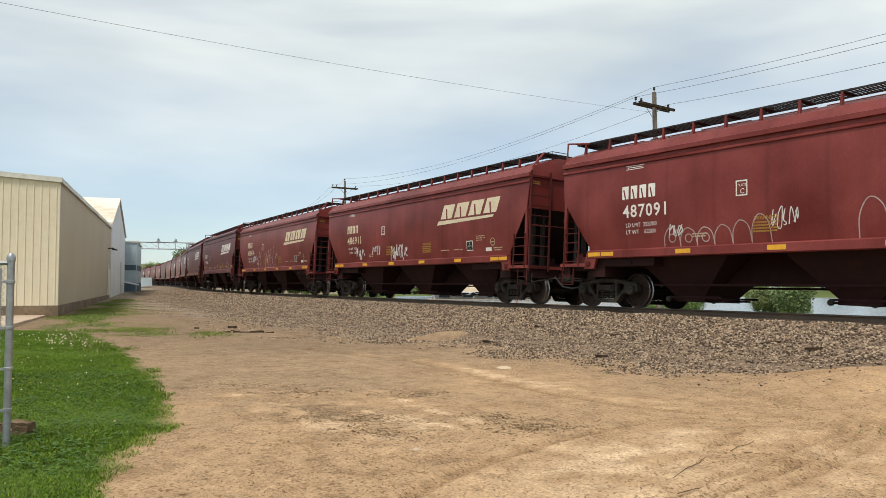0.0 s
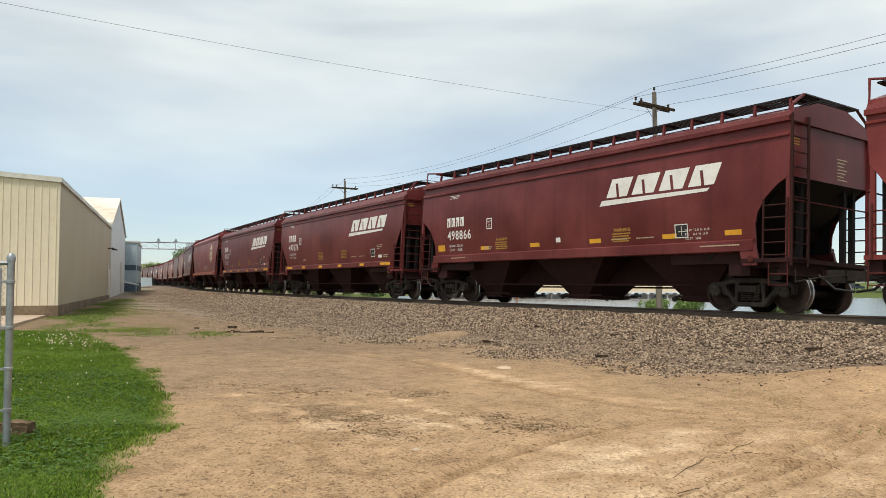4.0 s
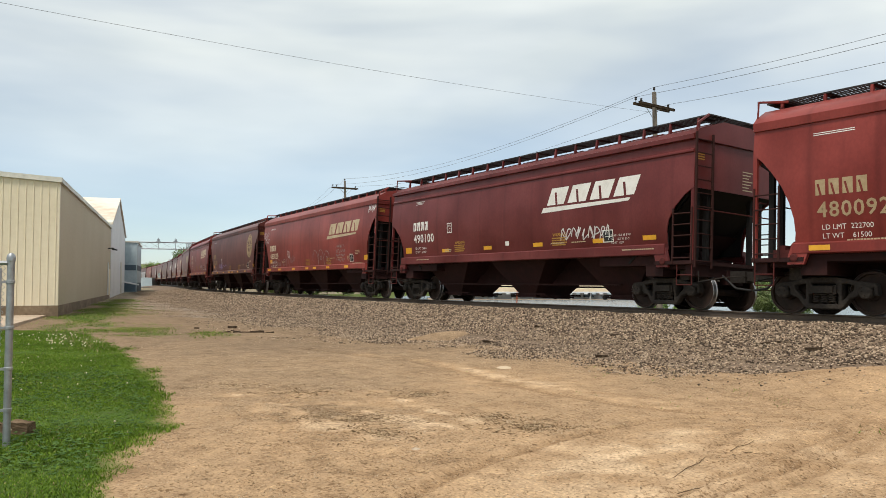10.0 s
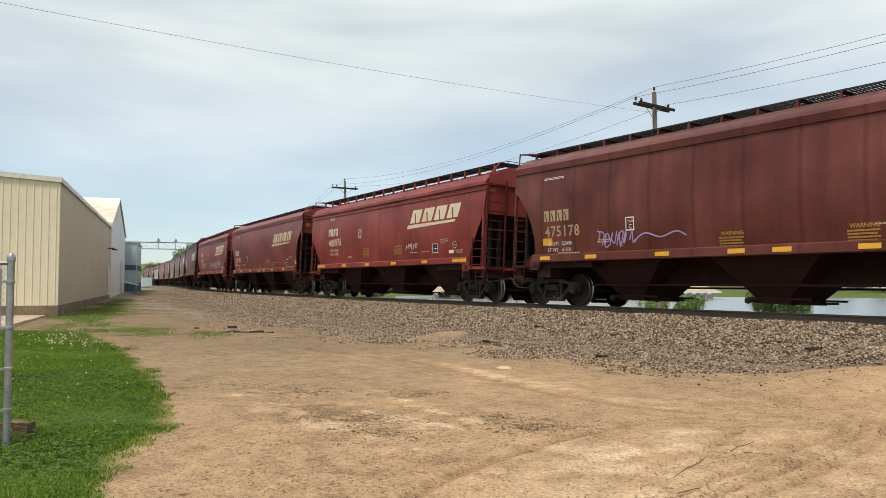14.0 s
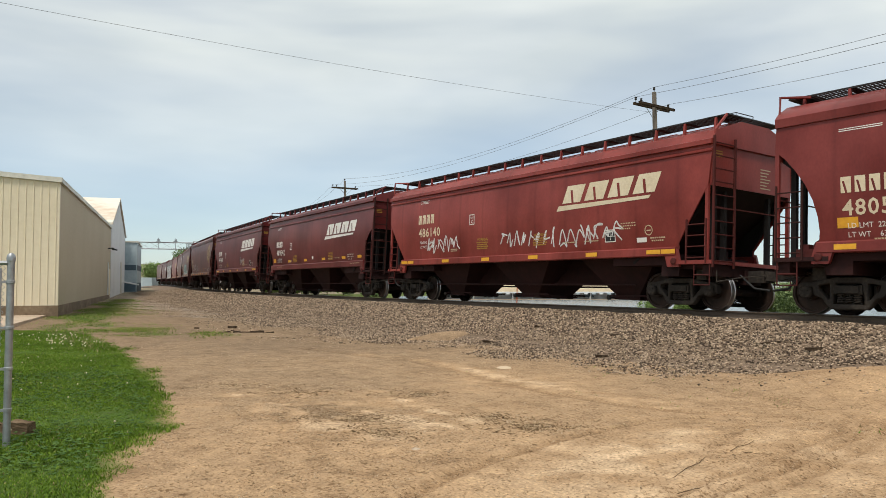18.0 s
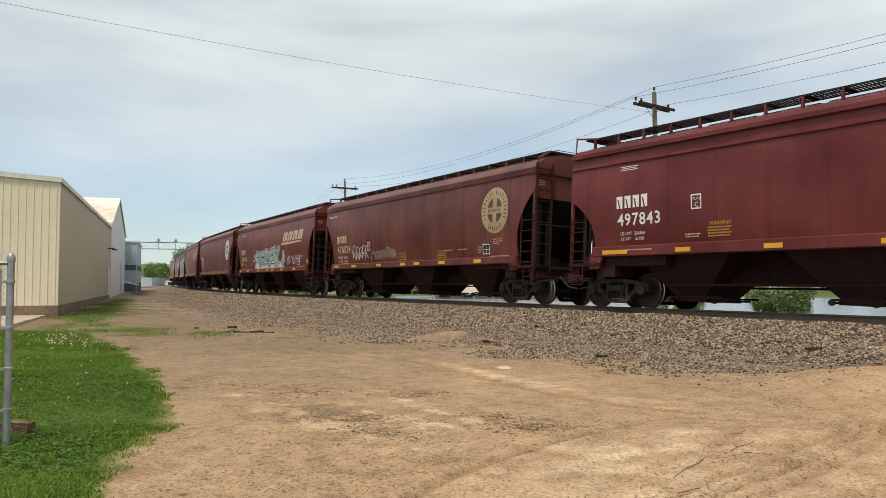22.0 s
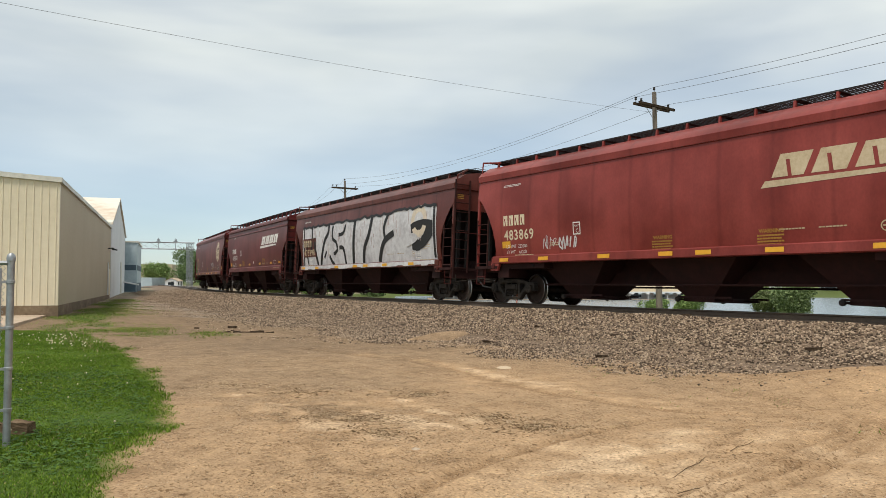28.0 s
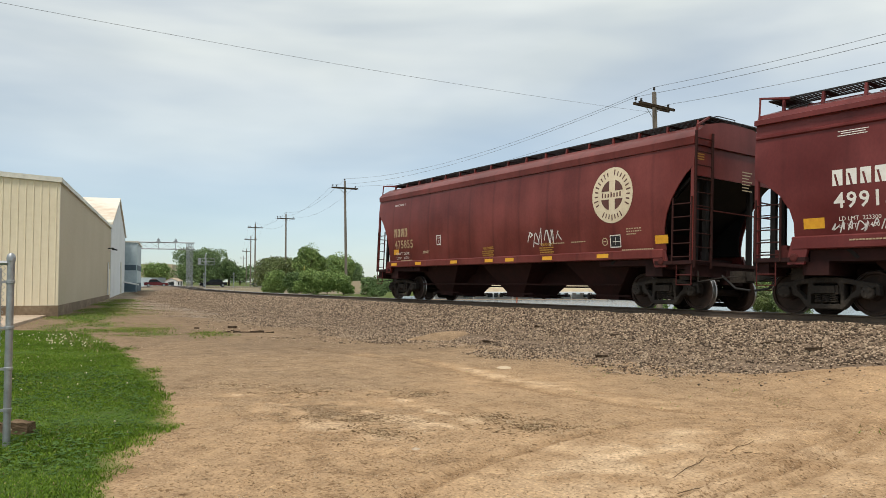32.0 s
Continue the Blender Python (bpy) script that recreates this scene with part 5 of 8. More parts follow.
def build_lawn():
    rng = np.random.default_rng(5)
    rr = random.Random(5)
    co, faces, mats = [], [], []
    n = 0
    tries = 560000
    X = -4.0 - 30.0 * rng.beta(1.0, 2.2, tries)
    Y = rng.uniform(-3.0, 4.2, tries)
    for x, y in zip(X, Y):
        if y < -0.22 * -x - 1.0 + 1.0 and y < -x * 0.02 - 1.2:
            continue
        g = grass_amount(x, y)
        if g < rr.uniform(0.12, 0.80):
            continue
        z = float(ground_z(x, y)) - 0.01
        far = min(1.0, (-x - 4) / 22)
        h = rr.uniform(0.015, 0.036) * (0.95 + 0.3 * wobble(x, y, 0.9, 2.0)) * (1 + 0.3 * far)
        w = (0.0032 + 0.007 * far) * rr.uniform(0.8, 1.5)
        a = rr.uniform(0, math.tau)
        ux, uy = math.cos(a) * w, math.sin(a) * w
        bx, by = rr.gauss(0, 0.45) * h, rr.gauss(0, 0.45) * h
        co += [(x - ux, y - uy, z), (x + ux, y + uy, z), (x + ux * 0.7 + bx * 0.4, y + uy * 0.7 + by * 0.4, z + h * 0.6), (x - ux * 0.7 + bx * 0.4, y - uy * 0.7 + by * 0.4, z + h * 0.6), (x + bx, y + by, z + h)]
        faces += [(n, n + 1, n + 2, n + 3), (n + 3, n + 2, n + 4)]
        k = 1 if rr.random() < 0.04 else 0
        mats += [k, k]
        n += 5
    # coarse thin tufts out by the wall and on the dirt
    for _ in range(60000):
        x, y = -19 - 45 * rr.random(), rr.uniform(2.5, 11.5)
        g = grass_amount(x, y)
        if g < rr.uniform(0.15, 0.9):
            continue
        z = float(ground_z(x, y))
        h, w, a = rr.uniform(0.03, 0.09), rr.uniform(0.008, 0.02), rr.uniform(0, math.tau)
        ux, uy = math.cos(a) * w, math.sin(a) * w
        bx, by = rr.gauss(0, 0.5) * h, rr.gauss(0, 0.5) * h
        co += [(x - ux, y - uy, z), (x + ux, y + uy, z), (x + bx, y + by, z + h)]
        faces += [(n, n + 1, n + 2)]
        mats += [1 if rr.random() < 0.32 else 0]
        n += 3
    # thin weeds on the bare dirt below the ballast
    for _ in range(2600):
        x, y = -3.5 - 8.0 * rr.random(), rr.uniform(7.6, 11.2)
        if fractal(x, y, 0.9, 33.0) < rr.uniform(0.15, 0.8):
            continue
        z = float(ground_z(x, y)) + 0.035 * fractal(x, y, 0.5, 1.0)
        h, w, a = rr.uniform(0.012, 0.04), rr.uniform(0.004, 0.009), rr.uniform(0, math.tau)
        ux, uy = math.cos(a) * w, math.sin(a) * w
        bx, by = rr.gauss(0, 0.7) * h, rr.gauss(0, 0.7) * h
        co += [(x - ux, y - uy, z), (x + ux, y + uy, z), (x + bx, y + by, z + h)]
        faces += [(n, n + 1, n + 2)]
        mats += [1 if rr.random() < 0.6 else 0]
        n += 3
    # low green haze of young grass in streaks across the dirt by the wall
    for cx, cy, along, across, count in ((-27.0, 5.07, 3.0, 1.1, 5200), (-24.0, 6.65, 2.0, 0.6, 2300), (-32.7, 4.26, 2.3, 0.7, 1800), (-19.6, 3.5, 0.6, 0.25, 380),
                                         (-14.5, 3.02, 0.45, 0.15, 160), (-42.6, 7.5, 5.5, 1.6, 5000), (-37.5, 3.75, 2.2, 0.6, 1500)):
        c0 = math.atan2(cy, cx)
        for _ in range(count):
            p, q = rr.gauss(0, 0.5) * along, rr.gauss(0, 0.5) * across
            x, y = cx + p * math.cos(c0) - q * math.sin(c0), cy + p * math.sin(c0) + q * math.cos(c0)
            if fractal(x, y, 0.5, 52.0) < rr.uniform(-0.4, 0.35):
                continue
            z = float(ground_z(x, y)) + 0.03 * fractal(x, y, 0.5, 1.0)
            h, w, a = rr.uniform(0.015, 0.05), rr.uniform(0.008, 0.016), rr.uniform(0, math.tau)
            ux, uy = math.cos(a) * w, math.sin(a) * w
            bx, by = rr.gauss(0, 0.8) * h, rr.gauss(0, 0.8) * h
            co += [(x - ux, y - uy, z), (x + ux, y + uy, z), (x + bx, y + by, z + h)]
            faces += [(n, n + 1, n + 2)]
            mats += [1 if rr.random() < 0.3 else 0]
            n += 3
    me = bpy.data.meshes.new("lawn_grass")
    me.from_pydata(co, [], faces)
    me.materials.append(M_GRASS)
    me.materials.append(M_DRY)
    me.polygons.foreach_set("material_index", np.array(mats, dtype=np.int32))
    tagged(new("lawn_grass", me), "short bright green grass blades of the lawn", "grass", kind="stuff")
    # broad weeds and white clover heads
    bm = bmesh.new()
    for _ in range(6000):
        x, y = -7.0 - 8.5 * rr.random(), rr.uniform(-1.6, 2.6)
        if grass_amount(x, y) < 0.8 or fractal(x, y, 0.55, 21.0) < rr.uniform(-0.5, 0.4):
            continue
        z = float(ground_z(x, y)) + 0.04
        for k in range(5):
            a = k * 1.256 + rr.random()
            l = rr.uniform(0.015, 0.04)
            d = Vector((math.cos(a), math.sin(a), 0.35))
            sdv = Vector((-math.sin(a), math.cos(a), 0)) * l * 0.45
            c = Vector((x, y, z))
            bm.faces.new([bm.verts.new(q) for q in (c, c + d * l * 0.5 + sdv, c + d * l, c + d * l * 0.5 - sdv)])
    tagged(part("broad_weeds", bm, M_WEED), "small broad-leaved weeds in the lawn", "weeds", kind="stuff")
    bm = bmesh.new()
    for _ in range(110):
        if rr.random() < 0.6:
            x, y = rr.gauss(-22.6, 1.6), rr.gauss(2.3, 0.35)
        else:
            x, y = -6 - 12 * rr.random(), rr.uniform(-1, 2.6)
        if grass_amount(x, y) < 0.5:
            continue
        c = Vector((x, y, float(ground_z(x, y)) + rr.uniform(0.06, 0.12)))
        r = 0.013 if x > -18 else 0.020
        vs = [bm.verts.new(c + Vector(q) * r) for q in ((1, 0, 0), (0, 1, 0), (-1, 0, 0), (0, -1, 0), (0, 0, 1), (0, 0, -1))]
        for t in ((0, 1, 4), (1, 2, 4), (2, 3, 4), (3, 0, 4), (1, 0, 5), (2, 1, 5), (3, 2, 5), (0, 3, 5)):
            bm.faces.new([vs[i] for i in t])
    tagged(part("clover_heads", bm, M_CREAM), "white clover heads in the lawn", "clover", kind="stuff")


build_lawn()


def build_litter():
    rr = random.Random(8)
    peb, chips, dark = [], [], []
    for _ in range(95000):
        k = 4.2 + 24 * rr.random() ** 1.5
        a = radians(YAW) + radians(rr.uniform(-31, 31))
        x, y = -math.sin(a) * k, math.cos(a) * k
        if (y < 4 and grass_amount(x, y) > 0.5) or y > 15.9 - 4.5 + 0.0015 * x * x:
            continue
        z = float(ground_z(x, y)) + 0.035 * fractal(x, y, 0.5, 1.0)
        dens = fractal(x, y, 0.45, 12.0)
        u = rr.random()
        if u < 0.55 + 0.5 * dens:
            peb.append((x, y, z + 0.003, rr.uniform(0.004, 0.010) * (1 + k * 0.03) * (2.0 if rr.random() < 0.03 else 1)))
        elif u > (0.90 if x + 0.3 * y < -5.0 else 0.97) - 0.6 * fractal(x, y, 0.8, 30.0):
            dark.append((x, y, z + 0.003, rr.uniform(0.004, 0.010) * (1 + k * 0.02)))
    # pale grit worked into the trodden middle of the lot
    for _ in range(30000):
        r, a = abs(rr.gauss(0, 0.55)), rr.uniform(0, math.tau)
        x, y = -8.6 + 4.2 * r * math.cos(a), 3.9 + 2.0 * r * math.sin(a)
        if x > -4.4 or y < 1.5 or grass_amount(x, y) > 0.4 or fractal(x, y, 0.6, 41.0) < rr.uniform(-0.5, 0.3):
            continue
        peb.append((x, y, float(ground_z(x, y)) + 0.035 * fractal(x, y, 0.5, 1.0) + 0.003, rr.uniform(0.004, 0.010)))
    for cx, cy, rx, ry, n in ((-6.75, 5.45, 0.9, 0.75, 1100), (-7.45, 5.35, 0.6, 0.45, 380), (-8.2, 4.0, 1.3, 0.8, 800), (-7.2, 3.8, 0.9, 0.6, 450), (-9.55, 5.6, 0.7, 0.6, 420), (-10.6, 4.2, 1.6, 0.9, 450), (-12.0, 3.6, 1.5, 0.6, 250)):
        for _ in range(n):
            r, a = abs(rr.gauss(0, 0.5)), rr.uniform(0, math.tau)
            u, v = rx * r * math.cos(a), ry * r * math.sin(a)
            x, y = cx + u * 0.85 - v * 0.5, cy + u * 0.5 + v * 0.85
            z = float(ground_z(x, y)) + 0.035 * fractal(x, y, 0.5, 1.0)
            (chips if rr.random() < 0.85 else peb).append((x, y, z + 0.005, rr.uniform(0.010, 0.026)))
    scatter("dirt_pebbles", peb, M_PEBBLE, "small pale pebbles strewn over the dirt", "pebbles", "chip", seed=3)
    scatter("dirt_crumbs", dark, M_BARK, "small dark crumbs and twigs over the dirt", "crumbs", "chip", seed=4)
    scatter("bark_patches", chips, M_BARK, "patches of dark bark and wood chips", "wood chips", "chip", seed=5)
    # lone pieces that stand out
    def lump(name, x, y, s, mat, label, cat, flat=0.6, long=1.0, seed=0):
        r2 = random.Random(seed)
        bm = bmesh.new()
        bmesh.ops.create_icosphere(bm, subdivisions=2, radius=1.0)
        for v in bm.verts:
            v.co *= 1 + 0.22 * noise.noise(v.co * 1.3 + Vector((seed, 0, 0)))
            v.co = Vector((v.co.x * s * long, v.co.y * s, max(-0.3, v.co.z) * s * flat))
        ob = tagged(part(name, bm, mat), label, cat)
        ob.matrix_basis = pose(x, y, max(float(ground_z(x, y)), 0) + s * flat * 0.2, 0, 0, r2.uniform(0, 360))
    lump("grey_stone", -6.36, 3.72, 0.045, M_CONC, "fist-sized grey stone on the dirt", "stone", 0.6, 1.0, 1)
    lump("pale_slab", -11.5, 8.61, 0.13, M_PEBBLE, "pale flat stone on the dirt edge", "stone", 0.25, 1.4, 2)
    def splinter(name, x, y, z, sz, ln, label, group, k):
        """A torn length of timber."""
        r2 = random.Random(k)
        bm = bmesh.new()
        box(bm, -sz * ln, sz * ln, -sz, sz, -sz * 0.5, sz * 0.5)
        bmesh.ops.subdivide_edges(bm, edges=list(bm.edges), cuts=4, use_grid_fill=True)
        for v in bm.verts:
            v.co += noise.noise_vector(Vector((v.co.x * 6, v.co.y * 14, v.co.z * 14)) + Vector((k * 3, 0, 0))) * sz * 0.6
        ob = tagged(part(name, bm, M_DEADWOOD), label, "timber", group)
        ob.matrix_basis = pose(x, y, z + sz * 0.4, r2.uniform(-12, 12), r2.uniform(-8, 8), r2.uniform(25, 75))
    for k, (x, y, sz, ln) in enumerate(((-26.4, 8.1, 0.07, 1.8), (-24.1, 7.15, 0.045, 4.2), (-23.8, 7.6, 0.05, 5.0), (-23.5, 8.0, 0.045, 5.0), (-23.2, 8.3, 0.04, 3.4), (-24.4, 7.6, 0.04, 4.0), (-23.9, 8.2, 0.05, 3.0), (-26.8, 7.0, 0.045, 1.8))):
        splinter("rotten_timber", x, y, float(ground_z(x, y)), sz, ln, "dark rotten timber scrap on gravel", "timber scraps by the gravel", 3 + k)
    for k, (s, lt, sz, ln) in enumerate(((-13.0, -3.53, 0.045, 1.8), (-12.5, -1.66, 0.05, 2.6), (-9.25, -3.29, 0.05, 3.4), (-8.25, -3.5, 0.055, 3.4), (-12.0, -5.0, 0.04, 3.0), (-16.0, -4.9, 0.05, 2.6), (-16.0, -3.3, 0.035, 1.8), (-11.0, -3.42, 0.035, 2.0))):
        x, y, _ = on_line(s, lt)
        splinter("tie_scrap", x, y, ballast_z(s, lt) + 0.02, sz, ln, "dark splintered scrap of tie wood on ballast", "wood scraps on the ballast", 30 + k)
    for x, y, l, turn in ((-4.77, 6.44, 0.305, 105), (-4.53, 6.24, 0.072, 48), (-4.53, 5.99, 0.102, -44), (-4.47, 5.34, 0.422, 112), (-3.97, 4.88, 0.283, 88)):
        bm = bmesh.new()
        tube(bm, [(-l, 0, 0), (-l * 0.3, 0.012, 0.006), (l * 0.4, -0.006, 0.0), (l, 0.01, 0.004)], 0.0045, 5, r1=0.002)
        ob = tagged(part("twig", bm, M_OFFCUT), "thin dry twig lying on the dirt", "twig", "twigs on the dirt")
        ob.matrix_basis = pose(x, y, float(ground_z(x, y)) + 0.035 * fractal(x, y, 0.5, 1.0) + 0.006, 0, 0, turn)


build_litter()


# ---- the train: covered hopper cars ----
# number, kind of car, middle of the car along the line at 16 s, paint, emblem, lettering, tag
TRAIN = [
    ("487091", "sloped", 166.03, "brick", "bar", "white", "outline"),
    ("486911", "sloped", 148.72, "brick", "bar", "cream", "scrawl"),
    ("488454", "sloped", 131.29, "brick", "bar", "cream", "outline"),
    ("498866", "notched", 114.28, "deep", "bar", "white", ""),
    ("497676", "slopedshort", 97.60, "deep", "bar", "white", "small"),
    ("497513", "slopedshort", 80.90, "deep", "bar", "white", ""),
    ("480092", "round", 63.53, "red", "disc", "cream", "scrawl"),
    ("490100", "notched", 46.23, "deep", "bar", "white", "scrawl"),
    ("483829", "round", 28.97, "red", "bar", "cream", "ghost"),
    ("475178", "round", 11.01, "brown", "disc", "cream", "violet"),
    ("485976", "sloped", -6.62, "red", "bar", "cream", "small"),
    ("480545", "round", -24.23, "brick", "bar", "cream", "small"),
    ("486140", "sloped", -41.90, "red", "bar", "cream", "longscrawl"),
    ("489542", "notched", -58.98, "deep", "bar", "white", ""),
    ("497843", "notched", -75.75, "deep", "bar", "white", "scrawl"),
    ("478524", "round", -93.10, "brown", "disc", "cream", "outline"),
    ("480465", "round", -111.08, "maroon", "bar", "cream", "teal"),
    ("472188", "round", -129.02, "maroon", "disc", "white", "small"),
    ("483869", "round", -146.98, "red", "bar", "cream", "scrawl"),
    ("473398", "round", -164.83, "brown", "", "cream", "silver"),
    ("499153", "notched", -182.15, "deep", "bar", "white", "small"),
    ("475855", "round", -199.50, "maroon", "disc", "cream", "scrawl"),
]
SPEED, GAIN = 11.066, 0.01495
KINDS = {"sloped": 15.85, "slopedshort": 15.35, "notched": 15.15, "round": 16.4}
WHEEL_R = 0.457
SILLS = {"sloped": (1.29, 1.49), "slopedshort": (1.29, 1.49), "notched": (1.33, 1.58), "round": (1.24, 1.45)}


def train_run(t):
    return SPEED * (t - 16.0) + 0.5 * GAIN * (t - 16.0) ** 2


def side_y(kind, z):
    """Half the car's width at a height above the rails: the side sheets bulge."""
    u = max(0.0, min(1.0, (z - 1.45) / 2.65))
    if kind == "round":
        return 1.40 + 0.21 * math.sin(math.pi * (0.10 + 0.66 * u))
    return 1.40 + 0.205 * math.sin(math.pi * (0.10 + 0.66 * u))


def end_cut(kind, half):
    """The side sheet's end, from eave to sill, as (x, z)."""
    if kind == "round":
        return [(half, 4.19), (half, 3.48), (half - 0.22, 3.30), (half - 0.46, 3.02), (half - 0.68, 2.70), (half - 0.84, 2.35), (half - 0.93, 2.0), (half - 0.95, 1.70), (half - 0.92, 1.47)]
    if kind == "notched":
        return [(half, 4.20), (half, 2.94), (half - 0.28, 2.78), (half - 0.58, 2.52), (half - 0.80, 2.20), (half - 0.88, 1.92), (half - 0.88, 1.47)]
    return [(half, 4.02), (half - 0.10, 2.95), (half - 1.05, 1.60), (half - 1.05, 1.47)]


def side_sheet(kind, half, sign):
    """One side sheet with thickness: strips between heights, so that it can bulge."""
    cut = end_cut(kind, half)
    zs = sorted({round(p[1], 3) for p in cut} | {3.9, 3.65, 3.4, 3.15, 2.9, 2.65, 2.4, 2.15, 1.9, 1.68})
    xs_at = lambda z: np.interp(-z, [-p[1] for p in cut], [p[0] for p in cut])
    bm = bmesh.new()
    out, inn = [], []
    for z in zs:
        y = side_y(kind, z)
        x = float(xs_at(z))
        out.append([bm.verts.new((u * x, sign * y, z)) for u in (-1, -0.33, 0.33, 1)])
        inn.append([bm.verts.new((u * x, sign * (y - 0.03), z)) for u in (-1, -0.33, 0.33, 1)])
    for g in (out, inn):
        for a, b in zip(g, g[1:]):
            for k in range(3):
                bm.faces.new((a[k], a[k + 1], b[k + 1], b[k]))
    for i in range(len(zs) - 1):
        for k in (0, 3):
            bm.faces.new((out[i][k], out[i + 1][k], inn[i + 1][k], inn[i][k]))
    for k in range(3):
        bm.faces.new((out[0][k], out[0][k + 1], inn[0][k + 1], inn[0][k]))
        bm.faces.new((out[-1][k], out[-1][k + 1], inn[-1][k + 1], inn[-1][k]))
    return bm


def roof_shape(kind, half):
    """Sloping roof sheets from the eaves to the flat middle."""
    if kind == "round":
        prof = [(-1.60, 4.00), (-1.62, 4.18), (-1.50, 4.32), (-1.15, 4.54), (-0.6, 4.66), (0, 4.69), (0.6, 4.66), (1.15, 4.54), (1.50, 4.32), (1.62, 4.18), (1.60, 4.00)]
    elif kind.startswith("sloped"):
        prof = [(-1.64, 3.93), (-1.64, 4.04), (-1.56, 4.07), (-1.43, 4.28), (-0.55, 4.60), (0.55, 4.60), (1.43, 4.28), (1.56, 4.07), (1.64, 4.04), (1.64, 3.93)]
    else:
        prof = [(-1.64, 4.05), (-1.64, 4.16), (-1.52, 4.20), (-1.46, 4.30), (-0.55, 4.60), (0.55, 4.60), (1.46, 4.30), (1.52, 4.20), (1.64, 4.16), (1.64, 4.05)]
    bm = bmesh.new()
    prism(bm, prof, -half, half, "x")
    return bm


def bay_shape(cx, half_top, z_top):
    """A discharge hopper: four sheets closing down to the gate."""
    bm = bmesh.new()
    rings = []
    for hx, hy, z in ((half_top, 1.47, z_top), (0.42, 0.70, 0.31), (0.42, 0.70, 0.24)):
        rings.append([bm.verts.new((cx + sx * hx, sy * hy, z)) for sx, sy in ((-1, -1), (1, -1), (1, 1), (-1, 1))])
    for a, b in zip(rings, rings[1:]):
        for i in range(4):
            bm.faces.new((a[i], a[(i + 1) % 4], b[(i + 1) % 4], b[i]))
    bm.faces.new(rings[-1])
    bm.faces.new(rings[0][::-1])
    return bm


def ladder(bm, p0, across, height, rungs, r=0.016, stile=0.026):
    p0, across = Vector(p0), Vector(across)
    up = Vector((0, 0, height))
    for q in (p0, p0 + across):
        tube(bm, [q, q + up], stile, 4)
    for i in range(rungs):
        z = Vector((0, 0, height * (i + 0.5) / rungs))
        tube(bm, [p0 + z, p0 + across + z], r, 5)


def wheelset_mesh():
    bm = bmesh.new()
    prof = [(0.085, 0.69), (0.14, 0.70), (0.15, 0.74), (0.365, 0.735), (0.385, 0.705), (0.486, 0.700), (0.488, 0.728), (0.464, 0.742), (0.457, 0.835), (0.448, 0.842), (0.392, 0.842), (0.382, 0.80), (0.17, 0.80), (0.15, 0.855), (0.085, 0.858)]
    mi = [0, 0, 0, 0, 0, 0, 1, 1, 1, 0, 0, 0, 0, 0]
    lathe(bm, prof, 36, "y", mi=mi)
    lathe(bm, [(r, -a) for r, a in prof], 36, "y", mi=mi)
    lathe(bm, [(0.085, -1.12), (0.085, 1.12)], 16, "y")
    return bm


def plate(outer, holes, y0, y1, soft=0.018):
    """A flat casting of (x, z) outline with windows through it, its rims softened."""
    bm = bmesh.new()
    edges = []
    for loop in [outer] + list(holes):
        vs = [bm.verts.new((x, y0, z)) for x, z in loop]
        edges += [bm.edges.new((vs[i], vs[(i + 1) % len(vs)])) for i in range(len(vs))]
    bmesh.ops.triangle_fill(bm, use_beauty=True, use_dissolve=True, edges=edges)
    got = bmesh.ops.extrude_face_region(bm, geom=list(bm.faces))
    bmesh.ops.translate(bm, vec=(0, y1 - y0, 0), verts=[g for g in got["geom"] if isinstance(g, bmesh.types.BMVert)])
    bmesh.ops.recalc_face_normals(bm, faces=bm.faces)
    rim = [e for e in bm.edges if len(e.link_faces) == 2 and e.calc_face_angle() > 1.2 and abs(e.verts[0].co.y - e.verts[1].co.y) < 1e-5]
    bmesh.ops.bevel(bm, geom=rim, offset=soft, segments=1, affect="EDGES")
    return bm


def side_frame_mesh(sign):
    """Cast side frame of a freight truck: arched top, two windows, spring opening, hanging jaws."""
    def both(half):
        return half + [(-x, z) for x, z in reversed(half)]
    outer = both([(0.26, 0.775), (0.50, 0.735), (0.80, 0.675), (1.04, 0.655), (1.10, 0.60), (1.11, 0.40), (1.03, 0.40), (1.02, 0.555),
                  (0.76, 0.555), (0.74, 0.40), (0.66, 0.36), (0.56, 0.33), (0.44, 0.17), (0.36, 0.105)])
    window = [(0.385, 0.635), (0.50, 0.635), (0.635, 0.595), (0.62, 0.50), (0.54, 0.44), (0.43, 0.31), (0.395, 0.31)]
    spring = both([(0.25, 0.645), (0.285, 0.58), (0.285, 0.46), (0.315, 0.40), (0.315, 0.215)])
    return plate(outer, [window, [(-x, z) for x, z in window[::-1]], spring], sign * 0.90, sign * 1.08)


def spring_mesh(dx, sign):
    """One coil spring as a wound bar."""
    bm = bmesh.new()
    tube(bm, [(dx + 0.066 * math.cos(k * 0.785), sign * 1.02 + 0.066 * math.sin(k * 0.785), 0.23 + k * 0.0058) for k in range(36)], 0.017, 5)
    return bm


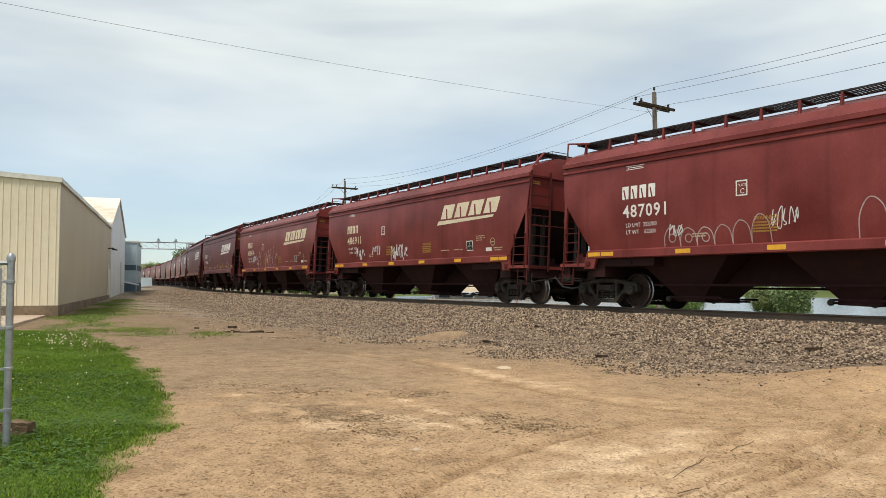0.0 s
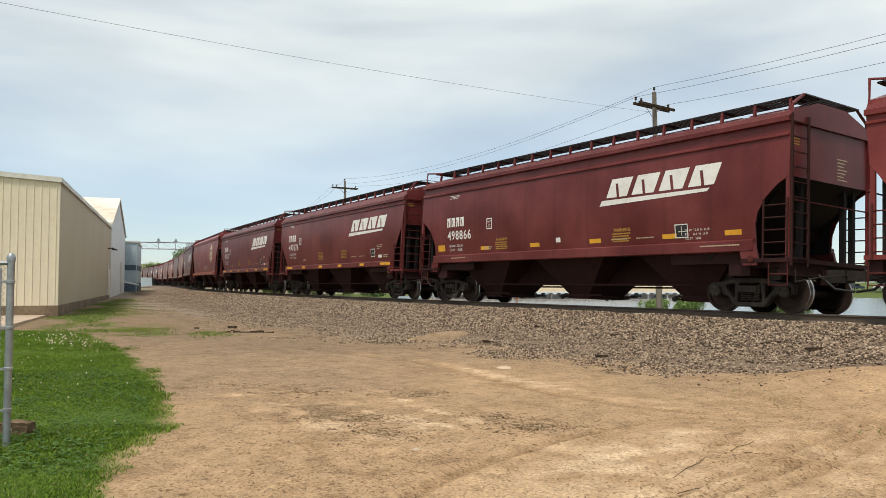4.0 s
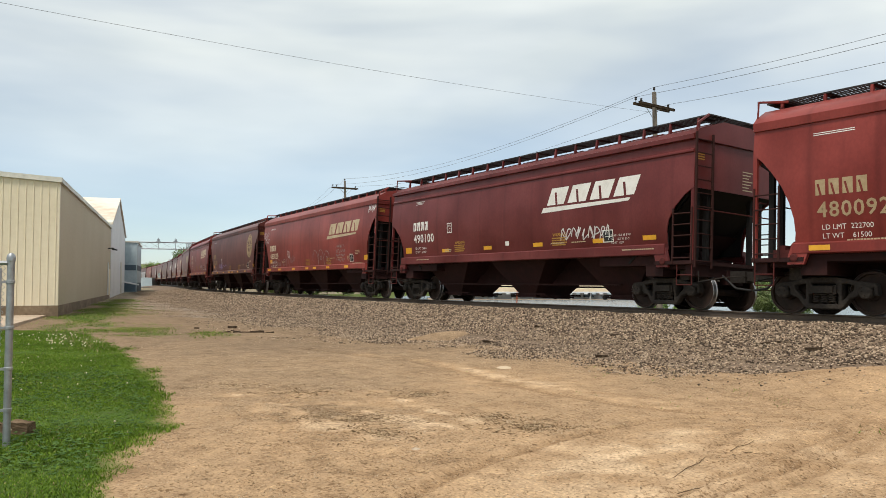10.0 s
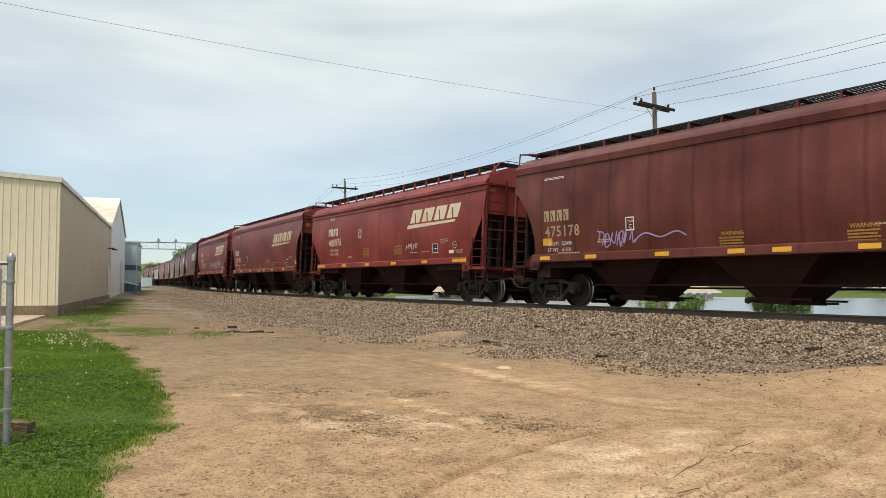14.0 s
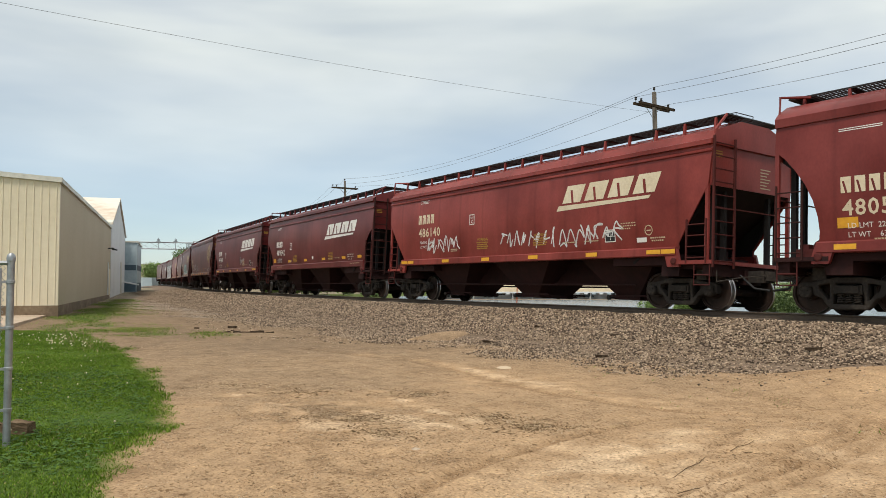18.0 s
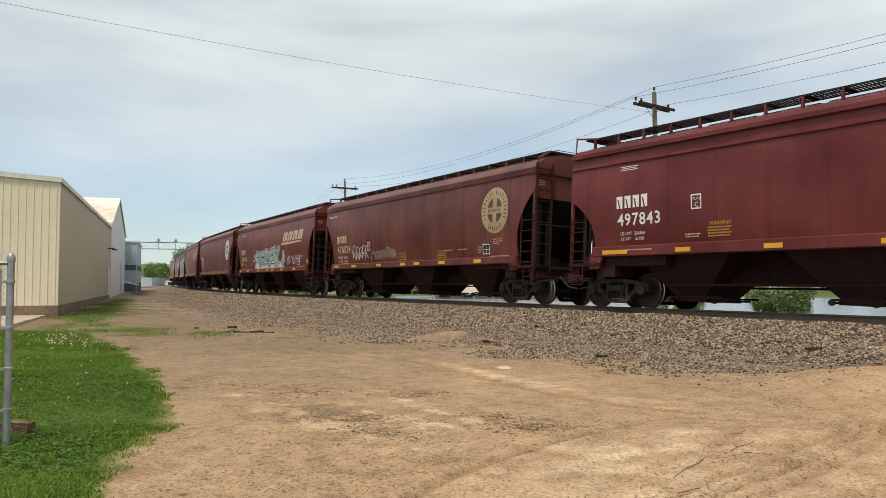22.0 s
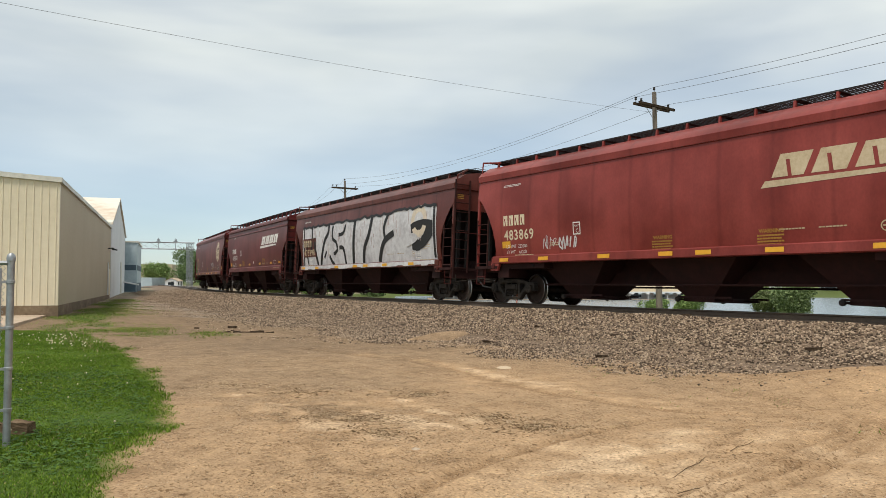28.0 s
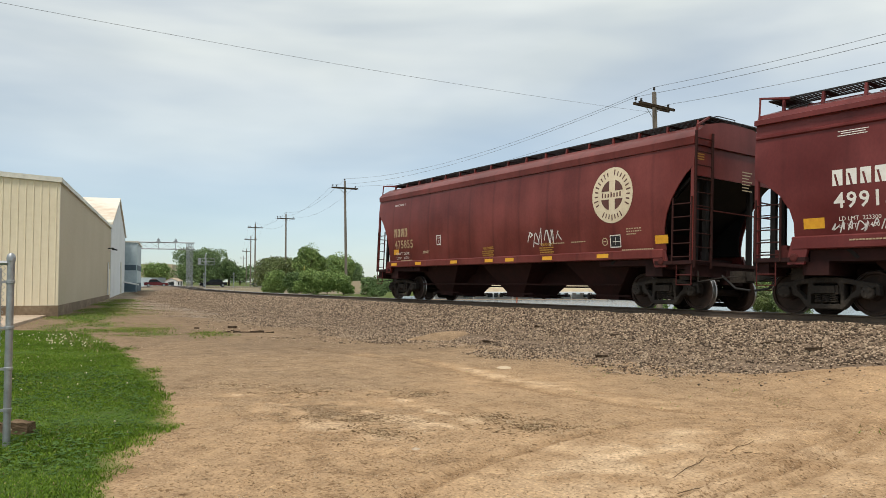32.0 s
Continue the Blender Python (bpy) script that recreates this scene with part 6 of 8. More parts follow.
def build_truck(parent, x):
    truck = part("truck", bolster_mesh(), M_TRUCK, parent, "dusty cast-steel truck under the car")
    truck.location = (x, 0, 0)
    for sg in (-1, 1):
        part("side_frame", side_frame_mesh(sg), M_TRUCK, truck)
        for dx in (-0.17, 0.0, 0.17):
            part("spring", spring_mesh(dx, sg), M_TRUCK, truck)
        for dx in (-0.889, 0.889):
            bm = bmesh.new()
            lathe(bm, [(0.06, sg * 0.98), (0.135, sg * 0.99), (0.135, sg * 1.13), (0.115, sg * 1.155), (0.05, sg * 1.16)], 16, "y", (dx, 0, WHEEL_R))
            bearing = part("bearing", bm, M_TRUCK, truck)
            for k in range(3):
                a = k * math.tau / 3 + 0.5
                bm = bmesh.new()
                lathe(bm, [(0.018, sg * 1.155), (0.018, sg * 1.185)], 6, "y", (dx + 0.07 * math.cos(a), 0, WHEEL_R + 0.07 * math.sin(a)))
                part("cap_bolt", bm, M_TRUCK, bearing)
            bm = bmesh.new()
            box(bm, dx - 0.12, dx + 0.12, sg * 0.90, sg * 1.09, 0.56, 0.60)
            part("bearing_adapter", bm, M_TRUCK, truck)
        for dx in (-0.255, 0.255):
            bm = bmesh.new()
            prism(bm, [(dx - 0.03, 0.42), (dx + 0.03, 0.42), (dx + 0.03, 0.60), (dx - 0.03, 0.60)], sg * 0.95, sg * 1.11)
            part("friction_wedge", bm, M_TRUCK, truck)
    for dx in (-0.889, 0.889):
        ws = part("wheelset", wheelset_mesh(), [M_WHEEL, M_TREAD], truck, "rust-brown wheelset with bright worn treads", smooth=True)
        ws.location = (dx, 0, WHEEL_R)
    for m in (1, -1):
        bm = bmesh.new()
        box(bm, m * 0.36 - 0.03, m * 0.36 + 0.03, -0.9, 0.9, 0.30, 0.42)
        part("brake_beam", bm, M_TRUCK, truck)
        for yy in (-0.76, 0.76):
            bm = bmesh.new()
            box(bm, m * 0.42 - 0.03, m * 0.42 + 0.05, yy - 0.06, yy + 0.06, 0.30, 0.60)
            part("brake_shoe", bm, M_TRUCK, truck)
    return truck


def bolster_mesh():
    bm = bmesh.new()
    prism(bm, [(-1.14, 0.44), (-0.6, 0.36), (0.6, 0.36), (1.14, 0.44), (1.14, 0.585), (0.5, 0.72), (-0.5, 0.72), (-1.14, 0.585)], -0.23, 0.23, "x")
    return bm


def build_car_kind(kind):
    """A whole car without markings, its middle over the rails at the origin."""
    half = KINDS[kind] / 2
    tc = KINDS[kind] - 2.65
    paint = PAINTS["maroon"]
    car = thing("hopper_car", "covered grain hopper car", "railway car", "cars of the train")
    painted = []
    for sg in (-1, 1):
        painted.append(part("side_sheet", side_sheet(kind, half, sg), paint, car, smooth=True))
        bm = bmesh.new()
        xe = end_cut(kind, half)[-1][0]
        za, zb = SILLS[kind]
        prism(bm, [(sg * 1.57, za), (sg * 1.60, za + 0.02), (sg * 1.60, zb), (sg * 1.57, zb + 0.03), (sg * 1.46, zb + 0.03), (sg * 1.46, za)][::sg], -xe, xe, "x")
        painted.append(part("side_sill", bm, paint, car))
    painted.append(part("roof", roof_shape(kind, half), paint, car, smooth=(kind == "round")))
    if kind != "round":
        ze = 3.80 if kind == "notched" else 3.74
        for sg in (-1, 1):
            bm = bmesh.new()
            prism(bm, [(sg * 1.58, ze), (sg * 1.615, ze + 0.02), (sg * 1.615, ze + 0.055), (sg * 1.58, ze + 0.09)], -half + 0.02, half - 0.02, "x")
            painted.append(part("eave_lip", bm, paint, car))
    for i in range(9):
        x = -half + 1.2 + i * (2 * half - 2.4) / 8
        bm = bmesh.new()
        box(bm, x - half / 11, x + half / 11, -0.36, 0.36, 4.60, 4.68)
        painted.append(part("roof_hatch", bm, paint, car))
    # ends
    for e in (-1, 1):
        bm = bmesh.new()
        zb = 2.95 if kind != "round" else 3.25
        xi = half - 0.06
        zt = {"round": 4.18, "notched": 4.15}.get(kind, 3.98)
        prism(bm, [(e * xi, zt), (e * xi, zb), (e * (xi - 0.05), zb), (e * (xi - 0.05), zt)], -1.54, 1.54)
        painted.append(part("end_wall", bm, paint, car))
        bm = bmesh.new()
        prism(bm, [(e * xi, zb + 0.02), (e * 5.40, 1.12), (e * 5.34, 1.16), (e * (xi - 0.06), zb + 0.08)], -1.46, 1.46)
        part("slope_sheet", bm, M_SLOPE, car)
        # black plates added behind the cut-away ends of the side sheets, as the recess's shade
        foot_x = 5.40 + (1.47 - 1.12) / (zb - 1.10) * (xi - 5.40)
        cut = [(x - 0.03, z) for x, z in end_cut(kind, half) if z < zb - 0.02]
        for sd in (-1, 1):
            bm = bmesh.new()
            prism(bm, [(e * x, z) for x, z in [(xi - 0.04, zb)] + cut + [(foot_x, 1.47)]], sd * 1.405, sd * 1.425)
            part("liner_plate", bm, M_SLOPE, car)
        if e > 0:
            bm = bmesh.new()
            for r in range(7):
                w = 0.40 - 0.07 * (r % 3)
                vs = [bm.verts.new((xi + 0.004, 0.30 + a * w, 3.55 - r * 0.078 - b * 0.026)) for a, b in ((0, 0), (1, 0), (1, 1), (0, 1))]
                bm.faces.new(vs)
            part("end_stencil", bm, M_FADED, car)
            bm = bmesh.new()
            for r in range(3):
                vs = [bm.verts.new((xi + 0.004, -1.42 + a * 0.26, 3.80 - r * 0.06 - b * 0.03)) for a, b in ((0, 0), (1, 0), (1, 1), (0, 1))]
                bm.faces.new(vs)
            part("end_notice", bm, M_YTEXT, car)
        # platform over the truck, with its posts
        def span(a, b):
            return min(e * a, e * b), max(e * a, e * b)
        own = M_LADDER if kind.startswith("sloped") else M_LADDER_D
        bm = bmesh.new()
        box(bm, *span(half - 1.18, half + 0.02), -1.60, 1.60, 1.08, 1.17)
        o = part("end_platform", bm, paint if kind.startswith("sloped") else M_UNDER, car)
        painted += [o] if kind.startswith("sloped") else []
        cut_x, cut_z = end_cut(kind, half)[-1][0], SILLS[kind][0]
        corner = [p for p in end_cut(kind, half) if p[0] > half - 0.15][-1]
        for sd in (-1, 1):
            bm = bmesh.new()
            y0, y1 = sorted((sd * 1.585, sd * 1.50))
            prism(bm, [(e * (cut_x - 0.34), cut_z), (e * (cut_x + 0.02), cut_z + 0.18), (e * (cut_x + 0.10), 1.17), (e * (cut_x + 0.10), 1.02), (e * (cut_x - 0.26), 1.02)], y0, y1)
            painted.append(part("jack_pad", bm, paint, car))
            bm = bmesh.new()
            lathe(bm, [(0.055, sd * 1.58), (0.085, sd * 1.59), (0.085, sd * 1.62), (0.055, sd * 1.63)], 12, "y", (e * (cut_x - 0.05), 0, 1.16))
            part("towing_eye", bm, M_LADDER, car)
            bm = bmesh.new()
            y0, y1 = sorted((sd * 1.595, sd * 1.525))
            box(bm, *span(corner[0] - 0.09, corner[0]), y0, y1, 1.17, corner[1] + 0.04)
            painted.append(part("corner_post", bm, paint, car))
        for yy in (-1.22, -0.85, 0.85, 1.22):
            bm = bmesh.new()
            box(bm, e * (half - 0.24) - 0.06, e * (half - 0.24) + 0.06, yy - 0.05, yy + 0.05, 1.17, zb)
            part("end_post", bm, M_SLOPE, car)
        bm = bmesh.new()
        tube(bm, [(e * (half - 0.02), -1.55, 2.43), (e * (half - 0.02), 1.55, 2.43)], 0.018, 5)
        part("end_rail", bm, M_LADDER, car)
        for sd in (-1, 1):
            bm = bmesh.new()
            tube(bm, [(e * (half - 0.03), sd * 1.50, zt - 0.1), (e * (half - 0.03), sd * 1.46, zt + 0.30), (e * (half - 0.03), sd * 1.05, 4.72)] if e > 0 else
                 [(e * (half - 0.03), sd * 1.50, zt - 0.1), (e * (half - 0.03), sd * 1.46, 4.70), (e * (half - 0.50), sd * 1.06, 4.70)], 0.036, 5)
            painted.append(part("walk_stanchion", bm, paint, car))
        # ladders: the tall one by the near rail on the leading end, by the far rail behind
        bm = bmesh.new()
        sg = -e
        ladder(bm, (e * (half + 0.03), sg * 1.56, 1.0), (0, -sg * (0.76 if kind.startswith("sloped") else 0.60), 0), zt - 0.86, 10, stile=0.034)
        part("end_ladder", bm, own, car)
        for sd in (-1, 1):
            bm = bmesh.new()
            tall = {"round": 1.62, "notched": 1.36}.get(kind, 1.06)
            ladder(bm, (e * (corner[0] - 0.04), sd * 1.60, 1.10), (-e * 0.58, 0, 0), tall, 5 if tall > 1.2 else 4)
            part("side_ladder", bm, own, car)
            bm = bmesh.new()
            tube(bm, [(e * (half - 0.05), sd * 1.57, 1.08), (e * (half - 0.05), sd * 1.57, 0.58), (e * (half - 0.50), sd * 1.57, 0.58), (e * (half - 0.50), sd * 1.57, 1.08)], 0.017, 5)
            if kind != "slopedshort":
                tube(bm, [(e * (half - 0.05), sd * 1.57, 0.82), (e * (half - 0.50), sd * 1.57, 0.82)], 0.014, 5)
            part("stirrup_step", bm, M_LADDER, car)
        bm = bmesh.new()
        box(bm, min(e * half, e * (half + 0.42)), max(e * half, e * (half + 0.42)), -0.20, 0.20, 0.70, 0.98)
        box(bm, min(e * (half + 0.42), e * (half + 0.80)), max(e * (half + 0.42), e * (half + 0.80)), -0.13, 0.13, 0.74, 0.96)
        part("coupler", bm, M_TRUCK, car)
        bm = bmesh.new()
        tube(bm, [(e * half, -0.5, 0.85), (e * (half + 0.35), -0.45, 0.55), (e * (half + 0.74), -0.4, 0.50)], 0.03, 6)
        part("air_hose", bm, M_TYRE, car)
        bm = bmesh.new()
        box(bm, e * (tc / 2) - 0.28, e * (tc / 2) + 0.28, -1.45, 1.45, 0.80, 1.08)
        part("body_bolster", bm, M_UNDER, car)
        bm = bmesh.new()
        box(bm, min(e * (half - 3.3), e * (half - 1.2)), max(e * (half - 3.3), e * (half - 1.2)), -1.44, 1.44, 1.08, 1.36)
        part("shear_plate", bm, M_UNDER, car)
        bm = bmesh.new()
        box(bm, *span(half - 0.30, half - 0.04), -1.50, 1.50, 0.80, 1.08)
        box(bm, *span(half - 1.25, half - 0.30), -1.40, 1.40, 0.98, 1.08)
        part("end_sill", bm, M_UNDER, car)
        bm = bmesh.new()
        tube(bm, [(e * (half + 0.06), -1.45, 0.92), (e * (half + 0.06), -1.45, 0.66), (e * (half + 0.10), -0.6, 0.80), (e * (half + 0.45), -0.15, 0.86)], 0.016, 5)
        part("uncoupling_lever", bm, M_TRUCK, car)
        bm = bmesh.new()
        tube(bm, [(e * (half - 1.3), -0.62, 0.62), (e * (half - 0.2), -0.62, 0.70), (e * half, -0.60, 0.72)], 0.025, 6)
        box(bm, *span(half - 0.85, half - 0.55), -1.05, -0.72, 0.72, 0.98)
        part("brake_rigging", bm, M_TRUCK, car)
        bm = bmesh.new()
        tube(bm, [(e * half, -0.75, 4.73), (e * half, -0.75, 4.80), (e * half, -0.1, 4.80), (e * half, -0.1, 4.73)], 0.012, 5)
        tube(bm, [(e * half, -0.75, 4.80), (e * (half - 0.45), -0.75, 4.80), (e * (half - 0.45), -0.75, 4.73)], 0.012, 5)
        part("grab_rail", bm, M_GRATE, car)
        build_truck(car, e * tc / 2)
    # brake wheel and cylinder on the trailing platform
    bm = bmesh.new()
    lathe(bm, [(0.26, 0.0), (0.28, 0.015), (0.26, 0.03), (0.24, 0.015)], 20, "x", (-half + 0.10, 0.45, 2.0))
    for k in range(4):
        a = k * math.pi / 4
        tube(bm, [(-half + 0.11, 0.45 - 0.26 * math.cos(a), 2.0 - 0.26 * math.sin(a)), (-half + 0.11, 0.45 + 0.26 * math.cos(a), 2.0 + 0.26 * math.sin(a))], 0.012, 4)
    part("brake_wheel", bm, M_LADDER, car)
    bm = bmesh.new()
    lathe(bm, [(0.16, -0.45), (0.19, -0.40), (0.19, 0.40), (0.16, 0.45)], 14, "y", (-half + 0.80, -0.75, 1.38))
    part("air_reservoir", bm, M_LADDER, car)
    bm = bmesh.new()
    box(bm, -half + 0.35, -half + 0.75, -1.35, -1.0, 1.17, 1.36)
    tube(bm, [(-half + 0.2, -1.2, 1.25), (-half + 0.95, -1.2, 1.25)], 0.05, 8)
    box(bm, -half + 0.45, -half + 0.60, -1.30, -1.1, 1.36, 1.46)
    part("brake_valve", bm, M_LADDER, car)
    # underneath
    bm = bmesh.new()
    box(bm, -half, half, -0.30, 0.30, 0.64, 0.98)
    # upper box added over the sill so the gaps between bays stay dark
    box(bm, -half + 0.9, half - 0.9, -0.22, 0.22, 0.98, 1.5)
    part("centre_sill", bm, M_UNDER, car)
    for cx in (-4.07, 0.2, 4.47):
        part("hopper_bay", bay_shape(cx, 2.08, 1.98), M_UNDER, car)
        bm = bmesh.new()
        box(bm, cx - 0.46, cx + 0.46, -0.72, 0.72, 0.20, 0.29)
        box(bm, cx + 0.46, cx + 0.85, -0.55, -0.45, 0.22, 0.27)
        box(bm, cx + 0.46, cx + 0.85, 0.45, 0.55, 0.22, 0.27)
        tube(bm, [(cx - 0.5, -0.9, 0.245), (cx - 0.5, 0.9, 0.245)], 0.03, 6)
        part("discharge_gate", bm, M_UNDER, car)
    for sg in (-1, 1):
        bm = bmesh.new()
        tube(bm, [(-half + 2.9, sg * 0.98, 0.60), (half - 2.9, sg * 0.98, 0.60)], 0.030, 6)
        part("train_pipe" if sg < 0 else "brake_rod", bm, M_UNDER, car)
    for cx in (-4.07, 0.2, 4.47):
        for sg in (-1, 1):
            bm = bmesh.new()
            lathe(bm, [(0.045, sg * 0.86), (0.07, sg * 0.88), (0.07, sg * 0.95), (0.03, sg * 0.97)], 8, "y", (cx - 0.5, 0, 0.245))
            part("gate_capstan", bm, M_TRUCK, car)
            bm = bmesh.new()
            prism(bm, [(cx - 0.62, 0.33), (cx + 0.95, 0.33), (cx + 0.95, 0.28), (cx - 0.62, 0.28)], sg * 0.70, sg * 0.76)
            part("gate_rail", bm, M_UNDER, car)
    # walkways on the roof: grating between brackets
    part("roof_walk", grating_mesh(half), M_GRATE, car, "dark steel grating walkway")
    nb = 17
    for i in range(nb):
        x = -half + 0.35 + i * (2 * half - 0.7) / (nb - 1)
        for sg in (-1, 1):
            bm = bmesh.new()
            prism(bm, [(sg * 1.00, 4.70), (sg * 1.06, 4.70), (sg * 1.10, 4.38), (sg * 1.02, 4.40)], x - 0.028, x + 0.028, "x")
            painted.append(part("walk_bracket", bm, paint, car))
    for o in painted:
        o["painted"] = 1
    if kind == "notched":
        for o in car.children:
            if o.name.split(".")[0] in ("roof", "roof_hatch", "roof_walk", "walk_bracket", "walk_stanchion"):
                o.location.z = 0.08
    if kind == "round":
        for o in car.children:
            if o.name.split(".")[0] in ("roof_walk", "walk_bracket"):
                o.location.z = 0.02
            elif o.name.split(".")[0] == "roof_hatch":
                o.location.z = 0.09
    return car


def grating_mesh(half):
    bm = bmesh.new()
    for sg in (-1, 1):
        ya, yb = sg * 0.46, sg * 1.06
        y0, y1 = min(ya, yb), max(ya, yb)
        for y in (y0, y1 - 0.03):
            box(bm, -half, half, y, y + 0.03, 4.70, 4.735)
        n = int(2 * half / 0.085)
        for i in range(n):
            x = -half + (i + 0.5) * 2 * half / n
            box(bm, x - 0.020, x + 0.020, y0, y1, 4.708, 4.728)
        box(bm, -half, half, (y0 + y1) / 2 - 0.006, (y0 + y1) / 2 + 0.006, 4.710, 4.730)
        for i in range(17):
            x = -half + 0.35 + i * (2 * half - 0.7) / 16
            box(bm, x - 0.07, x + 0.07, y0 + 0.03, y1 - 0.03, 4.695, 4.711)
    for e in (-1, 1):
        x0, x1 = (half - 0.55, half) if e > 0 else (-half, -half + 0.55)
        for k in range(7):
            x = x0 + (x1 - x0) * k / 6
            box(bm, x - 0.02, x + 0.02, -1.06, 1.06, 4.70, 4.73)
    return bm


# ---- markings: thin sheets of paint that follow the side sheet ----
def decal(name, shapes, mat, car, kind, label=""):
    """shapes: lists of (x, z) corners, or meshes' triangles, laid 6 mm proud of the near side."""
    bm = bmesh.new()
    for poly in shapes:
        vs = [bm.verts.new((x, -(side_y(kind, z) + 0.006), z)) for x, z in poly]
        try:
            bm.faces.new(vs)
        except ValueError:
            pass
    bmesh.ops.remove_doubles(bm, verts=list(bm.verts), dist=0.0008)
    return part(name, bm, mat, car, label)


def words(text, x, z, size, bold=0.0, align="LEFT", shear=0.0, space=1.0):
    """Triangles of a line of text, its left foot at x, z."""
    cu = bpy.data.curves.new("words", "FONT")
    cu.body, cu.size, cu.align_x, cu.offset, cu.shear, cu.resolution_u = text, size, align, bold, shear, 2
    cu.space_character = space
    ob = bpy.data.objects.new("words", cu)
    me = bpy.data.meshes.new_from_object(ob)
    tris = [[(x + me.vertices[i].co.x, z + me.vertices[i].co.y) for i in p.vertices] for p in me.polygons]
    bpy.data.objects.remove(ob)
    bpy.data.meshes.remove(me)
    bpy.data.curves.remove(cu)
    return tris


def rect(x0, x1, z0, z1, lean=0.0):
    return [(x0, z0), (x1, z0), (x1 + lean * (z1 - z0), z1), (x0 + lean * (z1 - z0), z1)]


def ring(cx, cz, r0, r1, n=36, a0=0.0, a1=math.tau):
    out = []
    for i in range(n):
        a, b = a0 + (a1 - a0) * i / n, a0 + (a1 - a0) * (i + 1) / n
        out.append([(cx + r0 * math.cos(a), cz + r0 * math.sin(a)), (cx + r1 * math.cos(a), cz + r1 * math.sin(a)),
                    (cx + r1 * math.cos(b), cz + r1 * math.sin(b)), (cx + r0 * math.cos(b), cz + r0 * math.sin(b))])
    return out


def stroke(pts, w):
    """A brush line of width w through the points."""
    pts = [p for i, p in enumerate(pts) if i == 0 or math.dist(p, pts[i - 1]) > 1e-4]
    side = []
    for i, (x, z) in enumerate(pts):
        (ax, az), (bx, bz) = pts[max(0, i - 1)], pts[min(len(pts) - 1, i + 1)]
        d = math.hypot(bx - ax, bz - az) or 1e-6
        side.append((-(bz - az) / d * w / 2, (bx - ax) / d * w / 2))
    out = []
    for (a, b), (na, nb) in zip(zip(pts, pts[1:]), zip(side, side[1:])):
        out.append([(a[0] + na[0], a[1] + na[1]), (a[0] - na[0], a[1] - na[1]), (b[0] - nb[0], b[1] - nb[1]), (b[0] + nb[0], b[1] + nb[1])])
    return out


def smooth_path(pts, n=5):
    """Catmull-Rom through the points."""
    out = []
    for i in range(len(pts) - 1):
        p = [pts[max(0, i - 1)], pts[i], pts[i + 1], pts[min(len(pts) - 1, i + 2)]]
        for k in range(n):
            t = k / n
            out.append(tuple(0.5 * (2 * p[1][a] + (p[2][a] - p[0][a]) * t + (2 * p[0][a] - 5 * p[1][a] + 4 * p[2][a] - p[3][a]) * t * t
                                    + (3 * p[1][a] - p[0][a] - 3 * p[2][a] + p[3][a]) * t ** 3) for a in (0, 1)))
    return out + [pts[-1]]


def scrawl(rng, x0, x1, z0, z1, letters, w=0.04):
    """A quick unreadable tag: looping strokes side by side."""
    out = []
    for i in range(letters):
        a, b = x0 + (x1 - x0) * i / letters, x0 + (x1 - x0) * (i + 1.15) / letters
        pts = [(rng.uniform(a, b), rng.uniform(z0, z1)) for _ in range(rng.randint(4, 6))]
        pts[0] = (a, rng.uniform(z0, z0 + (z1 - z0) * 0.4))
        pts[1] = (a + (b - a) * 0.4, z1 - rng.uniform(0, 0.25) * (z1 - z0))
        out += stroke(smooth_path(pts), w)
    return out


def angular(rng, x0, x1, z0, z1, n, w):
    """A tag of sharp crossing strokes."""
    out = []
    for i in range(n):
        a, b = x0 + (x1 - x0) * i / n, x0 + (x1 - x0) * (i + 1.1) / n
        zt = z1 - rng.uniform(0, 0.2) * (z1 - z0)
        out += stroke([(a, z0 + 0.45 * (zt - z0)), (a + 0.35 * (b - a), zt), (a + 0.15 * (b - a), z0 + rng.uniform(0, 0.1)), (a + 0.55 * (b - a), z0 + 0.6 * (zt - z0))], w)
        out += stroke([(a + 0.35 * (b - a), zt), (b, zt + 0.03)], w)
        out += stroke([(a + 0.45 * (b - a), z0 + 0.5 * (zt - z0)), (b, z0 + rng.uniform(0, 0.15))], w)
    return out


def tall_curves(rng, x0, x1, z0, z1, n, w):
    """Sparse tall curved lines, hooked at the top."""
    out = []
    for i in range(n):
        a = x0 + (x1 - x0) * (i + 0.2) / n
        d = (x1 - x0) / n
        zt = z1 - rng.uniform(0, 0.45) * (z1 - z0)
        g = rng.choice((-1, 1))
        out += stroke(smooth_path([(a + g * 0.3 * d, z0), (a + g * 0.75 * d, z0 + 0.35 * (zt - z0)), (a + g * 0.2 * d, z0 + 0.7 * (zt - z0)), (a, zt)], 6), w)
        if rng.random() < 0.7:
            zm = z0 + rng.uniform(0.4, 0.7) * (zt - z0)
            out += stroke(smooth_path([(a - 0.25 * d, zm), (a + 0.1 * d, zm + 0.1), (a + 0.4 * d, zm), (a + 0.3 * d, zm - 0.15)], 4), w)
    return out


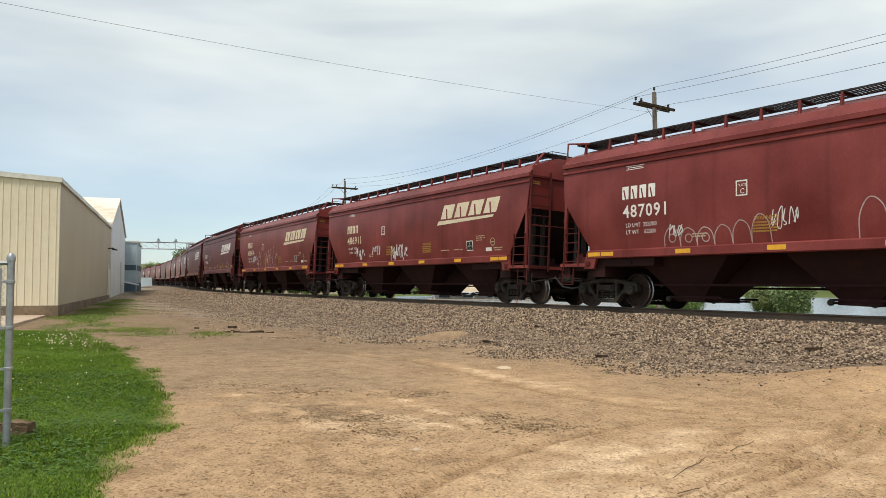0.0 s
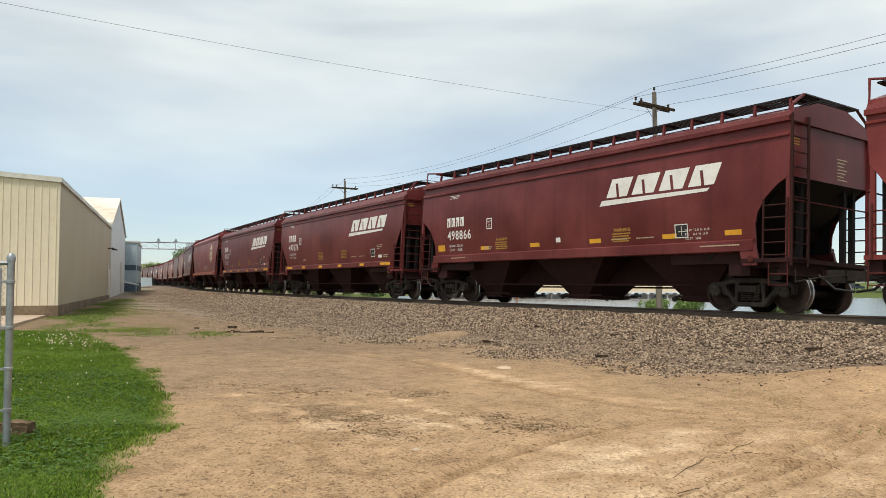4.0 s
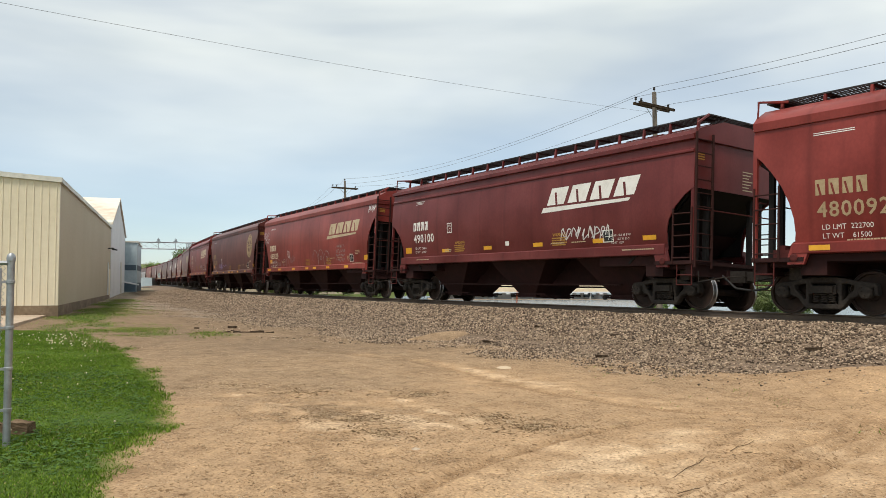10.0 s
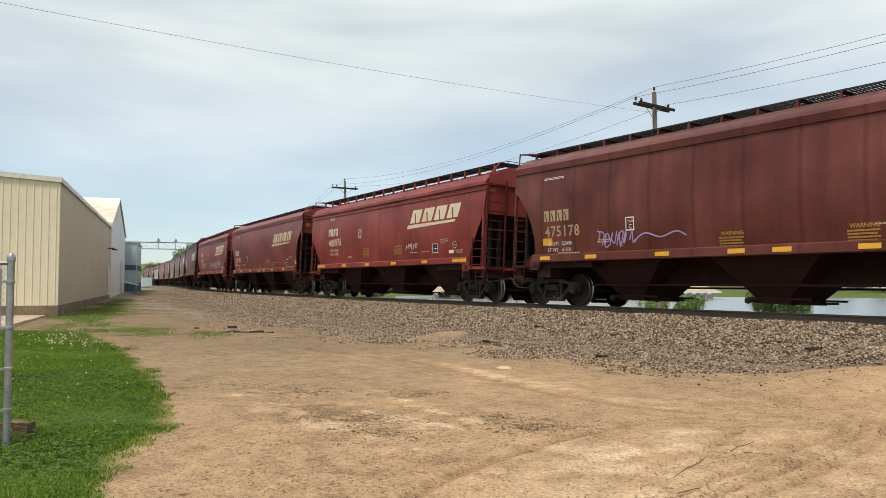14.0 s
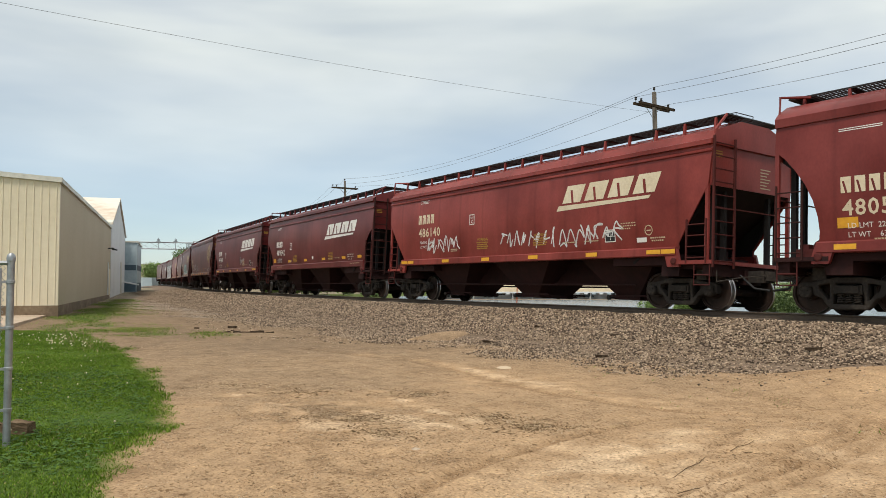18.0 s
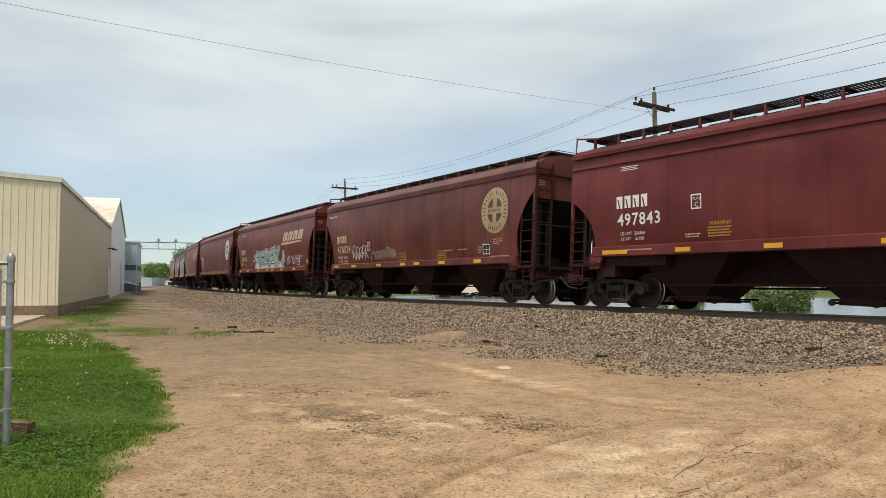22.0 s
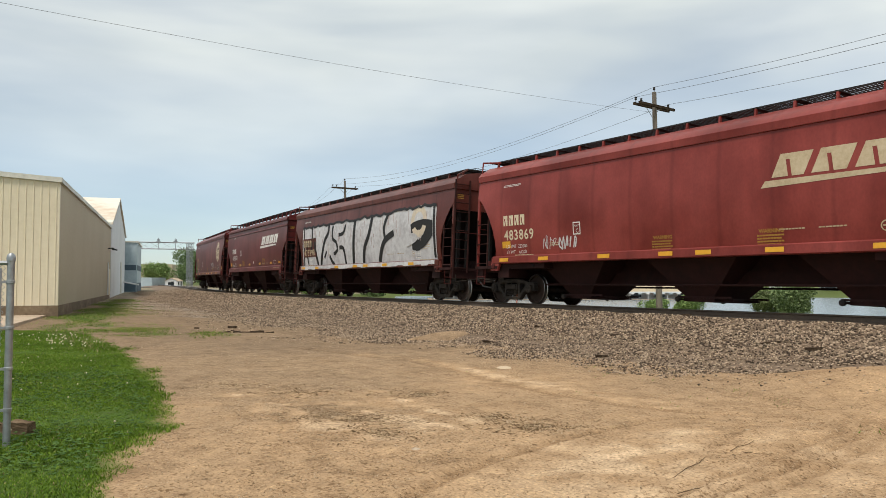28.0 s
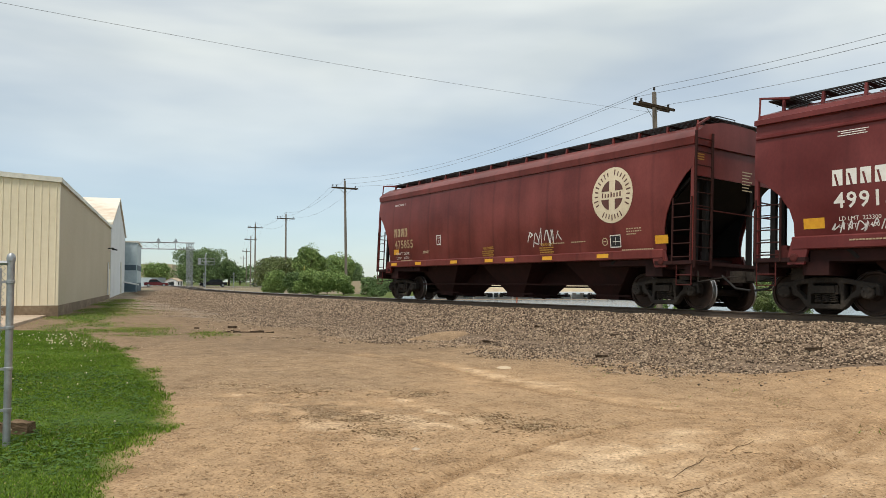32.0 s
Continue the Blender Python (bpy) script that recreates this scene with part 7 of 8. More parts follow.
def bubbles(rng, x0, x1, z0, z1, n, w=0.03):
    out = []
    for i in range(n):
        a, b = x0 + (x1 - x0) * i / n, x0 + (x1 - x0) * (i + 1) / n
        h = z1 - rng.uniform(0, 0.35) * (z1 - z0)
        pts = [(a, z0), (a + 0.05 * (b - a), z0 + 0.6 * (h - z0)), (a + 0.4 * (b - a), h), (a + 0.85 * (b - a), z0 + 0.75 * (h - z0)), (b, z0)]
        out += stroke(smooth_path(pts, 6), w)
        if rng.random() < 0.7:
            out += ring((a + b) / 2, z0 + 0.45 * (h - z0), 0.09, 0.09 + w, 10)
    return out


def split_block(x0, x1, z0, z1, lean, slit):
    """A slanted block with a slit running up into it from its foot."""
    k = lambda x, z: (x + lean * (z - z0), z)
    m, d, zs = (x0 + x1) / 2, (x1 - x0) * 0.14, z0 + 0.74 * (z1 - z0)
    return [[k(x0, z0), k(m + d - slit, z0), k(m - d - slit, zs), k(m - d - slit, z1), k(x0, z1)],
            [k(m - d - slit, zs), k(m - d, zs), k(m - d, z1), k(m - d - slit, z1)],
            [k(m + d, z0), k(x1, z0), k(x1, z1), k(m - d, z1), k(m - d, zs)]]


def emblem_bar(car, kind, mat, x0, z0):
    """Four slanted slit blocks over a tapering bar, in place of the line's lettering."""
    lean, wd, ht = 0.42, 0.82, 0.50
    for i in range(4):
        x, z = x0 + 0.26 + i * (wd + 0.10), z0 + 0.21 + i * 0.006
        decal("emblem_block", split_block(x, x + wd * 0.92, z, z + ht, lean, 0.09), mat, car, kind, "pale slanted block of the emblem")
    decal("emblem_stripe", [[(x0, z0), (x0 + 0.10, z0 + 0.15), (x0 + 3.65, z0 + 0.16), (x0 + 3.58, z0 + 0.08)]], mat, car, kind, "pale tapering stripe under the emblem")


def emblem_disc(car, kind, mat, cx, cz):
    """A pale disc: dark quarters round a cross, plain bars where writing runs round the rim."""
    r = 0.76
    decal("emblem_disc", [q for k in range(6) for q in ring(cx, cz, 0.02 + k * (r - 0.02) / 6, 0.02 + (k + 1) * (r - 0.02) / 6, 40)], mat, car, kind, "pale round emblem with a dark cross")
    for q in range(4):
        a0 = q * math.pi / 2
        arc = [a0 + 0.27 + i * (math.pi / 2 - 0.54) / 6 for i in range(7)]
        corner = (cx + 0.155 * math.cos(a0 + math.pi / 4), cz + 0.155 * math.sin(a0 + math.pi / 4))
        o = decal("emblem_quarter", [[corner, (cx + 0.42 * math.cos(a), cz + 0.42 * math.sin(a)), (cx + 0.42 * math.cos(b), cz + 0.42 * math.sin(b))] for a, b in zip(arc, arc[1:])], M_EMBLEM, car, kind)
        o.location.y = -0.003
    for n, a0, a1 in ((20, -0.55, math.pi + 0.55), (7, math.pi + 0.92, math.tau - 0.92)):
        for i in range(n):
            if n == 20 and i == 10:
                continue
            a = a0 + (a1 - a0) * (i + 0.5) / n
            o = decal("emblem_bar", ring(cx, cz, 0.53, 0.66 if i % 3 else 0.69, 2, a - 0.032, a + 0.032), M_EMBLEM, car, kind)
            o.location.y = -0.003
    for i in range(7):
        o = decal("emblem_bar", [rect(cx - 0.38 + i * 0.11, cx - 0.38 + i * 0.11 + 0.05, cz - 0.06, cz + (0.05 if i % 3 else 0.08))], M_EMBLEM, car, kind)
        o.location.y = -0.003


M_FADED = material("faded_cream_lettering", (0.50, 0.40, 0.26), (0.36, 0.27, 0.16), (0.60, 0.50, 0.35), rough=0.7, grain=12, blotch=1.4, bump=0)
M_TANINK = material("faded_tan_lettering", (0.38, 0.28, 0.16), (0.28, 0.19, 0.10), (0.48, 0.38, 0.24), rough=0.7, grain=10, blotch=1.2, bump=0)
M_EMBLEM = material("faded_dark_red_lettering", (0.10, 0.035, 0.028), rough=0.6, bump=0)


def blocks(x, z, w, h, n, gap=0.2):
    """Plain bars of writing."""
    step = w / n
    return [rect(x + i * step, x + i * step + step * (1 - gap), z, z + h) for i in range(n)]


REFLECTORS = {
    "sloped": (-6.82, -6.33, -3.83, -1.35, 1.15, 3.71, 5.95, 6.42), "slopedshort": (-6.30, -5.86, -3.85, -1.45, 1.05, 3.58, 5.68, 6.17),
    "notched": (-6.47, -3.81, -1.19, 1.43, 4.05, 5.9), "round": (-6.9, -5.0, -2.5, -0.37, 0.76, 2.62, 4.95)}


LOADS = {"489542": (225000, 61000), "483829": (223400, 62600), "478524": (224600, 61400),
         "490100": (224800, 61200), "497513": (223000, 63000), "487091": (223700, 62300)}


def mark_car(car, number, kind, emblem, letter, tag, rng, paint):
    half = KINDS[kind] / 2
    ink = M_TANINK if number in ("475855", "480092", "475178") else M_WHITE if letter == "white" else (M_FADED if paint == "brown" else M_CREAM)
    xl = -half + {"sloped": 2.32, "slopedshort": 1.47, "round": 1.43, "notched": 1.75}[kind]
    # the owner's mark as four plain blocks, the number below it
    if kind == "round":
        zm, hm, zn, sn = 2.44, 0.36, 1.97, 0.54
    elif kind == "notched":
        zm, hm, zn, sn = 2.60, 0.36, 2.13, 0.54
    else:
        zm, hm, zn, sn = 2.83, 0.38, 2.33, 0.56
    lift = 0.016 if number == "473398" else 0.0
    for i in range(4):
        x = xl + i * hm * 0.78
        decal("owner_mark", split_block(x, x + hm * 0.58, zm, zm + hm * 0.9, 0.0, 0.045), ink, car, kind).location.y = -lift
    decal("car_number", words(number, xl + 0.02, zn + 0.02, sn * 0.82, 0.007, space=1.12), ink, car, kind).location.y = -lift
    load, light = LOADS.get(number, (221000 + int(number) % 37 * 100, 61000 + int(number) % 27 * 100))
    hs = 0.12 if kind == "notched" else 0.15
    low = words("LD LMT  %d" % load, xl + 0.1, zn - 0.24, hs) + words("LT WT    %d" % light, xl + 0.1, zn - 0.24 - 1.2 * hs, hs)
    decal("load_stencil", low, M_WHITE, car, kind)
    # plate code in a frame
    px = xl + {'sloped': 3.45, 'slopedshort': 1.70, 'round': 3.22, 'notched': 2.40}[kind]
    zp = zn + (0.04 if kind == 'round' else 0.28)
    decal("plate_code", [rect(px, px + 0.30, zp, zp + 0.03), rect(px, px + 0.30, zp + 0.33, zp + 0.36), rect(px, px + 0.03, zp, zp + 0.36), rect(px + 0.27, px + 0.30, zp, zp + 0.36)]
          + words("PLATE", px + 0.05, zp + 0.22, 0.085) + words("C", px + 0.105, zp + 0.05, 0.17), M_WHITE, car, kind)
    if kind == "round":
        xq = xl - (1.02 if number == "478524" else 0.05)
        notice = blocks(xq, 3.74, 0.86, 0.018, 16, 0.08) + blocks(xq, 3.70, 0.86, 0.018, 17, 0.08)
    else:
        notice = blocks(xl + 0.1, 3.70, 0.62, 0.018, 11, 0.1) + blocks(xl + 0.16, 3.655, 0.5, 0.018, 9, 0.1) + blocks(xl + 0.1, 3.61, 0.6, 0.018, 11, 0.1)
    decal("notice_stencil", notice, M_WHITE, car, kind)
    # yellow warnings and their small lines
    for wx in () if number == '473398' else {'sloped': (xl + 3.9, half - 6.6), 'slopedshort': (xl + 4.5, half - 6.4), 'round': (-0.62, half - 5.8), 'notched': (xl + 2.9, half - 5.2)}[kind]:
        zw = {"round": 1.74, "notched": 2.0}.get(kind, 2.04)
        shapes = words("WARNING", wx, zw, 0.125, 0.003)
        for r in range(4):
            shapes += blocks(wx - 0.05, zw - 0.075 - r * 0.066, 0.66 - 0.06 * (r % 2), 0.036, 9, 0.12)
        decal("warning_stencil", shapes, M_YTEXT, car, kind)
    bx = half - {'round': 2.84, 'sloped': 3.56}.get(kind, 3.12)
    zl = 0.05 if kind != 'round' else -0.10
    decal("small_stencil", blocks(xl + 2.2, 1.80, 0.45, 0.03, 6) + blocks(xl + 2.2, 1.74, 0.4, 0.03, 5) + blocks(half - 5.3, 1.78, 0.6, 0.03, 8) + blocks(half - 4.4, 1.78, 0.6, 0.03, 8)
          + ([] if kind == 'notched' else blocks(bx + 0.62, 2.14 + zl, 0.55, 0.03, 6, 0.35) + blocks(bx + 0.62, 2.07 + zl, 0.55, 0.03, 7, 0.35) + blocks(bx + 0.62, 2.00 + zl, 0.35, 0.03, 5, 0.35)), M_FADED, car, kind)
    if number not in ("489542", "499153"):
        decal("lube_panel_field", [rect(bx, bx + 0.40, 1.68 + zl, 2.02 + zl)], M_BLACK, car, kind)
        zq = 1.68 + zl
        frame_bars = [rect(bx, bx + 0.40, zq, zq + 0.025), rect(bx, bx + 0.40, zq + 0.315, zq + 0.34), rect(bx, bx + 0.025, zq, zq + 0.34), rect(bx + 0.375, bx + 0.40, zq, zq + 0.34),
                      rect(bx + 0.10, bx + 0.38, zq + 0.15, zq + 0.165), rect(bx + 0.20, bx + 0.215, zq + 0.06, zq + 0.28)]
        decal("lube_panel", frame_bars, M_WHITE, car, kind).location.y = -0.003
    if kind == "round":
        decal("round_stencil", ring(bx - 0.20, 1.85 + zl, 0.085, 0.11, 18) + [rect(bx - 0.26, bx - 0.14, 1.84 + zl, 1.87 + zl)], M_FADED, car, kind)
    elif kind == "sloped":
        decal("round_stencil", ring(half - 1.98, 1.98, 0.11, 0.135, 18) + [rect(half - 2.05, half - 1.91, 1.96, 1.99)], M_FADED, car, kind)
    if kind.startswith("sloped"):
        decal("white_sticker", [rect(half - 2.40, half - 2.06, 1.68, 1.80)], M_WHITE, car, kind)
        decal("shoe_notice", blocks(half - 1.94, 1.76, 0.5, 0.035, 7, 0.25) + blocks(half - 1.90, 1.69, 0.4, 0.035, 6, 0.25), M_FADED, car, kind)
    else:
        decal("shoe_notice", blocks(half - 2.3, 1.475, 1.1, 0.03, 16, 0.2) + blocks(-half + 2.1, 1.475, 0.9, 0.03, 14, 0.2), M_FADED, car, kind).location.y = side_y(kind, 1.475) - 1.602
    if kind == "notched":
        dims = words("EX W  10-8  H  8-10", bx + 0.30, 1.88, 0.085) + words("EW     8-3  H  15-0", bx + 0.30, 1.78, 0.085) + words("CU FT   5200", bx + 0.30, 1.68, 0.085)
        decal("size_stencil", dims, M_WHITE, car, kind)
    if kind == "notched" and number != "497843":
        decal("white_sticker", [rect(0.02, 0.22, 1.82, 1.96)], M_WHITE, car, kind)
    # reflectors along the sill
    style = "slopedshort" if number == "497843" else kind
    for i, x in enumerate(REFLECTORS[style]):
        z, h = (1.73, 0.12) if style == "notched" else (SILLS[kind][0] + 0.06, 0.11)
        if style == "notched" and i == 0:
            z, h = 1.76, 0.22
        if kind == "round" and i == 0 and number not in ("480092", "478524", "473398"):
            for xp, zp2 in ((-6.87, 1.74), (6.95, 1.62)):
                decal("reflector", [rect(xp, xp + 0.42, zp2, zp2 + 0.21)], M_YELLOW, car, kind)
        o = decal("reflector", [rect(x, x + 0.45, z, z + h)], M_YELLOW, car, kind)
        if style != "notched":
            o.location.y = side_y(kind, z) - 1.602 - (0.012 if number == "473398" else 0)
    if emblem == "bar":
        emblem_bar(car, kind, M_FADED if kind == "round" else ink, half - (5.7 if kind in ('round', 'notched') else 5.52), 2.72)
    elif emblem == "disc":
        emblem_disc(car, kind, M_TANINK if paint == "brown" else M_CREAM if letter == "cream" else M_WHITE, half - {"480092": 3.68, "475855": 2.72}.get(number, 2.1), 3.0)
    tag_car(car, number, kind, tag, rng, half)


# sprayed scrawls: from, to, foot, top, number of strokes, line width
TAGS = {
    "486911": [(-4.65, -3.86, 1.68, 2.17, 3, 0.05), (-3.07, -2.2, 1.8, 2.17, 4, 0.045), (-1.37, 0.05, 1.53, 2.15, 6, 0.05)], "480092": [(0.1, 2.3, 1.58, 2.05, 8, 0.035)],
    "490100": [(2.72, 4.8, 1.82, 2.25, 9, 0.035)], "483829": [(-8.05, -7.1, 3.15, 3.65, 5, 0.02), (-7.9, -6.9, 2.85, 3.2, 2, 0.018), (7.36, 8.1, 3.6, 3.98, 5, 0.035)], "485976": [(2.27, 3.25, 1.9, 2.15, 5, 0.025)],
    "486140": [(-0.4, 5.0, 1.68, 2.28, 15, 0.045), (-5.0, -2.8, 1.72, 2.3, 6, 0.05)], "497843": [(1.81, 3.05, 1.75, 2.3, 6, 0.04)],
    "480465": [(-3.88, -3.35, 1.86, 2.06, 3, 0.035), (3.5, 6.0, 1.6, 2.1, 10, 0.032)], "483869": [(-4.89, -4.3, 1.6, 2.0, 4, 0.02), (-4.2, -3.4, 1.6, 2.0, 5, 0.045)],
    "499153": [(-5.87, -4.74, 1.64, 1.9, 7, 0.025)], "475855": [(1.81, 3.4, 1.7, 2.28, 6, 0.03)], "472188": [(2.2, 2.8, 1.9, 2.1, 3, 0.02)], "480545": [(1.2, 2.0, 1.7, 2.0, 4, 0.025)],
}


def tag_car(car, number, kind, tag, rng, half):
    """Spray paint, each piece as shapes without letters."""
    def sprayed(shapes, mat, label="", lift=0.0):
        o = decal("spray_paint", shapes, mat, car, kind, label)
        o.location.y = -lift
    def row_of(draw, x0, x1, z0, z1, n, w, mat, label):
        for i in range(n):
            a = x0 + (x1 - x0) * i / n
            sprayed(draw(rng, a, a + (x1 - x0) / n, z0, z1, 1, w), mat, label)
    for x0, x1, z0, z1, letters, w in TAGS.get(number, ()):
        for i in range(letters):
            a = x0 + (x1 - x0) * i / letters
            sprayed(scrawl(rng, a, a + (x1 - x0) / letters, z0, z1, 1, w), M_SPRAY_W, "white sprayed scrawl")
    if number == "478524":
        row_of(angular, -5.1, -3.5, 1.62, 2.25, 5, 0.035, M_SPRAY_W, "white sprayed angular tag")
        row_of(bubbles, -3.2, -0.9, 1.58, 2.1, 5, 0.022, M_SPRAY_W, "white sprayed outlines")
    elif number == "487091":
        row_of(bubbles, -4.25, -1.3, 1.52, 2.18, 6, 0.024, M_SPRAY_F, "faint white sprayed outlines")
        row_of(scrawl, -4.1, -3.7, 1.75, 2.1, 3, 0.03, M_SPRAY_W, "white sprayed scrawl")
        row_of(scrawl, -1.3, -0.6, 1.85, 2.3, 5, 0.022, M_SPRAY_W, "white sprayed scrawl")
        row_of(bubbles, 0.6, 3.0, 1.5, 2.4, 4, 0.024, M_SPRAY_F, "faint white sprayed outlines")
    elif tag == "outline":
        row_of(tall_curves, -4.0, 1.4, 1.5, 2.85, 10, 0.022, M_SPRAY_W, "thin white sprayed curves")
        row_of(scrawl, -4.35, -3.5, 1.85, 2.3, 8, 0.03, M_SPRAY_W, "white sprayed scrawl")
    elif tag == "ghost":
        row_of(bubbles, 0.46, 2.85, 1.5, 2.3, 3, 0.026, M_SPRAY_G, "faded grey sprayed outlines")
        row_of(bubbles, -6.0, -3.4, 1.5, 2.0, 5, 0.02, M_SPRAY_G, "faded grey sprayed outlines")
        row_of(scrawl, -3.4, -2.2, 1.6, 2.1, 5, 0.018, M_SPRAY_G, "faded grey sprayed scrawl")
        for zz in (1.62, 1.82, 2.02, 2.24):
            row_of(scrawl, 3.7, 4.8, zz, zz + 0.16, 6, 0.02, M_SPRAY_G, "faded grey sprayed scrawl")
    elif tag == "violet":
        row_of(scrawl, -4.6, -3.2, 1.60, 2.05, 6, 0.035, M_SPRAY_V, "violet sprayed scrawl")
        sprayed(stroke(smooth_path([(-3.3, 1.72), (-2.9, 1.92), (-2.4, 1.80), (-1.9, 1.92), (-1.6, 1.80)], 6), 0.04), M_SPRAY_V, "violet sprayed flourish")
    elif tag == "teal":
        fat_piece(sprayed, -3.1, 2.1, 1.46, 2.52)
    elif tag == "silver":
        silver_piece(sprayed, rng, kind)


def silver_piece(sprayed, rng, kind):
    """A ragged silver field over most of the side, cut by slanting black gaps."""
    x0, wid, z0, hgt = -7.0, 14.0, 1.47, 2.02
    at = lambda u, v: (x0 + wid * u, z0 + hgt * v * (0.96 + 0.06 * u))
    top = [at(i / 60, 1.0 + rng.uniform(-0.03, 0.035)) for i in range(61)]
    quads = []
    for (xa, za), (xb, zb) in zip(top, top[1:]):
        for k in range(8):
            f0, f1 = k / 8, (k + 1) / 8
            quads.append([(xa, z0 + (za - z0) * f0), (xb, z0 + (zb - z0) * f0), (xb, z0 + (zb - z0) * f1), (xa, z0 + (za - z0) * f1)])
    sprayed(quads, M_SPRAY_S, "large silver sprayed piece")
    sprayed([rect(x0 + i * 0.5, x0 + i * 0.5 + 0.5, 1.26 + 0.05 * rng.random(), 1.45) for i in range(28)], M_SPRAY_S, "silver overspray along the sill", 1.605 - side_y(kind, 1.4))
    ex, ez = at(0.905, 0.74)
    sprayed(ring(ex, ez, 0.36, 0.62, 30), M_SPRAY_C, "old emblem showing through the silver", 0.0045)
    gaps = [([(0.010, 0.0), (0.018, 0.5), (0.014, 1.0)], 0.14), ([(0.055, 0.0), (0.045, 0.4), (0.052, 0.62)], 0.13), ([(0.085, 0.28), (0.098, 0.7), (0.094, 1.0)], 0.16),
            ([(0.150, 0.0), (0.128, 0.45), (0.122, 0.72)], 0.20), ([(0.178, 0.0), (0.195, 0.3), (0.222, 0.62), (0.250, 0.78), (0.256, 1.0)], 0.20), ([(0.214, 0.18), (0.236, 0.34)], 0.12),
            ([(0.262, 0.22), (0.278, 0.10), (0.300, 0.0)], 0.16), ([(0.292, 0.95), (0.290, 0.66), (0.325, 0.52), (0.330, 0.34), (0.300, 0.26)], 0.15), ([(0.345, 0.70), (0.385, 0.74), (0.400, 0.92)], 0.15),
            ([(0.350, 0.40), (0.385, 0.36), (0.400, 0.0)], 0.16), ([(0.462, 0.0), (0.468, 0.5), (0.476, 1.0)], 0.22), ([(0.540, 0.0), (0.552, 0.34), (0.585, 0.62), (0.605, 1.0)], 0.22),
            ([(0.655, 0.0), (0.672, 0.26), (0.700, 0.46), (0.755, 0.58)], 0.24), ([(0.700, 0.46), (0.690, 0.72), (0.715, 0.98)], 0.17), ([(0.992, 0.04), (0.990, 0.5), (0.988, 1.0)], 0.13)]
    for k, (pts, w) in enumerate(gaps):
        sprayed(stroke(smooth_path([at(*p) for p in pts], 6), 1.15 * w), M_BLACK, "", 0.004 + 0.0005 * k)
    beak = smooth_path([at(*p) for p in ((0.835, 0.60), (0.870, 0.72), (0.930, 0.76), (0.982, 0.72))], 4) + smooth_path([at(*p) for p in ((0.982, 0.44), (0.930, 0.24), (0.880, 0.20), (0.835, 0.24))], 4)
    inner = smooth_path([at(*p) for p in ((0.835, 0.27), (0.890, 0.36), (0.900, 0.46), (0.870, 0.53), (0.835, 0.50))], 4)
    half_n = len(beak) // 2
    upper, lower = beak[:half_n], beak[half_n:][::-1]
    sprayed([[a, b, d, c] for a, b, c, d in zip(upper[3:], upper[4:], lower[3:], lower[4:])], M_BLACK, "", 0.015)
    sprayed([inner], M_SPRAY_S, "", 0.024)
    sprayed(stroke(top, 0.11), M_BLACK, "", 0.014)
    streaks = []
    for i in range(70):
        u, v = rng.uniform(0.02, 0.98), rng.uniform(0.15, 0.8)
        streaks.append(rect(*[x0 + wid * u, x0 + wid * u + rng.uniform(0.02, 0.06)], z0 + hgt * v, z0 + hgt * min(0.97, v + rng.uniform(0.1, 0.3))))
    sprayed(streaks, M_SPRAY_F, "thin runs where the silver is worn", 0.003)
    sprayed([rect(-6.9, -5.1, 1.93, 2.86)], PAINTS["brown"], "unsprayed patch round the number", 0.013)


M_SPRAY_C = material("cream_showing_through", (0.62, 0.53, 0.41), rough=0.6, grain=6, bump=0)
M_SPRAY_S = material("silver_spray_paint", (0.56, 0.55, 0.56), (0.36, 0.34, 0.36), (0.70, 0.70, 0.71), rough=0.55, grain=5, blotch=1.0, amount=0.6, bump=0)


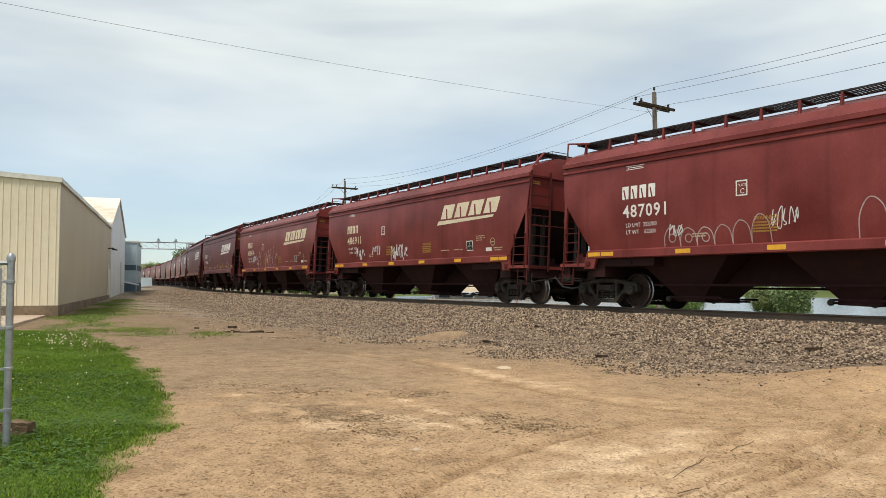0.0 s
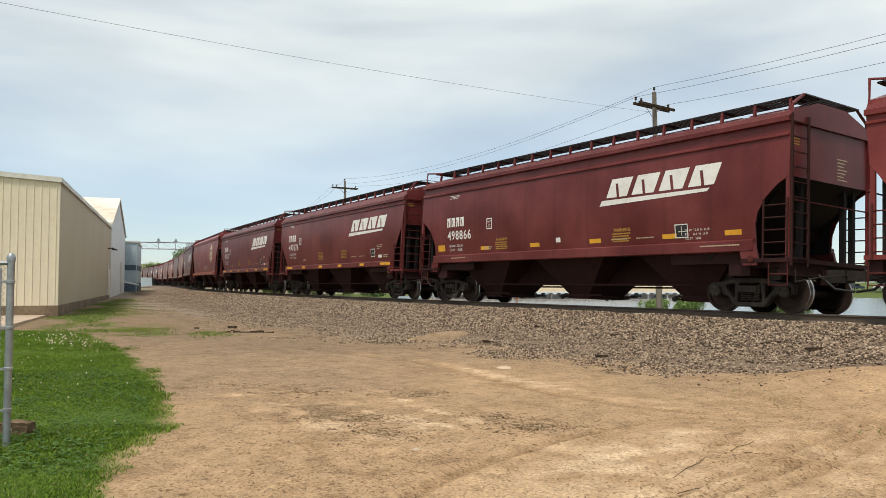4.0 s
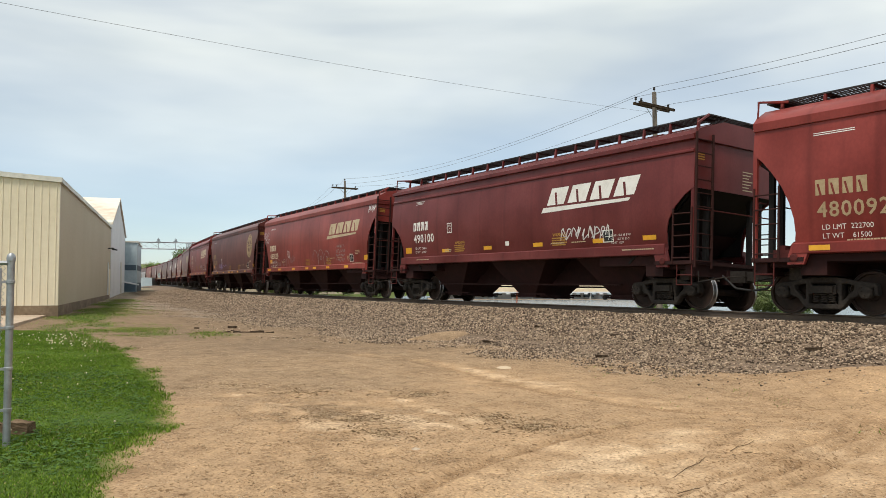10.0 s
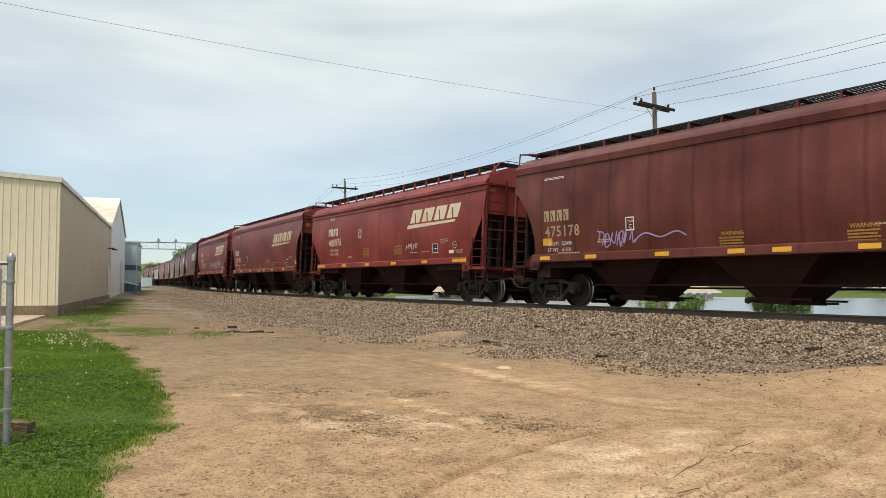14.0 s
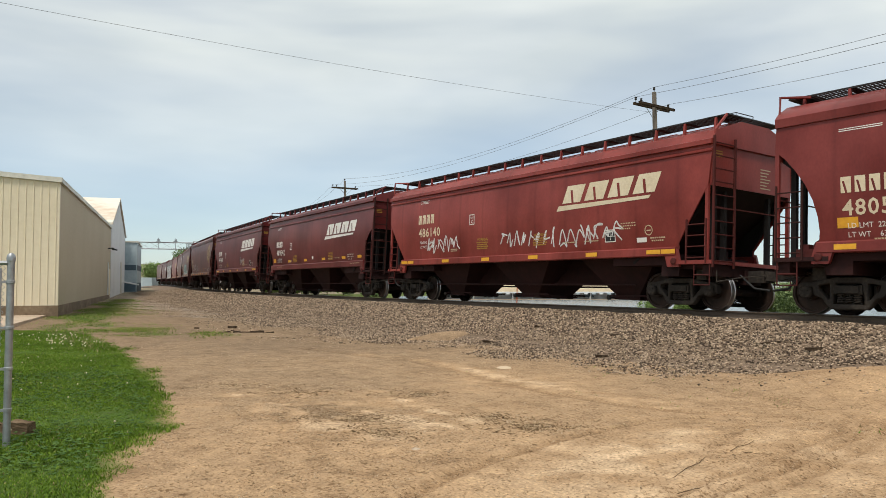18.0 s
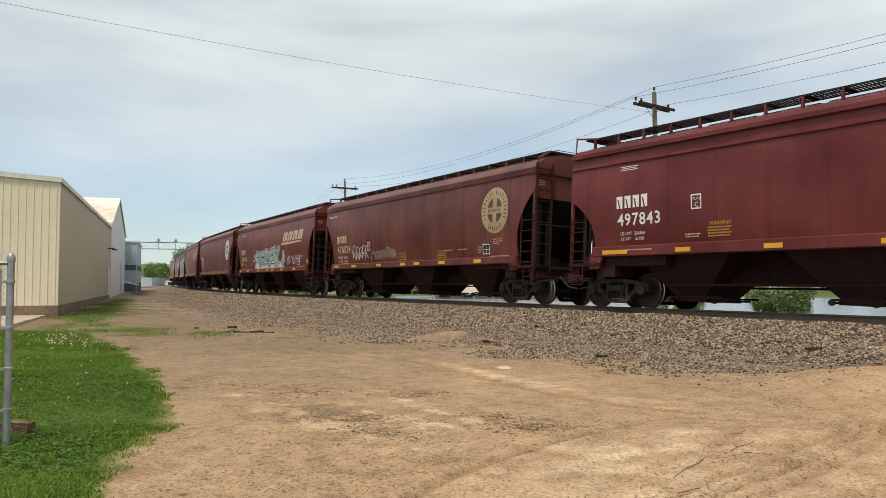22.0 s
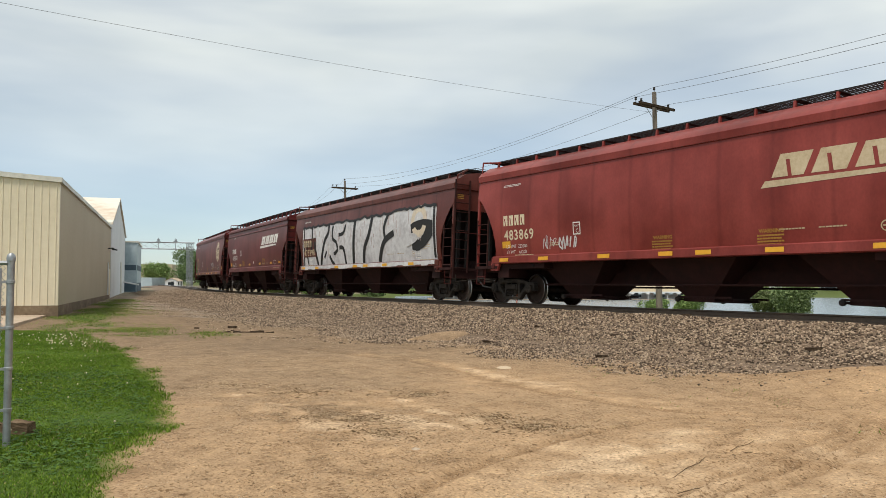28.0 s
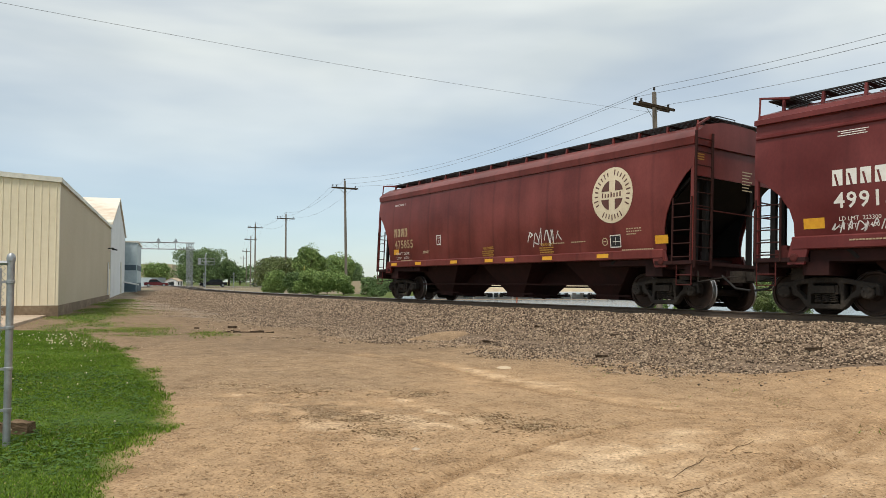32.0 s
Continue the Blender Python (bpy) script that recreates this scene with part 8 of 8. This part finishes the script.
def fat_piece(sprayed, x0, x1, z0, z1):
    """A row of fat rounded interlocked forms: pale halo, dark edge, teal body, light strokes, a swept tail."""
    # skeletons in a unit box each; widths as a share of the height
    forms = [
        [[(0.95, 0.86), (0.45, 0.95), (0.12, 0.72), (0.50, 0.54), (0.88, 0.34), (0.60, 0.10), (0.05, 0.12)]],
        [[(0.90, 0.88), (0.30, 0.84), (0.22, 0.50), (0.24, 0.14), (0.92, 0.14)], [(0.25, 0.50), (0.75, 0.53)]],
        [[(0.15, 0.10), (0.20, 0.88), (0.62, 0.90), (0.92, 0.55), (0.80, 0.20), (0.20, 0.10)]],
        [[(0.92, 0.93), (0.28, 0.88), (0.22, 0.50), (0.26, 0.12), (0.95, 0.10)], [(0.25, 0.50), (0.80, 0.56)]],
        [[(0.22, 1.00), (0.16, 0.52), (0.20, 0.08)], [(0.95, 0.98), (0.55, 0.68), (0.30, 0.50), (0.65, 0.26), (1.05, 0.04), (1.50, 0.14), (1.75, 0.42), (1.82, 0.66)]],
    ]
    n, hgt = len(forms), z1 - z0
    w = (x1 - x0) / n
    for i, form in enumerate(forms):
        rise = 0.10 * hgt * i / (n - 1)
        lines = [smooth_path([(x0 + (i + u) * w, z0 + rise * 0.4 + v * hgt * (0.90 + 0.025 * i)) for u, v in path], 6) for path in form]
        for k, (wd, mat, lift, label) in enumerate(((0.48, M_SPRAY_W, 0.001, "white sprayed outline"), (0.36, M_BLACK, 0.003, ""), (0.25, M_SPRAY_T, 0.005, "fat sprayed form in pale teal"))):
            shapes = []
            for ln in lines:
                shapes += stroke(ln, wd)
                for q in (ln[0], ln[-1]):
                    shapes += ring(q[0], q[1], 0.005, wd / 2, 10)
            sprayed(shapes, mat, label, lift + 0.0012 * i)
        shine = []
        for ln in lines:
            m = len(ln)
            shine += stroke([(x - 0.05, z + 0.05) for x, z in ln[m // 6: m // 2]], 0.045)
        sprayed(shine, M_SPRAY_W, "", 0.0062 + 0.0012 * i)
    # ragged pale field along the foot
    foot = [(x0 - 0.35, z0 - 0.04), (x0 - 0.10, z0 + 0.42), (x0 + 0.1, z0 + 0.2), (x1 + 0.2, z0 + 0.16), (x1 + 0.9, z0 + 0.05), (x1 + 0.6, z0 - 0.06), (x0, z0 - 0.07)]
    sprayed([foot], M_SPRAY_S, "pale sprayed ground of the piece", 0.0005)


def build_train():
    protos = {k: build_car_kind(k) for k in KINDS}
    cars = []
    used = set()
    names = {"red": "faded red-brown", "brick": "dull red", "deep": "dark maroon", "maroon": "maroon", "brown": "streaked old brown"}
    for number, kind, s, paint, emblem, letter, tag in TRAIN:
        if kind in used:
            car = copy_thing(protos[kind], Matrix.Identity(4))
        else:
            car = protos[kind]
        used.add(kind)
        cars.append(car)
    for car, (number, kind, s, paint, emblem, letter, tag) in zip(cars, TRAIN):
        rng = random.Random(int(number))
        for o in car.children:
            if o.get("painted"):
                sl = o.material_slots[0]
                sl.link = "OBJECT"
                sl.material = PAINTS[paint]
        extra = {"": "with clean sides", "scrawl": "with a white sprayed scrawl", "outline": "with sprayed outlines", "small": "with small sprayed marks", "violet": "with a violet scrawl",
                 "ghost": "with faded sprayed outlines", "longscrawl": "with long sprayed scrawls", "teal": "with a teal sprayed piece", "silver": "with a big silver piece"}[tag]
        car["label"] = "%s hopper car %s on rails" % (names[paint], extra)
        mark_car(car, number, kind, emblem, letter, tag, rng, paint)
    return cars


CARS = build_train()


def motions():
    """The train rolls past; wheels turn while they are near. Road cars start when it has gone."""
    for road_car, s, run, way in ROAD_CARS:
        rows = []
        for t, lat in run:
            x, y, th = on_line(s, lat)
            rows.append((t, pose(x, y, 0.62, 0, 0, math.degrees(math.atan2(way * math.cos(th), way * math.sin(th))))))
        walk(road_car, rows)
    for car, row in zip(CARS, TRAIN):
        kind, s0 = row[1], row[2]
        tc = KINDS[kind] - 2.65
        rows = []
        for i in range(65):
            t = i * 0.5
            s = s0 + train_run(t)
            ax, ay, _ = on_line(s + tc / 2)
            bx, by, _ = on_line(s - tc / 2)
            rows.append((t, Matrix.Translation(((ax + bx) / 2, (ay + by) / 2, RAIL_Z)) @ Matrix.Rotation(math.atan2(ay - by, ax - bx), 4, "Z") @ Matrix.Rotation(-CANT, 4, "X")))
        walk(car, rows)
        near = [f / 30 for f in range(0, 961) if -48 < s0 + train_run(f / 30) < 12]
        for truck in [o for o in car.children if o.name.startswith("truck")]:
            for ws in [o for o in truck.children if o.name.startswith("wheelset")]:
                x = ws.location.x
                turn = lambda t: pose(x, 0, WHEEL_R, 0, math.degrees((train_run(t) - train_run(near[0])) / WHEEL_R), 0)
                wr = [(0.0, turn(near[0]))] if near[0] > 0 else []
                wr += [(t, turn(t)) for t in near]
                if near[-1] < 32.0:
                    wr.append((32.0, turn(near[-1])))
                walk(ws, wr)


motions()
